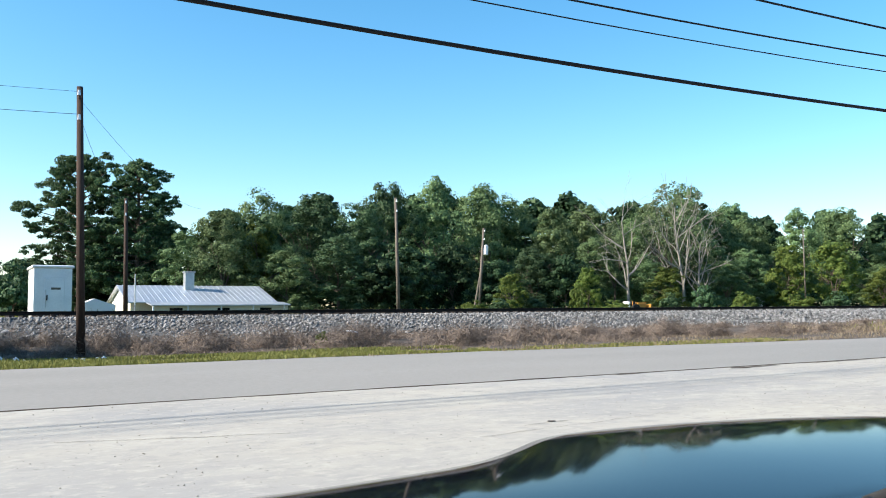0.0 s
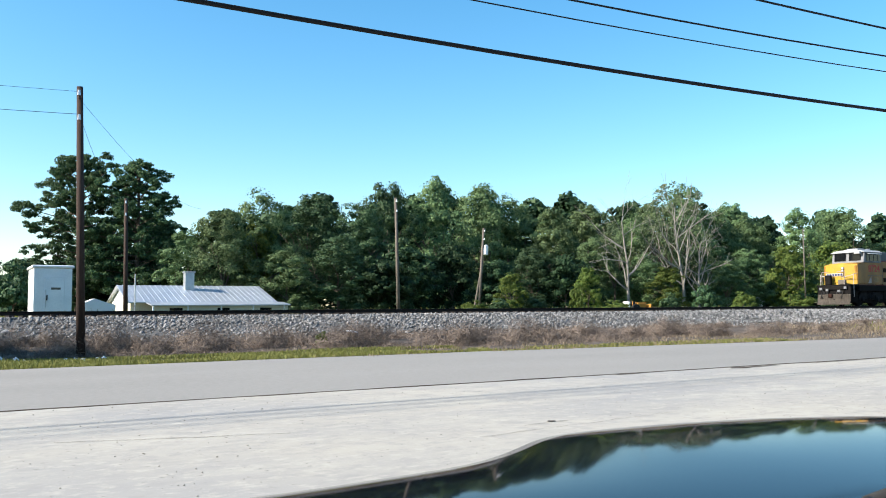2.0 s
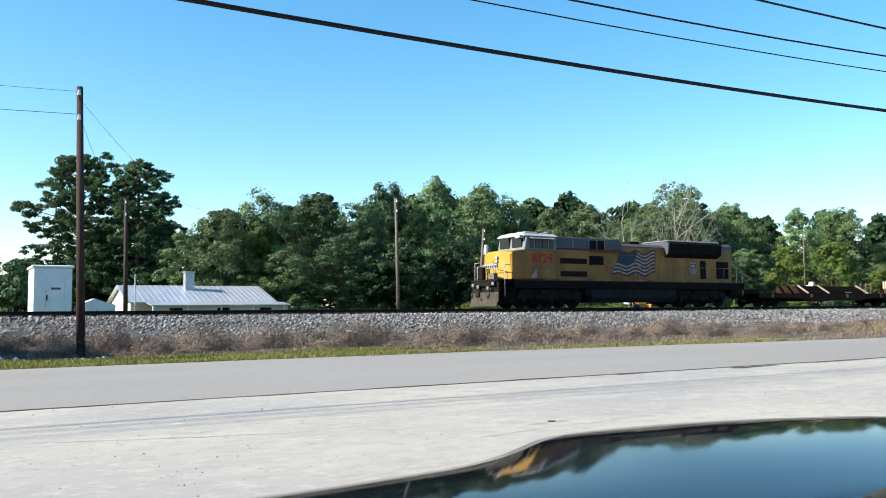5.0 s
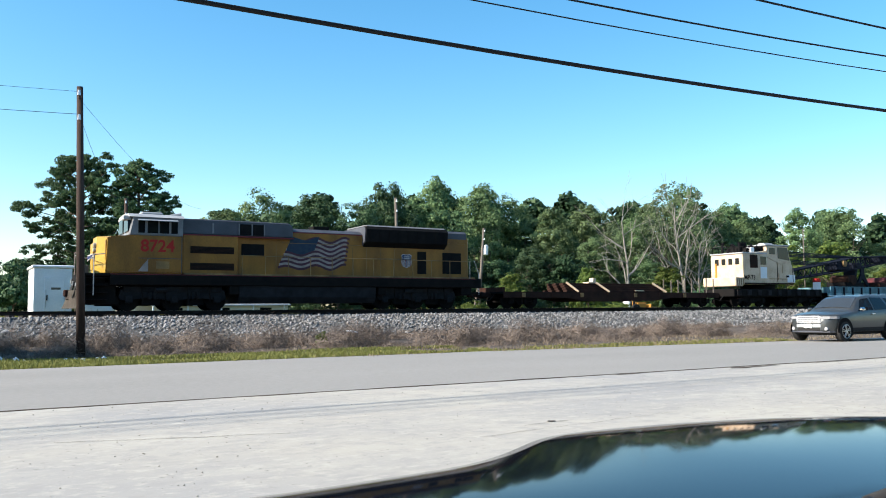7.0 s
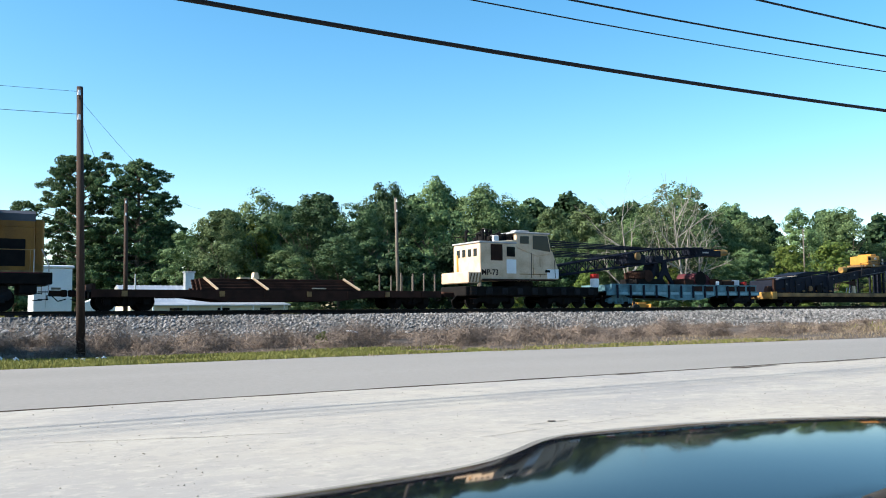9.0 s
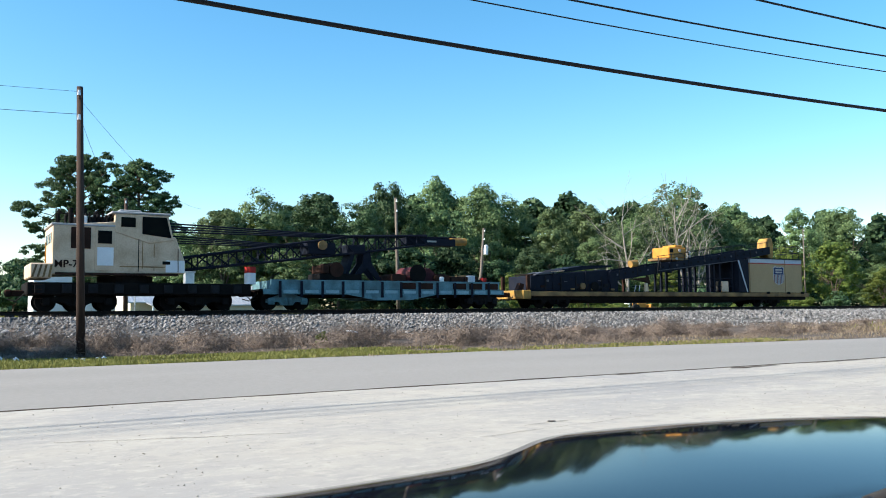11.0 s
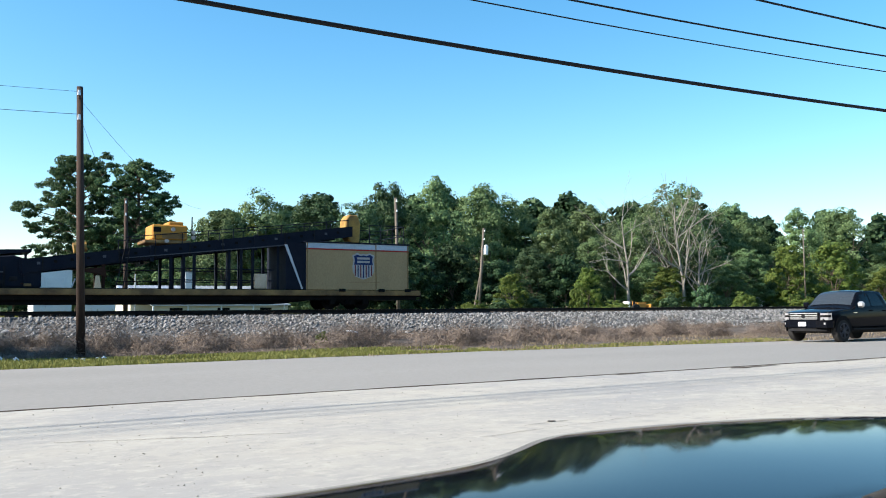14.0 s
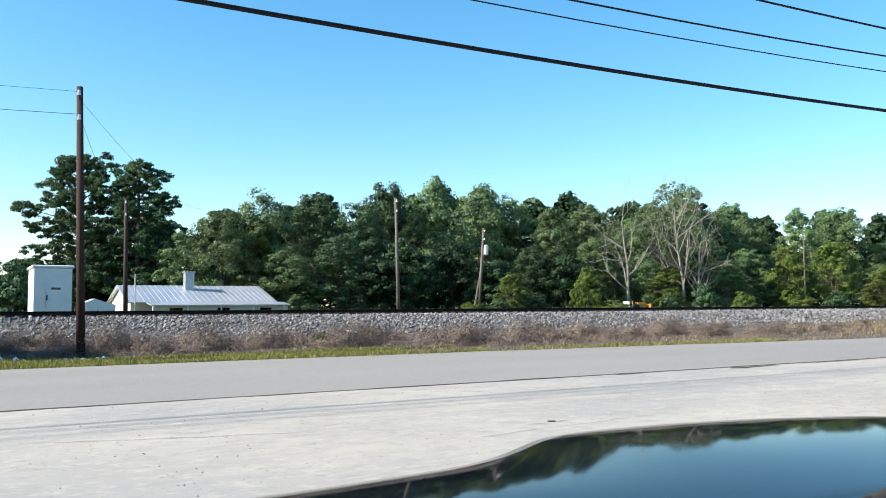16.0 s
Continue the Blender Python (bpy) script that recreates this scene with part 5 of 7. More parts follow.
    part("hoses", bm, M_RUBBER, t)
    part("end_handrail", rod(rod(B(), (q(-17.1), -1.0, 1.7), (q(-17.1), -1.0, 2.75), 0.025, 0.025, 6), (q(-17.1), -1.0, 2.75), (q(-17.1), -0.35, 2.75), 0.025, 0.025, 6), M_FLAGPALE, t)
    part("end_handrail", rod(rod(B(), (q(-17.1), 1.0, 1.7), (q(-17.1), 1.0, 2.75), 0.025, 0.025, 6), (q(-17.1), 1.0, 2.75), (q(-17.1), 0.35, 2.75), 0.025, 0.025, 6), M_FLAGPALE, t)
    for y, z in ((-1.1, 1.45), (-0.55, 1.2), (0.5, 1.3), (1.05, 1.4)):
        part("hose_bracket", box(B(), q(-17.26), y - 0.12, z - 0.1, q(-17.18), y + 0.12, z + 0.1, 0.02), M_CABSIDE, t)
    part("control_stand", box(B(), q(-17.05), 0.3, 1.72, q(-16.75), 0.8, 2.5, 0.04), M_UNDER, t)
    for s in (-1, 1):
        for i in range(4):
            part("step", box(B(), q(-16.88), s * 1.13, 0.5 + i * 0.33, q(-16.0), s * 1.47, 0.54 + i * 0.33), M_UNDER, t)
            part("rear_step", box(B(), q(3.75), s * 1.15, 0.5 + i * 0.33, q(4.15), s * 1.5, 0.54 + i * 0.33), M_UNDER, t)
        bm = B()
        rod(bm, (q(-16.62), s * 1.46, 0.7), (q(-16.62), s * 1.46, 2.55), 0.025)
        rod(bm, (q(-16.62), s * 1.46, 2.55), (q(-16.15), s * 1.46, 2.6), 0.025)
        rod(bm, (q(-16.62), s * 1.46, 2.5), (q(-16.75), s * 0.5, 2.3), 0.025)
        part("corner_handrail", bm, M_FLAGWHITE, t, "white corner handrail")
        bm = B()
        rod(bm, (q(4.15), s * 1.46, 0.8), (q(4.15), s * 1.46, 2.0), 0.025)
        rod(bm, (q(4.15), s * 1.46, 2.0), (q(3.85), s * 1.46, 2.72), 0.025)
        rod(bm, (q(3.55), s * 1.46, 1.7), (q(3.55), s * 1.46, 2.72), 0.025)
        part("rear_handrail", bm, M_FLAGWHITE, t, "white rear handrail")
        bm = B()
        rod(bm, (q(-9.9), s * 1.47, 2.68), (q(3.6), s * 1.47, 2.68), 0.02, 0.02, 6)
        part("side_handrail", bm, M_SILL, t)
        for i in range(12):
            x = q(-9.8 + i * 1.2)
            part("stanchion", rod(B(), (x, s * 1.47, 1.7), (x, s * 1.47, 2.68), 0.022, 0.022, 6), M_SILL, t)


def flat_deck(t, q, x0, x1, z_top, z_side, z_belly, mat, half=1.42):
    """Deck, side sills and a belly that deepens towards the middle."""
    part("deck", box(B(), q(x0), -half, z_top - 0.1, q(x1), half, z_top, 0.01), M_UNDER, t)
    bm = B()
    m = (x0 + x1) / 2
    for s in (-1, 1):
        plate(bm, [(q(x0), z_side), (q(x0), z_top - 0.004), (q(x1), z_top - 0.004), (q(x1), z_side), (q(x1) - 4.6, z_side), (q(x1) - 6.2, z_belly), (q(x0) + 6.2, z_belly), (q(x0) + 4.6, z_side)], s * half, s * (half + 0.06))
    part("side_sill", bm, mat, t)
    part("centre_sill", box(B(), q(x0) + 0.1, -0.35, 0.62, q(x1) - 0.1, 0.35, z_top - 0.1), M_UNDER, t)


def build_flat_car():
    X = 15.0
    t = train_thing("flat_car", X, "rusty brown flat car loaded with steel rails", "flat car")

    def q(x):
        return x - X
    flat_deck(t, q, 5.9, 24.2, 0.98, 0.62, 0.42, M_RUST)
    for c in (7.5, 22.5):
        bogie(t, q(c), (-0.87, 0.87), False, M_UNDER, 0.87)
    coupler(t, q(5.9), -1), coupler(t, q(24.2), 1)
    part("end_wall", box(B(), q(5.95), -1.3, 0.98, q(6.1), 1.3, 1.25), M_RUST, t)
    for i in range(8):
        part("stake_pocket", box(B(), q(7.2 + i * 2.25), -1.53, 0.66, q(7.45 + i * 2.25), -1.48, 0.92), M_SILL if i % 2 == 0 else M_RUST, t)
    for i, x in enumerate((21.75, 22.5, 23.2, 23.9)):
        for y in (-1.3, 1.3):
            part("stake", rod(B(), (q(x), y, 0.9), (q(x), y, 1.98 - 0.04 * (i % 2)), 0.045, 0.045, 6), M_POLEGREY, t, "upright grey stake")


def build_rail_load():
    """A stack of long steel sections, with pale timbers laid slantwise against it."""
    X = 14.8
    t = train_thing("steel_rail_stack", X, "stack of long brown steel rails with timber blocking", "rail stack")
    k = 0
    for lay in range(4):
        for i in range(10 - lay):
            y = -1.15 + lay * 0.12 + i * 0.25
            part("steel_rail", box(B(), -3.9 + 0.12 * (i % 3), y, 0.985 + lay * 0.145, 4.35, y + 0.18, 0.985 + lay * 0.145 + 0.14, 0.02), M_RUST, t)
    for x0, x1 in ((11.1, 11.65), (13.55, 14.2), (18.5, 19.25)):
        bm = B()
        rod(bm, (x0 - X, -0.85, 1.60), (x1 - X, -1.38, 1.0), 0.065, 0.065, 4)
        part("timber", bm, M_LUMBER, t, "pale split timber leaning on the load")
    part("timber_block", box(B(), 12.9 - X, -0.9, 1.56, 13.4 - X, -0.3, 1.63), M_LUMBER, t)
    part("block", plate(B(), [(13.75 - X, 1.56), (14.1 - X, 1.56), (14.0 - X, 1.92), (13.82 - X, 1.92)], -0.3, 0.1), M_LUMBER, t)
    part("tag", box(B(), 16.6 - X, -1.19, 1.06, 17.4 - X, -1.155, 1.12), M_LUMBER, t)


def lattice(bm, p0, p1, d0, d1, w, bays, r=0.045):
    """A lattice boom: four chords and diagonals."""
    p0, p1 = Vector(p0), Vector(p1)
    corners = []
    for i in range(bays + 1):
        k = i / bays
        c, d = p0.lerp(p1, k), d0 + (d1 - d0) * k
        corners.append([c + Vector((0, y * w, z * d)) for y, z in ((-0.5, -0.5), (0.5, -0.5), (0.5, 0.5), (-0.5, 0.5))])
    for a, b in zip(corners, corners[1:]):
        for j in range(4):
            rod(bm, a[j], b[j], r, r, 5)
            rod(bm, a[j], b[(j + 1) % 4], r * 0.6, r * 0.6, 4)
            rod(bm, a[j], a[(j + 1) % 4], r * 0.6, r * 0.6, 4)


def build_crane():
    X = 30.0
    t = train_thing("rail_crane", X, "cream railway crane with a black lattice boom", "crane")

    def q(x):
        return x - X
    part("car_frame", box(B(), q(25.9), -1.4, 0.72, q(35.9), 1.4, 1.28, 0.04), M_UNDER, t)
    for i in range(9):
        part("outrigger_box", box(B(), q(26.2 + i * 1.1), -1.5, 0.80, q(26.6 + i * 1.1), -1.38, 1.2, 0.02), M_TRUCKGREY, t)
    for c in (28.0, 33.4):
        bogie(t, q(c), (-1.3, 0.0, 1.3), False, M_UNDER, 1.3)
    coupler(t, q(25.9), -1), coupler(t, q(35.9), 1)
    part("turntable", rod(B(), (q(30.2), 0, 1.26), (q(30.2), 0, 1.62), 1.25, 1.25, 24), M_UNDER, t)
    part("counterweight", box(B(), q(26.0), -1.5, 1.46, q(26.88), 1.5, 2.12, 0.05), M_CRANE, t)
    cwp = B()
    for i in range(4):
        plate(cwp, [(q(26.05 + i * 0.22), 1.5), (q(26.14 + i * 0.22), 1.5), (q(26.30 + i * 0.2), 2.05), (q(26.21 + i * 0.2), 2.05)], -1.512, -1.502)
    part("hazard_stripes", cwp, M_SILL, t, "brown slanting warning stripes")
    bm = B()
    plate(bm, [(q(26.86), 1.62), (q(32.65), 1.74), (q(32.65), 2.3), (q(32.2), 3.45), (q(29.5), 4.08), (q(27.0), 3.86), (q(26.86), 3.78)], -1.46, 1.46)
    bmesh.ops.bevel(bm, geom=bm.edges[:], offset=0.04, segments=1, affect="EDGES")
    house = part("machinery_house", bm, M_CRANE, t)
    part("roof_edge", box(B(), q(26.8), -1.5, 3.82, q(29.5), 1.5, 3.92, 0.02), M_CABGREY, house)
    for i in range(4):
        part("rear_window", box(B(), q(26.84), -1.15 + i * 0.62, 3.05, q(26.87), -0.8 + i * 0.62, 3.50), M_GLASS, house)
    part("exhaust_grille", box(B(), q(27.62), -1.48, 2.80, q(28.45), -1.455, 3.76), M_RUST, house, "dark brown door opening")
    door = part("door", box(B(), q(28.62), -1.485, 1.82, q(29.5), -1.462, 3.78, 0.01), M_CRANE, house)
    part("door_window", box(B(), q(28.74), -1.50, 3.05, q(29.34), -1.486, 3.64), M_GLASS, door)
    part("white_panel", box(B(), q(28.72), -1.498, 2.05, q(29.42), -1.486, 2.88, 0.005), M_WHITE, door, "white patch on the door")
    bm = B()
    plate(bm, [(q(29.45), 3.6), (q(29.45), 4.46), (q(31.84), 4.46), (q(32.1), 3.3), (q(31.0), 3.1)], -1.50, 0.1)
    bmesh.ops.bevel(bm, geom=bm.edges[:], offset=0.03, segments=1, affect="EDGES")
    cab = part("operator_cab", bm, M_CRANE, house)
    part("cab_roof", box(B(), q(29.3), -1.55, 4.45, q(31.95), 0.15, 4.56, 0.03), M_CABGREY, cab)
    part("side_window", box(B(), q(29.72), -1.52, 3.85, q(30.36), -1.498, 4.30), M_GLASS, cab)
    part("front_side_window", plate(B(), [(q(30.66), 3.55), (q(30.66), 4.36), (q(31.76), 4.36), (q(31.98), 3.40)], -1.52, -1.498), M_GLASS, cab)
    part("front_window", plate_x(B(), [(-1.4, 3.5), (-0.1, 3.5), (-0.1, 4.3), (-1.4, 4.3)], q(31.85), q(31.95)), M_GLASS, cab)
    part("searchlight", box(B(), q(29.7), -1.1, 4.56, q(30.7), -0.5, 4.70, 0.04), M_CABGREY, cab)
    for x, z0, z1 in ((30.68, 1.95, 3.4), (31.2, 1.85, 3.1)):
        part("panel_seam", box(B(), q(x), -1.472, z0, q(x) + 0.03, -1.461, z1), M_SILL, house)
    part("toolbox", box(B(), q(30.75), -1.52, 2.05, q(31.3), -1.462, 2.45, 0.01), M_CRANE, house)
    part("vent", box(B(), q(31.6), -1.485, 2.15, q(31.95), -1.462, 2.3), M_BLACK, house)
    part("walk_ledge", box(B(), q(27.0), -1.58, 1.62, q(32.3), -1.46, 1.72), M_RUST, house)
    lettering("car_number", "MP-73", t, 0.46, Matrix.Translation((q(26.95), -1.475, 1.95)) @ pose(0, 0, 0, 90, 0, 0), M_RUST, "dark brown car number")
    for i in range(3):
        part("exhaust_stack", rod(B(), (q(27.7 + i * 0.3), -0.5, 3.85), (q(27.7 + i * 0.3), -0.5, 4.72), 0.10, 0.10, 10), M_BLACK, house)
    bm = B()
    for i in range(10):
        box(bm, q(27.9 + i * 0.17), -1.2, 3.9, q(28.0 + i * 0.17), 0.9, 4.28 + 0.08 * (i % 3))
    part("roof_machinery", bm, M_BLACK, house)
    for x, y, h in ((29.0, -1.0, 0.35), (28.6, 0.2, 0.5), (29.2, 0.9, 0.4), (30.9, -0.6, 0.3)):
        part("roof_fitting", rod(B(), (q(x), y, 3.95), (q(x), y, 4.15 + h), 0.05, 0.04, 6), M_BLACK, house)
    bm = B()
    for x in (27.0, 27.7, 28.4, 29.1):
        for y in (-1.4, 1.4):
            rod(bm, (q(x), y, 3.85), (q(x), y, 4.35), 0.022, 0.022, 5)
    for y in (-1.4, 1.4):
        rod(bm, (q(27.0), y, 4.35), (q(29.1), y, 4.35), 0.022, 0.022, 5)
    rod(bm, (q(27.0), -1.4, 4.35), (q(27.0), 1.4, 4.35), 0.022, 0.022, 5)
    part("roof_railing", bm, M_BLACK, house)
    for x, y, h, r2 in ((27.3, 0.7, 0.75, 0.09), (27.55, -0.1, 0.55, 0.07), (28.2, 0.6, 0.68, 0.11), (28.7, -0.7, 0.6, 0.08), (29.1, 0.1, 0.5, 0.06)):
        part("exhaust_pipe", rod(rod(B(), (q(x), y, 3.8), (q(x), y, 3.85 + h), r2, r2, 8), (q(x), y, 3.85 + h), (q(x) + 0.12, y, 3.95 + h), r2 * 1.2, r2 * 1.2, 8), M_BLACK, house)
    part("cab_handrail", rod(rod(B(), (q(30.5), -1.56, 1.8), (q(30.5), -1.56, 3.3), 0.02, 0.02, 5), (q(32.3), -1.56, 1.8), (q(32.3), -1.5, 2.9), 0.02, 0.02, 5), M_BLACK, house)
    for i in range(5):
        part("ladder_rung", box(B(), q(26.1), -1.56, 0.55 + i * 0.2, q(26.5), -1.5, 0.58 + i * 0.2), M_RUST, t)
    part("front_skirt", box(B(), q(31.75), -1.475, 1.78, q(32.62), -1.461, 2.35), M_WHITE, house, "white lower front panel")
    part("lower_band", box(B(), q(29.7), -1.475, 2.0, q(31.7), -1.462, 2.05), M_SILL, house)
    part("white_roof_box", box(B(), q(27.9), -1.35, 3.9, q(28.3), -0.9, 4.3, 0.03), M_WHITE, house)
    part("yellow_ladder", box(B(), q(26.82), 0.9, 2.12, q(26.86), 1.05, 3.2), M_ORANGE, house)
    # boom: rising lattice, joint, and a plated head with a yellow tip
    bm = B()
    lattice(bm, (q(32.7), 0, 2.25), (q(41.9), 0, 3.5), 0.60, 0.95, 1.1, 12, 0.065)
    boom = part("boom", bm, M_NAVY, t, "black lattice boom")
    bm = B()
    lattice(bm, (q(41.9), 0, 3.5), (q(46.5), 0, 3.92), 0.95, 0.5, 0.9, 7, 0.065)
    part("upper_lattice", bm, M_NAVY, boom)
    part("joint_housing", box(B(), q(39.2), -0.6, 2.9, q(40.8), 0.6, 3.55, 0.05), M_NAVY, boom)
    part("joint_plate", box(B(), q(41.5), -0.5, 3.0, q(42.6), 0.5, 3.5, 0.05), M_NAVY, boom)
    part("boom_head", box(B(), q(45.2), -0.35, 3.62, q(48.5), 0.35, 4.05, 0.03), M_NAVY, boom)
    part("boom_tip", rod(B(), (q(48.4), -0.0, 3.93), (q(49.4), 0, 3.95), 0.26, 0.22, 10), M_MUSTARD, boom, "faded yellow sheave guard")
    part("head_label", box(B(), q(46.6), -0.362, 3.82, q(47.2), -0.351, 3.92), M_FLAGWHITE, boom)
    part("sheave", rod(B(), (q(40.0), -0.75, 3.4), (q(40.0), -0.6, 3.4), 0.25, 0.25, 16), M_SILL, boom, "rusty orange sheave wheel")
    bm = B()
    for j in range(4):
        y = -0.6 + j * 0.4
        rod(bm, (q(31.6), y, 4.2 - j * 0.1), (q(41.8), y, 3.95), 0.04, 0.04, 5)
        rod(bm, (q(32.0), y, 3.6 - j * 0.08), (q(39.5), y, 3.3), 0.035, 0.035, 5)
        rod(bm, (q(41.8), y * 0.6, 3.98), (q(48.6), y * 0.5, 4.15), 0.03, 0.03, 5)
    part("boom_ropes", bm, M_NAVY, boom)
    bm = B()
    for s in (-1, 1):
        plate(bm, [(q(42.5), 3.1), (q(42.9), 3.1), (q(43.0), 2.5), (q(43.6), 1.62), (q(43.35), 1.58), (q(42.7), 2.25), (q(42.1), 1.60), (q(41.85), 1.66), (q(42.45), 2.5)], s * 0.4 - 0.06, s * 0.4 + 0.06)
    part("grapple", bm, M_NAVY, boom, "black grapple hanging under the boom")


def build_turquoise_car():
    X = 43.8
    t = train_thing("gondola_car", X, "faded turquoise low-sided work car with ribs", "gondola car")

    def q(x):
        return x - X
    flat_deck(t, q, 36.5, 51.1, 1.05, 0.78, 0.48, M_TURQ)
    bm = B()
    for s in (-1, 1):
        box(bm, q(36.9), s * 1.40, 1.05, q(50.8), s * 1.46, 1.48, 0.01)
    box(bm, q(36.9), -1.4, 1.05, q(36.98), 1.4, 1.48), box(bm, q(50.72), -1.4, 1.05, q(50.8), 1.4, 1.48)
    part("side_board", bm, M_TURQ, t)
    for i in range(12):
        for s in (-1, 1):
            part("rib", box(B(), q(37.3 + i * 1.15), s * 1.49, 0.62, q(37.42 + i * 1.15), s * 1.56, 1.46), M_NAVY if s < 0 else M_TURQ, t)
    part("top_rail", box(B(), q(36.9), -1.5, 1.46, q(50.8), -1.38, 1.52), M_TURQ, t)
    for i in range(6):
        if i != 2:
            part("rusted_panel", box(B(), q(44.3 + i * 1.1), -1.468, 1.08, q(45.2 + i * 1.1), -1.462, 1.42), M_RUST, t, "rusted side panel")
    for i in range(12):
        part("pale_panel", box(B(), q(37.55 + i * 1.15), -1.492, 0.84, q(38.3 + i * 1.15), -1.483, 1.0), M_PALETURQ, t)
    for c in (37.9, 49.8):
        bogie(t, q(c), (-0.87, 0.87), False, M_TURQ if c < 40 else M_TRUCKGREY, 0.87)
    coupler(t, q(36.5), -1), coupler(t, q(51.1), 1)


def build_turquoise_load():
    rng = random.Random(77)
    d = train_thing("oil_drum", 36.0, "red and white steel drum on the crane car", "drum")
    part("body", rod(B(), (0, -0.9, 1.285), (0, -0.9, 1.85), 0.28, 0.28, 16), M_WHITE, d)
    part("lid", rod(B(), (0, -0.9, 1.85), (0, -0.9, 2.15), 0.285, 0.285, 16), M_RED, d, "red painted upper band")
    maroon = material("grimy_maroon_paint", (0.085, 0.022, 0.026), 0.7, 0, (0.035, 0.014, 0.016), 2, 25, 0.8, 0.1, spec=0.1)
    e = train_thing("winch_engine", 45.9, "grimy maroon winch engine on the work car", "engine")
    part("bed", box(B(), -1.05, -1.0, 1.055, 1.05, 0.9, 1.62, 0.04), maroon, e)
    part("drum", rod(B(), (-0.3, -0.95, 1.95), (-0.3, 0.85, 1.95), 0.42, 0.42, 18), maroon, e)
    part("flange", rod(B(), (-0.3, -1.02, 1.95), (-0.3, -0.95, 1.95), 0.52, 0.52, 18), M_UNDER, e)
    part("cowl", plate(B(), [(0.15, 1.62), (1.0, 1.62), (0.95, 2.05), (0.6, 2.3), (0.2, 2.2)], -0.7, 0.6), maroon, e)
    part("stack", rod(B(), (0.6, -0.2, 2.25), (0.6, -0.2, 2.6), 0.05, 0.05, 8), M_UNDER, e)
    for i in (0, 3, 4, 5, 6):
        x = 44.3 + i * 0.95
        c = train_thing("scrap_bin", x, "rusty brown scrap steel bin on the work car", "bin")
        h = rng.uniform(1.62, 1.95)
        part("body", box(B(), -0.42, -1.2, 1.055, 0.42, rng.uniform(0.2, 1.0), h, 0.03), M_RUST, c)
        part("contents", box(B(), -0.3, -1.0, h, 0.25, 0.1, h + rng.uniform(0.03, 0.12), 0.02), M_SILL if i % 3 else M_RUST, c)
    for x, m, s, lab in ((47.0, M_WHITE, 0.28, "small white box on the work car"), (49.0, M_PALEGREY, 0.45, "pale blue-grey toolbox on the work car"), (49.9, M_RED, 0.25, "red fuel can on the work car")):
        c = train_thing("toolbox", x, lab, "box")
        part("body", box(B(), -s / 2, -1.3, 1.055, s / 2, -0.9, 1.62 + s * 0.6, 0.03), m, c)
        part("handle", rod(B(), (-s * 0.3, -1.1, 1.66 + s * 0.6), (s * 0.3, -1.1, 1.66 + s * 0.6), 0.02), M_UNDER, c)
    b = train_thing("engine_block", 41.0, "dark machinery and winch on the work car", "winch")
    bm = B()
    box(bm, -1.2, -0.9, 1.055, 1.2, 0.9, 1.9, 0.05)
    part("base", bm, M_BLACK, b)
    part("winch_drum", rod(B(), (-0.3, -0.95, 2.1), (-0.3, 0.9, 2.1), 0.4, 0.4, 16), M_RUST, b)
    part("boom_rest", plate(B(), [(0.4, 1.9), (0.6, 1.9), (1.0, 3.1), (0.75, 3.1)], -0.5, 0.5), M_NAVY, b)
    part("cover", box(B(), -1.1, -1.0, 1.9, -0.75, 0.6, 2.35, 0.04), M_RUST, b)


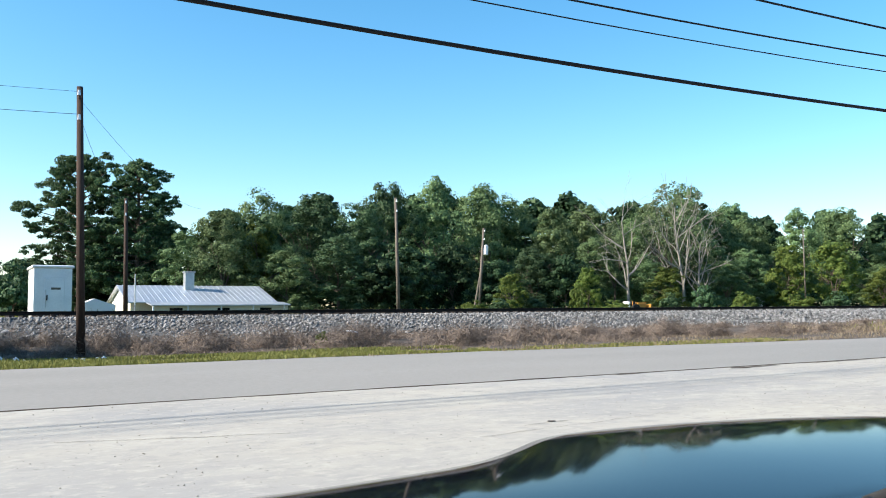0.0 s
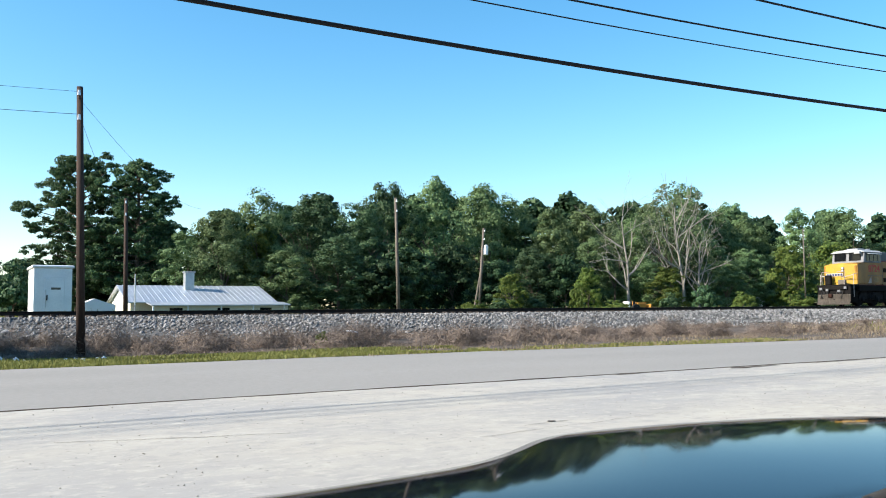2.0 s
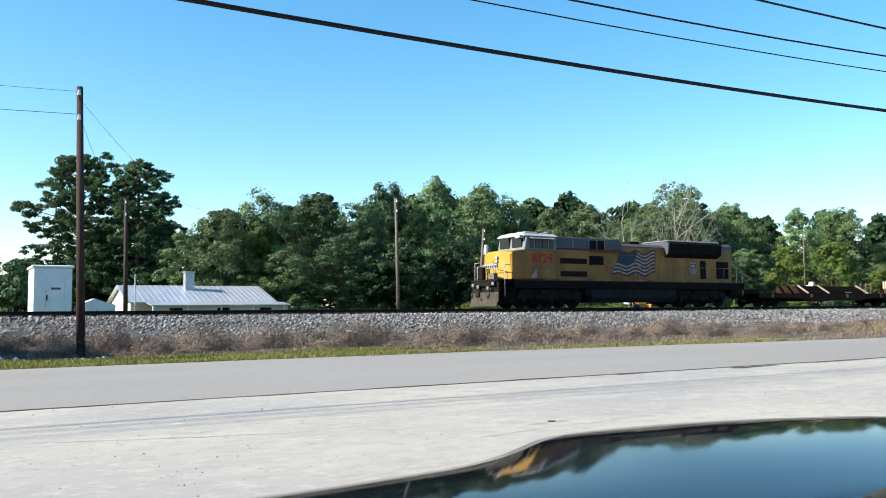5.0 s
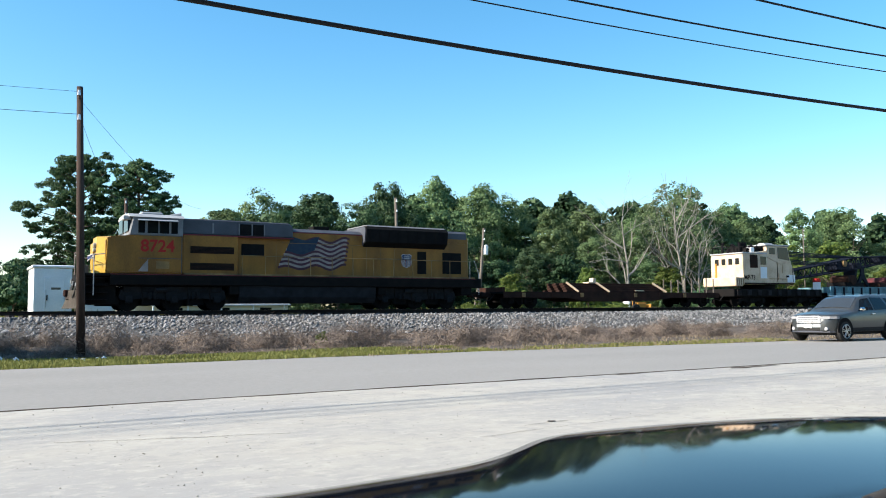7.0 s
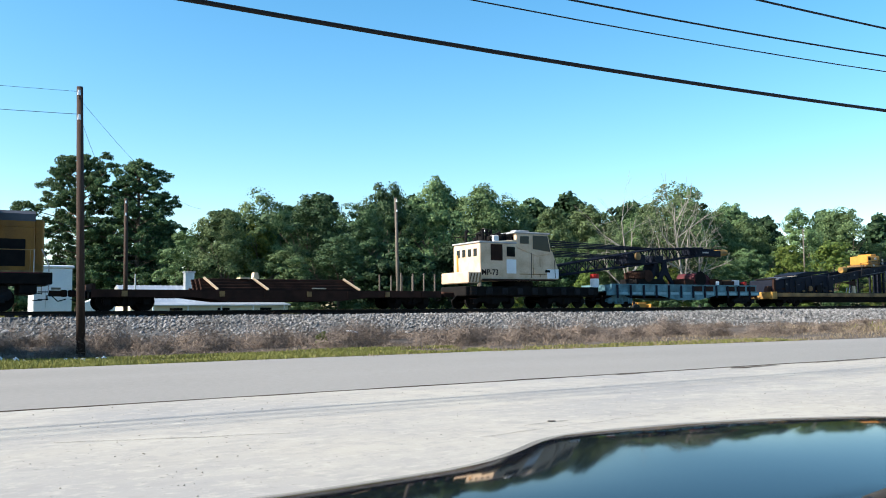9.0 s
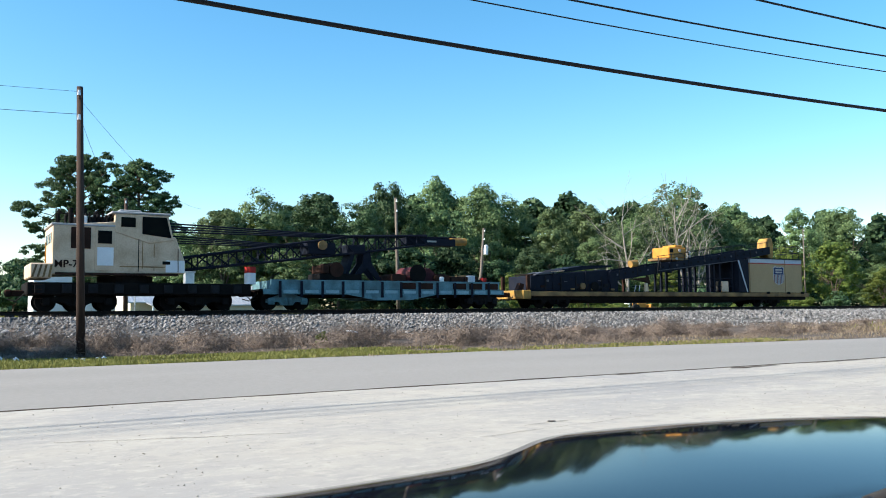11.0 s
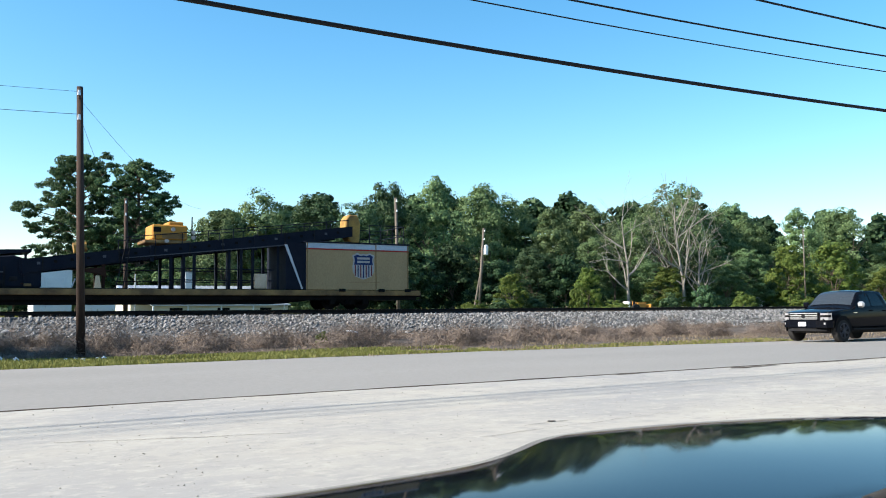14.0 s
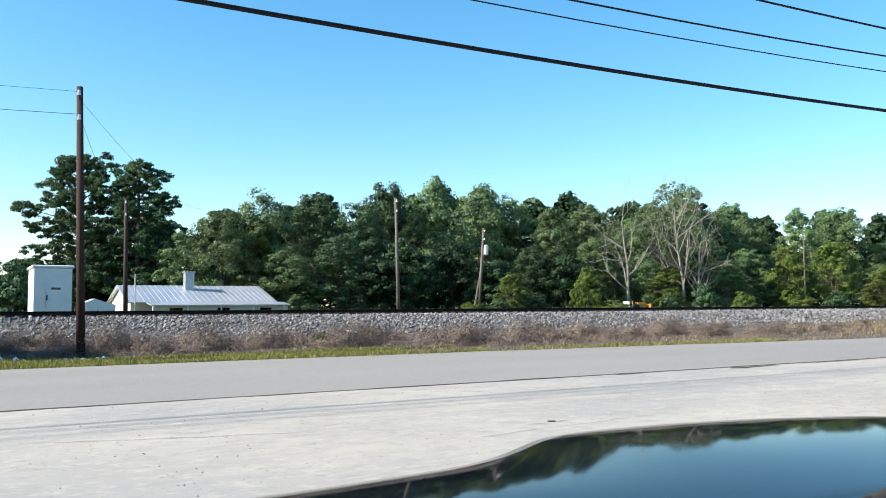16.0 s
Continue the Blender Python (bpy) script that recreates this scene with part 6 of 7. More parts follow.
def build_conveyor_car():
    X = 66.0
    t = train_thing("conveyor_car", X, "long flat car with a navy conveyor ramp", "work car")

    def q(x):
        return x - X
    part("side_sill", box(B(), q(52.6), -1.48, 0.72, q(79.4), 1.48, 1.0, 0.02), M_SILL, t, "worn yellow side sill")
    part("deck", box(B(), q(52.7), -1.42, 1.0, q(79.3), 1.42, 1.04), M_UNDER, t)
    part("lower_sill", box(B(), q(52.8), -1.30, 0.50, q(79.2), 1.30, 0.719), M_UNDER, t)
    part("belly", plate(B(), [(q(56.5), 0.499), (q(73.2), 0.499), (q(71.5), 0.30), (q(58.5), 0.30)], -1.1, 1.1), M_UNDER, t)
    part("end_beam", box(B(), q(52.5), -1.5, 0.55, q(53.1), 1.5, 1.08, 0.04), M_MUSTARD, t, "worn yellow end beam")
    for c in (55.2, 75.2):
        bogie(t, q(c), (-0.95, 0.95), False, M_UNDER, 0.95)
    coupler(t, q(52.6), -1), coupler(t, q(79.4), 1)
    # folded front conveyor
    bm = B()
    plate(bm, [(q(53.3), 1.04), (q(60.4), 1.04), (q(60.4), 2.1), (q(59.3), 2.45), (q(53.3), 1.95)], -1.15, 1.15)
    bmesh.ops.bevel(bm, geom=bm.edges[:], offset=0.05, segments=1, affect="EDGES")
    fc = part("front_conveyor", bm, M_NAVY, t, "dark navy folded conveyor")
    part("belt", plate(B(), [(q(53.6), 2.02), (q(59.2), 2.55), (q(59.6), 2.62), (q(59.6), 2.68), (q(53.6), 2.1)], -0.9, 0.9), M_UNDER, fc)
    part("pale_board", plate(B(), [(q(54.2), 2.12), (q(56.0), 2.28), (q(56.0), 2.33), (q(54.2), 2.17)], -1.1, -0.8), M_LUMBER, fc)
    for x in (54.4, 55.6, 56.8, 58.9):
        part("bracket", box(B(), q(x), -1.22, 1.06, q(x) + 0.08, -1.15, 1.95), M_TRUCKGREY, fc)
    crng = random.Random(91)
    part("upper_frame", plate(B(), [(q(55.9), 2.22), (q(60.0), 2.62), (q(60.0), 2.74), (q(57.6), 2.66), (q(55.9), 2.40)], -1.0, 0.9), M_NAVY, fc)
    part("tarp", plate(B(), [(q(53.7), 2.0), (q(55.3), 2.16), (q(55.3), 2.24), (q(54.4), 2.22), (q(53.7), 2.06)], -1.18, 0.2), M_GREYP, fc, "grey folded tarp")
    for i in range(14):
        x = 53.6 + i * 0.46
        z = 1.15 + crng.uniform(0, 0.6)
        part("fitting", box(B(), q(x), -1.2, z, q(x) + crng.uniform(0.06, 0.3), -1.15, z + crng.uniform(0.04, 0.16), 0.01), (M_TRUCKGREY, M_RUST, M_GREYP)[i % 3], fc)
    for i in range(3):
        x = 57.0 + i * 0.35
        part("hose", rod(B(), (q(x), -1.22, 1.1), (q(x) + 0.15, -1.22, 1.5), 0.025, 0.025, 6), M_RUST, fc)
    for x in (55.0, 57.6, 59.7):
        part("upright", box(B(), q(x), -1.21, 1.04, q(x) + 0.10, -1.15, 2.1 + (x - 53.3) * 0.06), M_NAVY, fc)
    for y in (-1.3, 1.3):
        part("stake", box(B(), q(52.9), y - 0.08, 1.0, q(53.1), y + 0.08, 1.98), M_RUST, t)
    part("orange_hook", plate(B(), [(q(52.3), 1.1), (q(52.75), 1.1), (q(52.8), 1.45), (q(52.5), 1.5)], -1.2, -0.9), M_RUST, t)
    for x, r in ((58.3, 0.28), (57.3, 0.2)):
        part("drive_wheel", rod(B(), (q(x), -1.32, 1.35), (q(x), -1.18, 1.35), r, r, 18), M_SILL if r < 0.25 else M_BLACK, fc)
    # ramp
    def ramp(x):
        return 2.32 + (x - 59.9) * 0.135
    bm = B()
    for s in (-1, 1):
        plate(bm, [(q(59.5), ramp(59.5) - 0.62), (q(75.4), ramp(75.4) - 0.55), (q(75.4), ramp(75.4)), (q(59.5), ramp(59.5))], s * 1.10, s * 1.22)
        for x0 in (59.6, 65, 70):
            box(bm, q(x0), s * 1.05, ramp(x0) - 0.7, q(x0) + 0.16, s * 1.26, ramp(x0) + 0.05)
    r = part("ramp", bm, M_NAVY, t, "rising navy conveyor ramp")
    part("ramp_belt", plate(B(), [(q(59.5), ramp(59.5) - 0.35), (q(75.4), ramp(75.4) - 0.30), (q(75.4), ramp(75.4) - 0.22), (q(59.5), ramp(59.5) - 0.27)], -1.1, 1.1), M_UNDER, r)
    for i in range(22):
        x = 60.2 + i * 0.68
        part("roller", box(B(), q(x), -1.235, ramp(x) - 0.30, q(x) + 0.14, -1.222, ramp(x) - 0.18), M_GREYP if i % 4 == 0 else M_UNDER, r)
    part("lower_pipe", plate(B(), [(q(63.9), 2.42), (q(72.6), 3.36), (q(72.6), 3.42), (q(63.9), 2.46)], -1.32, -1.26), M_GREYP, r)
    for x, m in ((62.9, M_RUST), (65.9, M_NAVY), (66.5, M_NAVY), (67.0, M_NAVY), (68.7, M_NAVY), (69.3, M_NAVY), (69.9, M_NAVY), (71.2, M_NAVY)):
        for y in (-1.2, 1.05):
            part("leg", box(B(), q(x), y, 1.04, q(x) + 0.13, y + 0.14, ramp(x) - 0.5), m, r)
    for z in (1.45, 2.0):
        part("guard_rail", rod(B(), (q(65.5), -1.3, z), (q(71.0), -1.3, z), 0.025), M_NAVY, r)
        part("guard_rail", rod(B(), (q(63.9), 1.3, z), (q(72.3), 1.3, z), 0.025), M_NAVY, r)
    part("brown_chute", plate(B(), [(q(61.5), 1.85), (q(63.0), 2.0), (q(63.1), 1.55), (q(62.6), 1.7)], -1.28, -1.1), M_RUST, r, "rusty brown chute")
    part("orange_post", plate(B(), [(q(62.55), 1.04), (q(62.85), 1.04), (q(62.75), 1.6), (q(62.62), 1.6)], -1.4, -1.2), M_LUMBER, t)
    part("step_frame", rod(rod(B(), (q(61.6), -1.35, 1.04), (q(61.75), -1.35, 1.45), 0.03), (q(62.0), -1.35, 1.04), (q(62.1), -1.35, 1.45), 0.03), M_PALEGREY, t)
    for dx in (0, 0.32):
        part("ladder_rail", rod(B(), (q(63.45 + dx), -1.38, 1.04), (q(63.95 + dx * 0.6), -1.30, 3.3), 0.025), M_TRUCKGREY, r)
    for i in range(8):
        k = i / 8 + 0.06
        part("rung", rod(B(), (q(63.45 + 0.5 * k), -1.38 + 0.08 * k, 1.04 + 2.26 * k), (q(63.77 + 0.37 * k), -1.38 + 0.08 * k, 1.04 + 2.26 * k), 0.018), M_TRUCKGREY, r)
    # hand rails on the ramp
    for s in (-1, 1):
        part("ramp_handrail", rod(B(), (q(63.9), s * 1.18, ramp(63.9) + 0.55), (q(75.2), s * 1.18, ramp(75.2) + 0.35), 0.02), M_NAVY, r)
        for i in range(10):
            x = 64 + i * 1.24
            part("post", rod(B(), (q(x), s * 1.18, ramp(x) - 0.05), (q(x), s * 1.18, ramp(x) + 0.53 - 0.02 * i), 0.02), M_NAVY, r)
    for x, z0, z1, mm in ((61.7, ramp(61.7), 3.1, M_MUSTARD),):
        part("motor", rod(B(), (q(x), -0.9, 2.85), (q(x) + 0.55, -0.9, 2.92), 0.24, 0.24, 12), mm, r, "yellow motor")
    for i in range(9):
        part("stiffener", box(B(), q(60.4 + i * 1.6), -1.25, ramp(60.4 + i * 1.6) - 0.6, q(60.46 + i * 1.6), -1.22, ramp(60.4 + i * 1.6)), M_TRUCKGREY, r)
    for i in range(7):
        part("clutter", box(B(), q(56.4 + i * 0.55), -1.24, 1.10 + 0.12 * (i % 3), q(56.7 + i * 0.55), -1.16, 1.22 + 0.15 * (i % 3), 0.01), M_SILL if i % 3 == 0 else M_TRUCKGREY, fc)
    mc = part("machine", box(B(), q(65.1), -1.1, 3.35, q(66.75), 0.5, 4.08, 0.06), M_ORANGE, r, "orange drive machine")
    part("machine_head", box(B(), q(65.9), -0.9, 4.08, q(66.6), 0.3, 4.26, 0.04), M_ORANGE, mc)
    part("machine_skirt", box(B(), q(64.75), -1.15, 3.18, q(66.9), 0.55, 3.34, 0.03), M_SILL, mc)
    part("machine_side", box(B(), q(65.55), -1.112, 3.42, q(66.6), -1.10, 3.66), M_SILL, mc)
    part("machine_opening", box(B(), q(65.15), -1.115, 3.72, q(65.5), -1.10, 3.95), M_BLACK, mc)
    for x, z in ((66.05, 3.86), (65.75, 3.30), (67.0, 3.75), (67.0, 3.5)):
        part("lamp", rod(B(), (q(x), -1.12, z), (q(x), -1.2, z), 0.10, 0.10, 10), M_FLAGWHITE, mc)
    part("mast", rod(B(), (q(66.95), -1.1, 3.3), (q(66.95), -1.1, 4.5), 0.03), M_TRUCKGREY, mc)
    bm = B()
    plate(bm, [(q(75.0), 4.05), (q(75.05), 4.75), (q(75.25), 5.05), (q(75.75), 5.05), (q(75.9), 4.6), (q(75.85), 3.56), (q(75.35), 3.56)], -1.15, -0.35)
    bmesh.ops.bevel(bm, geom=bm.edges[:], offset=0.05, segments=1, affect="EDGES")
    part("head_guard", bm, M_MUSTARD, r, "yellow conveyor head guard")
    # tan equipment box
    cont = part("equipment_box", box(B(), q(72.68), -1.5, 1.02, q(78.64), 1.5, 3.10, 0.02), M_TANBOX, t, "tan steel equipment box")
    part("upper_band", box(B(), q(72.68), -1.5, 3.16, q(78.64), 1.5, 3.46, 0.02), M_PALEGREY, cont, "pale grey upper band")
    part("red_line", box(B(), q(72.68), -1.505, 3.10, q(78.64), 1.505, 3.16), M_RED, cont)
    part("roof", box(B(), q(72.6), -1.55, 3.46, q(78.72), 1.55, 3.53, 0.01), M_NAVY, cont)
    for x in (72.7, 76.62, 78.55):
        part("corner_post", box(B(), q(x), -1.515, 1.05, q(x) + 0.05, -1.502, 3.44), M_SILL, cont)
    for x in (74.5, 76.8, 78.4):
        part("lock_pad", box(B(), q(x), -1.53, 0.92, q(x) + 0.35, -1.49, 1.08), M_UNDER, cont)
    part("seam", box(B(), q(74.9), -1.508, 1.42, q(76.9), -1.502, 1.435), M_SILL, cont)
    shield(cont, q(75.9), 2.28, 1.32, 1.42, -1.505)
    part("brace", plate(B(), [(q(71.5), 3.3), (q(71.65), 3.3), (q(72.5), 1.05), (q(72.42), 1.05)], -1.50, -1.472), M_PALEGREY, r)
    part("dark_panel", box(B(), q(71.6), -1.47, 1.04, q(72.66), 1.45, 3.42), M_NAVY, r)
    part("generator", box(B(), q(70.0), -1.35, 1.04, q(70.65), -0.7, 1.80, 0.04), M_CRANE, t, "cream generator")
    bm = B()
    for x in (76.3, 77.0, 77.7, 78.4):
        rod(bm, (q(x), -1.4, 3.53), (q(x), -1.4, 4.5), 0.022)
        rod(bm, (q(x), 1.4, 3.53), (q(x), 1.4, 4.5), 0.022)
    for z in (4.0, 4.5):
        for y in (-1.4, 1.4):
            rod(bm, (q(76.3), y, z), (q(78.4), y, z), 0.02)
        rod(bm, (q(78.4), -1.4, z), (q(78.4), 1.4, z), 0.02)
    part("roof_handrail", bm, M_NAVY, cont)


build_locomotive()
build_flat_car()
build_rail_load()
build_crane()
build_turquoise_car()
build_turquoise_load()
build_conveyor_car()


# ---- road vehicles ----
M_SUV = material("dark_grey_green_car_paint", (0.055, 0.060, 0.062), 0.34, 0.35, (0.045, 0.050, 0.052), 1.5, 90, 0.4, 0.0, spec=0.4, coat=0.35, vary=0.03)
M_TRUCKPAINT = material("black_blue_truck_paint", (0.004, 0.005, 0.008), 0.12, 0.0, None, 2, 200, 0.2, 0, spec=0.07, vary=0.02)
M_ALLOY = material("silver_alloy", (0.45, 0.46, 0.48), 0.3, 0.85, None, 6, 60, 0.3, 0)
M_CHROME = material("bright_chrome", (0.75, 0.76, 0.78), 0.12, 1.0, None, 6, 60, 0.2, 0)
M_LAMP = glass_material("clear_lamp_lens", (0.28, 0.28, 0.29))
M_SCREEN = glass_material("sky_reflecting_windshield", (0.03, 0.035, 0.04))
M_SCREEN.node_tree.nodes["Principled BSDF"].inputs["Specular IOR Level"].default_value = 1.0
M_TAIL = glass_material("red_lamp_lens", (0.35, 0.02, 0.02))
M_PLATE = material("white_plate", (0.75, 0.75, 0.74), 0.5, 0, None, 20, 60, 0.3, 0)


class Shell:
    """A car body as a skin: stations along x, a section at each from sill to roof."""

    def __init__(self, top, belt, width, upper, low):
        self.top, self.belt, self.width, self.upper, self.low = top, belt, width, upper, low

    def point(self, x, v, side, out=0.0):
        """v: 0 sill, 1 belt, 2 roof edge, 3 middle of the roof."""
        zt, zb, w, wu, zl = (curve_at(c, x) for c in (self.top, self.belt, self.width, self.upper, self.low))
        zb = min(zb, zt - 0.02)
        if v <= 1:
            z = zl + (zb - zl) * v
            y = w * (0.965 + 0.035 * math.sin(min(1, v * 1.15) * math.pi * 0.85)) - 0.02 * (v > 0.93)
        elif v <= 2:
            k = v - 1
            z = zb + (zt - 0.05 - zb) * k
            y = w * 0.972 + (wu - w * 0.972) * k ** 1.15
        else:
            k = v - 2
            z = zt - 0.05 + 0.05 * math.sin(k * math.pi / 2)
            y = wu * (1 - k)
        return Vector((x, side * (y + out), z))

    def skin(self, xs):
        bm = B()
        vs = [0, 0.15, 0.35, 0.55, 0.75, 0.92, 1.0, 1.25, 1.5, 1.75, 2.0, 2.15, 2.4, 3.0]
        rows = []
        for x in xs:
            r = [bm.verts.new(self.point(x, v, -1)) for v in vs] + [bm.verts.new(self.point(x, v, 1)) for v in vs[:-1][::-1]]
            rows.append(r)
        for a, b in zip(rows, rows[1:]):
            for i in range(len(a) - 1):
                bm.faces.new((a[i], b[i], b[i + 1], a[i + 1]))
            bm.faces.new((a[-1], b[-1], b[0], a[0]))
        bm.faces.new(rows[0]), bm.faces.new(rows[-1][::-1])
        bmesh.ops.recalc_face_normals(bm, faces=bm.faces)
        return bm

    def pane(self, side, x0, x1, x2, x3, v0, v1, out=0.008):
        """A pane on the skin: lower edge from x0 to x3, upper edge from x1 to x2."""
        bm = B()
        rows = []
        for j in range(5):
            k = j / 4
            v = v0 + (v1 - v0) * k
            a, b = x0 + (x1 - x0) * k, x3 + (x2 - x3) * k
            rows.append([bm.verts.new(self.point(a + (b - a) * i / 8, v, side, out)) for i in range(9)])
        for a, b in zip(rows, rows[1:]):
            for i in range(8):
                bm.faces.new((a[i], a[i + 1], b[i + 1], b[i]) if side < 0 else (a[i], b[i], b[i + 1], a[i + 1]))
        return bm


def road_wheel(parent, x, y, r, side, rim_mat, spokes, at_z):
    """Tyre and rim; the wheel turns as the car rolls."""
    bm = B()
    for a, b, ra, rb in ((-0.12, -0.09, r * 0.93, r), (-0.09, 0.09, r, r), (0.09, 0.12, r, r * 0.93)):
        rod(bm, (0, a, 0), (0, b, 0), ra, rb, 32)
    w = part("wheel", bm, M_RUBBER, parent, at=pose(x, y, at_z))
    bm = B()
    f = side * 0.125
    rod(bm, (0, f, 0), (0, f + side * 0.012, 0), r * 0.66, r * 0.64, 28)
    part("rim_well", bm, M_BLACK, w)
    bm = B()
    rod(bm, (0, f + side * 0.012, 0), (0, f + side * 0.03, 0), r * 0.16, r * 0.13, 12)
    for i in range(spokes):
        a = i * 2 * math.pi / spokes
        d = Vector((math.cos(a), 0, math.sin(a)))
        n = Vector((-math.sin(a), 0, math.cos(a)))
        for o in (-0.035, 0.035):
            p0, p1 = d * r * 0.1 + n * o * 0.5, d * r * 0.64 + n * o
            rod(bm, p0 + Vector((0, f + side * 0.02, 0)), p1 + Vector((0, f + side * 0.02, 0)), r * 0.035, r * 0.035, 6)
    for i in range(28):
        a, b = i * 2 * math.pi / 28, (i + 1) * 2 * math.pi / 28
        rod(bm, (math.cos(a) * r * 0.65, f + side * 0.018, math.sin(a) * r * 0.65), (math.cos(b) * r * 0.65, f + side * 0.018, math.sin(b) * r * 0.65), r * 0.03, r * 0.03, 5)
    part("rim", bm, rim_mat, w)
    return w


def arch(parent, x, y, r, side, z):
    """The dark wheel opening in the body side."""
    bm = B()
    pts = [(x + math.cos(a) * r, z + math.sin(a) * r) for a in [math.pi * k / 16 for k in range(17)]]
    pts += [(x - r, z - 0.08), (x + r, z - 0.08)]
    plate(bm, pts, y, y + side * 0.012)
    part("wheel_arch", bm, M_BLACK, parent, "black wheel arch")


def build_suv():
    t = thing("sport_utility_vehicle", (60, 19.6, 0), "dark grey-green sport utility vehicle on the road", "car")
    sh = Shell(top=[(-0.74, 0.74), (-0.71, 0.86), (-0.64, 1.0), (-0.2, 1.08), (0.5, 1.15), (0.62, 1.20), (1.15, 1.60), (1.4, 1.69), (1.9, 1.74), (3.0, 1.73), (3.42, 1.68), (3.55, 1.52), (3.66, 1.15), (3.72, 0.8)],
               belt=[(-0.74, 0.68), (-0.5, 0.93), (0.6, 1.07), (2.0, 1.11), (3.4, 1.16), (3.72, 1.06)],
               width=[(-0.74, 0.50), (-0.70, 0.64), (-0.60, 0.80), (-0.45, 0.90), (-0.2, 0.97), (0.5, 0.99), (3.0, 0.99), (3.5, 0.94), (3.72, 0.82)],
               upper=[(-0.74, 0.46), (-0.6, 0.70), (-0.3, 0.80), (0.55, 0.84), (1.2, 0.69), (1.8, 0.71), (3.3, 0.70), (3.6, 0.74), (3.72, 0.76)],
               low=[(-0.74, 0.40), (-0.5, 0.30), (0, 0.36), (2.9, 0.36), (3.4, 0.40), (3.72, 0.50)])
    xs = [-0.74, -0.73, -0.71, -0.68, -0.64, -0.55, -0.4, -0.2, 0, 0.3, 0.5, 0.62] + [0.7 + 0.1 * i for i in range(8)] + [1.55 + 0.2 * i for i in range(9)] + [3.28, 3.42, 3.48, 3.55, 3.6, 3.66, 3.7, 3.72]
    part("body", sh.skin(xs), M_SUV, t, smooth=True)
    for s in (-1, 1):
        part("front_window", sh.pane(s, 0.86, 1.27, 1.78, 1.82, 1.08, 1.86), M_GLASS, t)
        part("rear_window", sh.pane(s, 1.90, 1.87, 2.60, 2.80, 1.08, 1.88), M_GLASS, t)
        part("quarter_window", sh.pane(s, 2.92, 2.76, 3.28, 3.46, 1.12, 1.85), M_GLASS, t)
        part("sill_cladding", sh.pane(s, 0.42, 0.42, 2.44, 2.44, 0.02, 0.2, 0.012), M_RUBBER, t, "black sill cladding")
        m = part("mirror", box(B(), 0.84, s * 0.99, 1.10, 1.0, s * 1.19, 1.25, 0.05), M_CHROME if s < 0 else M_SUV, t, "bright door mirror")
        for x in (1.66, 2.62):
            part("door_handle", box(B(), x, s * 0.985, 0.98, x + 0.2, s * 1.02, 1.02, 0.01), M_CHROME, t, "chrome door handle")
        part("roof_rail", rod(B(), (1.5, s * 0.62, 1.715), (3.2, s * 0.62, 1.72), 0.016), M_GALV, t, "silver roof rail")
        part("headlight", plate_z(B(), [(-0.735, s * 0.50), (-0.62, s * 0.80), (-0.40, s * 0.935), (-0.28, s * 0.962), (-0.40, s * 0.85), (-0.60, s * 0.50)], 0.835, 0.925), M_LAMP, t, "clear headlight")
        part("fog_lamp", rod(B(), (-0.70, s * 0.68, 0.48), (-0.60, s * 0.68, 0.48), 0.07), M_LAMP, t)
        part("tail_light", box(B(), 3.50, s * 0.70, 0.97, 3.69, s * 0.92, 1.15, 0.03), M_TAIL, t, "red tail light")
        arch(t, 0, s * 0.985, 0.45, s, 0.42), arch(t, 2.86, s * 0.985, 0.45, s, 0.42)
        for x in (0, 2.86):
            VEHICLES_WHEELS.append((road_wheel(t, x, s * 0.885, 0.375, s, M_ALLOY, 5, 0.375), x, s * 0.885, 0.375, "suv"))
    part("windshield", screen(sh, 0.70, 1.30), M_SCREEN, t)
    silver = material("bright_silver_trim", (0.52, 0.52, 0.53), 0.35, 0.25, (0.36, 0.36, 0.38), 4, 60, 0.4, 0.02)
    gr = part("grille", box(B(), -0.765, -0.50, 0.66, -0.70, 0.50, 0.95, 0.04), silver, t, "bright silver grille")
    for z in (0.72, 0.80, 0.88):
        part("grille_slot", box(B(), -0.775, -0.42, z, -0.764, 0.42, z + 0.018), M_GREYP, gr)
    # sun glare off the dark front paint, put in as a silver panel
    part("bumper_glare", box(B(), -0.758, -0.52, 0.50, -0.70, 0.52, 0.655, 0.03), M_GALV, t, "silver panel that paints sun glare on the bumper")
    part("lower_intake", box(B(), -0.755, -0.46, 0.40, -0.7, 0.46, 0.50, 0.01), M_RUBBER, t)
    part("number_plate", box(B(), -0.79, -0.16, 0.50, -0.766, 0.16, 0.65), M_PLATE, t, "blank white number plate")
    part("front_lip", plate_z(B(), [(-0.76, -0.4), (-0.76, 0.4), (-0.62, 0.78), (-0.45, 0.88), (-0.45, -0.88), (-0.62, -0.78)], 0.34, 0.40), M_GREYP, t, "grey lower front lip")
    part("underbody", box(B(), -0.4, -0.8, 0.24, 3.3, 0.8, 0.42), M_RUBBER, t)
    return t


def screen(sh, x0, x1):
    """The windshield, lying on the skin between the roof edges."""
    bm = B()
    rows = []
    for j in range(5):
        x = x0 + (x1 - x0) * j / 4
        rows.append([bm.verts.new(sh.point(x, 2.0 + v, s) + Vector((-0.012, 0, 0.012))) for s, v in ((-1, 0.06), (-1, 0.3), (-1, 0.65), (1, 1.0), (1, 0.65), (1, 0.3), (1, 0.06))])
    for a, b in zip(rows, rows[1:]):
        for i in range(6):
            bm.faces.new((a[i], a[i + 1], b[i + 1], b[i]))
    return bm


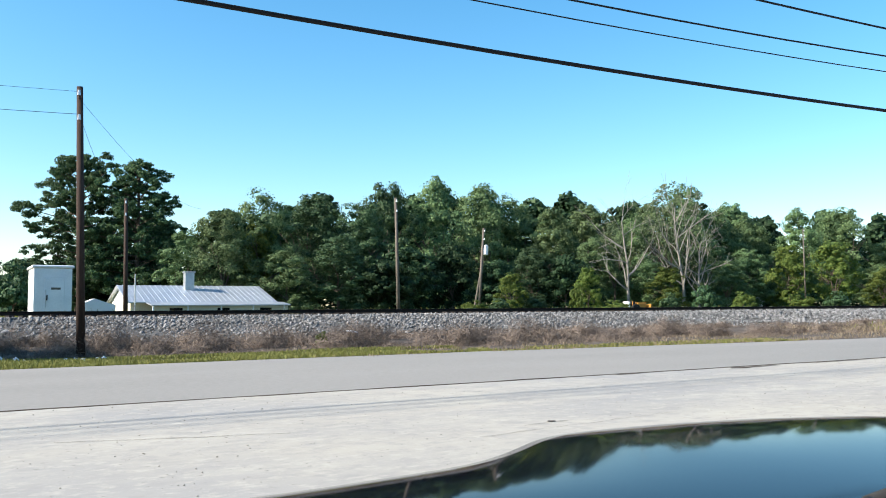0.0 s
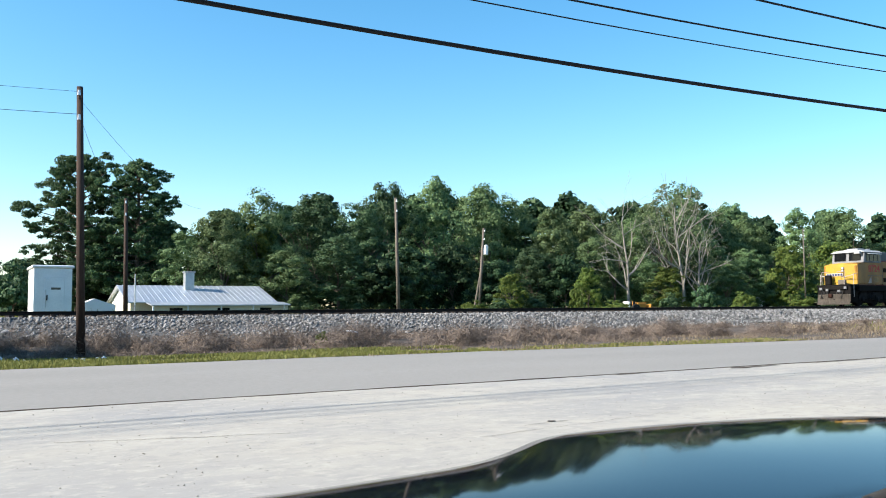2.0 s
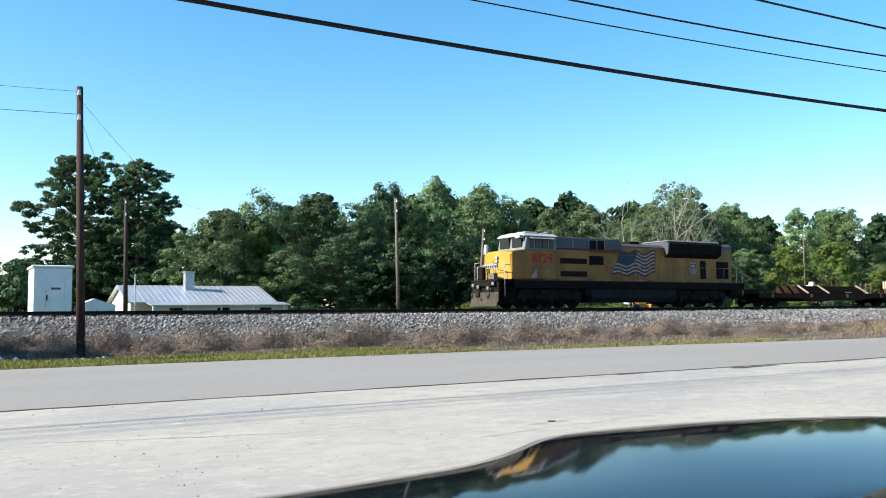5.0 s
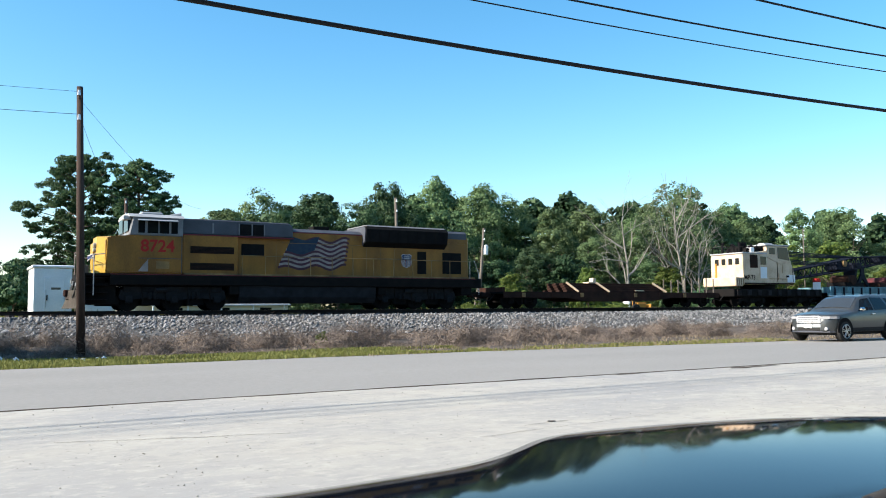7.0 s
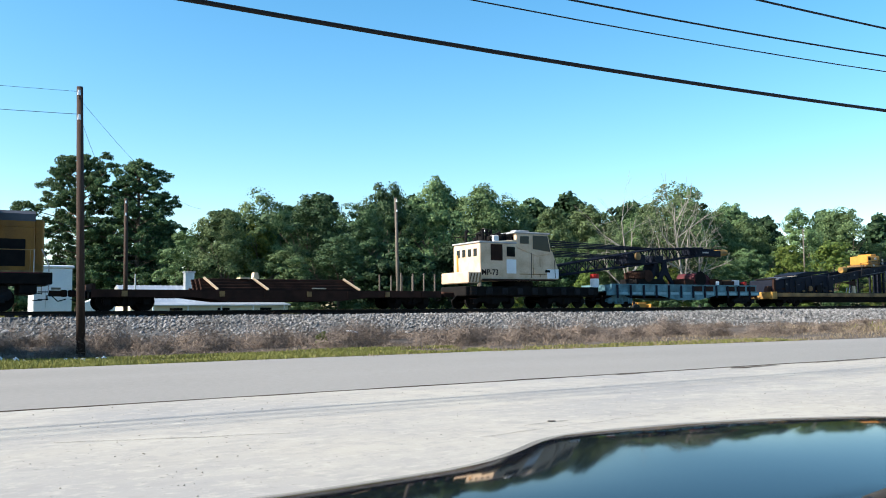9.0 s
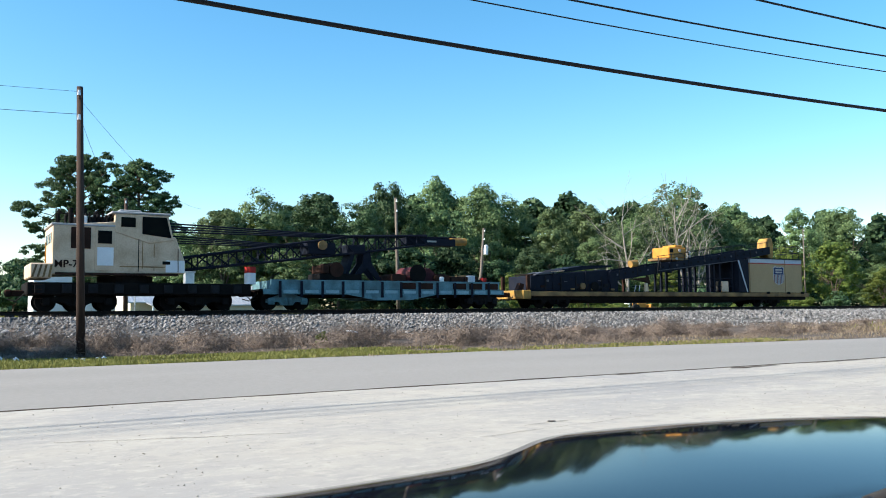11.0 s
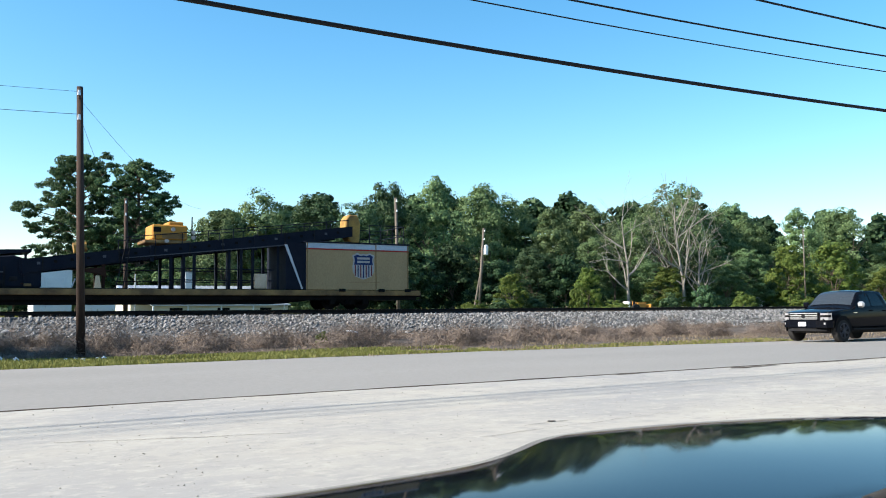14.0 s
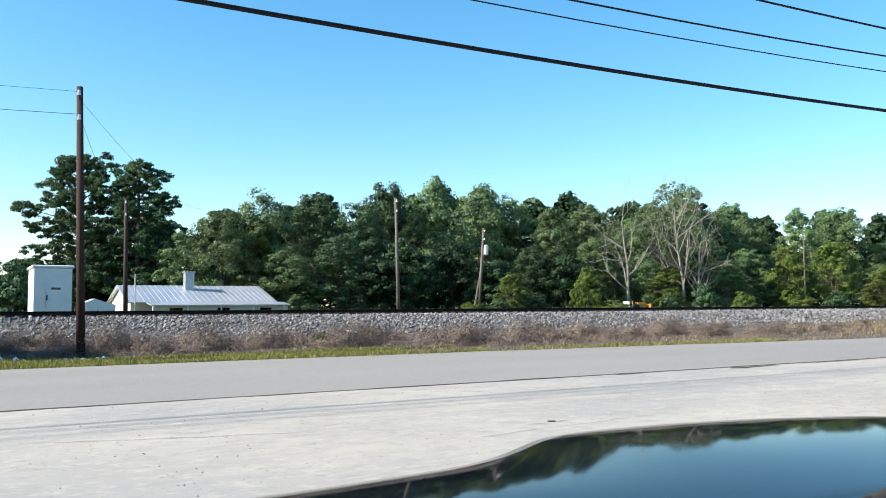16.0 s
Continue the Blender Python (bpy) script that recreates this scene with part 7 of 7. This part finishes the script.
def build_pickup():
    t = thing("pickup_truck", (80, 19.4, 0), "black crew-cab pickup truck on the road", "truck")
    sh = Shell(top=[(-0.80, 0.92), (-0.76, 1.08), (-0.3, 1.18), (0.5, 1.25), (0.68, 1.30), (1.15, 1.76), (1.35, 1.86), (1.6, 1.90), (2.45, 1.89), (2.60, 1.85), (2.84, 1.40), (2.88, 1.33), (4.68, 1.34), (4.72, 1.26)],
               belt=[(-0.80, 0.88), (-0.5, 1.07), (0.6, 1.18), (1.5, 1.23), (2.8, 1.27), (4.72, 1.22)],
               width=[(-0.80, 0.64), (-0.74, 0.80), (-0.62, 0.92), (-0.4, 0.99), (0.5, 1.01), (4.6, 1.0), (4.72, 0.96)],
               upper=[(-0.80, 0.60), (-0.62, 0.82), (-0.4, 0.92), (0.55, 0.95), (1.25, 0.77), (1.7, 0.77), (2.5, 0.80), (2.86, 0.94), (2.90, 0.96), (4.72, 0.95)],
               low=[(-0.80, 0.62), (-0.6, 0.55), (0, 0.55), (1.0, 0.50), (3.2, 0.52), (4.72, 0.62)])
    xs = [-0.80, -0.79, -0.76, -0.7, -0.5, -0.3, 0, 0.3, 0.5, 0.68] + [0.76 + 0.1 * i for i in range(7)] + [1.45, 1.6, 1.9, 2.2, 2.35, 2.45, 2.55, 2.66, 2.76, 2.86, 2.90, 3.1, 3.5, 4.0, 4.4, 4.64, 4.69, 4.72]
    part("body", sh.skin(xs), M_TRUCKPAINT, t, smooth=True)
    for s in (-1, 1):
        part("front_window", sh.pane(s, 0.96, 1.28, 1.72, 1.75, 1.08, 1.86), M_GLASS, t)
        part("rear_window", sh.pane(s, 1.82, 1.80, 2.34, 2.56, 1.08, 1.86), M_GLASS, t)
        part("mirror", box(B(), 0.86, s * 1.0, 1.24, 1.0, s * 1.26, 1.46, 0.06), M_GALV if s < 0 else M_TRUCKPAINT, t, "bright door mirror")
        for x in (1.62, 2.46):
            part("door_handle", box(B(), x, s * 1.005, 1.10, x + 0.2, s * 1.03, 1.14, 0.01), M_BLACK, t)
        hl = part("headlight", plate_z(B(), [(-0.80, s * 0.66), (-0.68, s * 0.885), (-0.56, s * 0.955), (-0.5, s * 0.9), (-0.66, s * 0.66)], 0.80, 1.05), M_LAMP, t, "clear headlight")
        part("headlight_divider", plate_z(B(), [(-0.80, s * 0.66), (-0.67, s * 0.905), (-0.55, s * 0.955), (-0.55, s * 0.80), (-0.7, s * 0.66)], 0.90, 0.98), M_BLACK, hl)
        part("fog_lamp", box(B(), -0.80, s * 0.72, 0.62, -0.70, s * 0.84, 0.72, 0.02), M_LAMP, t)
        part("tail_light", box(B(), 4.58, s * 0.90, 0.98, 4.73, s * 1.003, 1.22, 0.02), M_TAIL, t, "red tail light")
        part("badge", box(B(), 0.62, s * 1.012, 1.04, 0.84, s * 1.022, 1.07), M_CHROME, t)
        part("running_board", box(B(), 0.62, s * 0.9, 0.42, 2.9, s * 1.0, 0.48, 0.02), M_RUBBER, t)
        arch(t, 0, s * 1.005, 0.49, s, 0.46), arch(t, 3.62, s * 1.005, 0.49, s, 0.46)
        for x in (0, 3.62):
            VEHICLES_WHEELS.append((road_wheel(t, x, s * 0.90, 0.41, s, M_GREYP, 6, 0.41), x, s * 0.90, 0.41, "truck"))
    part("windshield", screen(sh, 0.75, 1.30), M_SCREEN, t)
    g = part("grille", box(B(), -0.835, -0.60, 0.80, -0.76, 0.60, 1.08, 0.02), M_BLACK, t, "black slatted grille")
    for i in range(4):
        part("grille_bar", box(B(), -0.85, -0.56, 0.83 + i * 0.065, -0.835, 0.56, 0.855 + i * 0.065), M_CABGREY, g)
    part("emblem", rod(B(), (-0.84, 0, 0.94), (-0.865, 0, 0.94), 0.07, 0.07, 16), M_TRUCKGREY, g, "plain oval emblem")
    part("bumper", plate_z(B(), [(-0.90, -0.55), (-0.90, 0.55), (-0.76, 0.88), (-0.58, 0.99), (-0.45, 0.99), (-0.45, -0.99), (-0.58, -0.99), (-0.76, -0.88)], 0.53, 0.77), M_TRUCKPAINT, t)
    part("skid_plate", plate_z(B(), [(-0.86, -0.5), (-0.86, 0.5), (-0.66, 0.8), (-0.5, 0.8), (-0.5, -0.8), (-0.66, -0.8)], 0.40, 0.50), M_TRUCKGREY, t)
    part("number_plate", box(B(), -0.94, -0.16, 0.58, -0.915, 0.16, 0.73), M_PLATE, t, "blank white number plate")
    part("rear_bumper", box(B(), 4.70, -0.95, 0.55, 4.84, 0.95, 0.72, 0.03), M_RUBBER, t)
    part("underbody", box(B(), -0.4, -0.75, 0.32, 4.5, 0.75, 0.60), M_RUBBER, t)
    part("bed", box(B(), 2.98, -0.86, 1.26, 4.64, 0.86, 1.348), M_RUBBER, t, "dark load bed cover")
    return t


VEHICLES_WHEELS = []
SUV, PICKUP = build_suv(), build_pickup()


# ---- what moves ----
def suv_x(t):
    return 18.1448 - 20.6434 * (t - 7.5)


def pickup_x(t):
    return 18.3072 - 19.2327 * (t - 14.5)


def motions():
    # the train rolls at a steady pace
    for ob, x9 in TRAIN:
        walk(ob, [(float(t), pose(x9 - 11.303 * (t - 9), TRACK_Y, RAIL_Z)) for t in range(17)])
    for w, x, r in SPIN:
        y, z = w.location.y, w.location.z
        walk(w, [(k / 15, pose(x, y, z, 0, -math.degrees(11.303 / r * k / 15), 0)) for k in range(241)])
    # both road vehicles keep their speed and lane
    walk(SUV, [(float(t), pose(suv_x(t), 18.73 + 0.92 + 0.0073 * suv_x(t), 0.02)) for t in range(17)])
    walk(PICKUP, [(float(t), pose(pickup_x(t), 18.49 + 0.90 + 0.0073 * pickup_x(t), 0.02)) for t in range(17)])
    for w, x, y, r, which in VEHICLES_WHEELS:
        a, b = (6.5, 8.7) if which == "suv" else (13.6, 15.8)
        rows = [(0.0, pose(x, y, r))] + [(k / 30, pose(x, y, r, 0, -88.0 * (k - a * 30), 0)) for k in range(int(a * 30), int(b * 30) + 1)]
        walk(w, rows + [(16.0, rows[-1][1])])


motions()
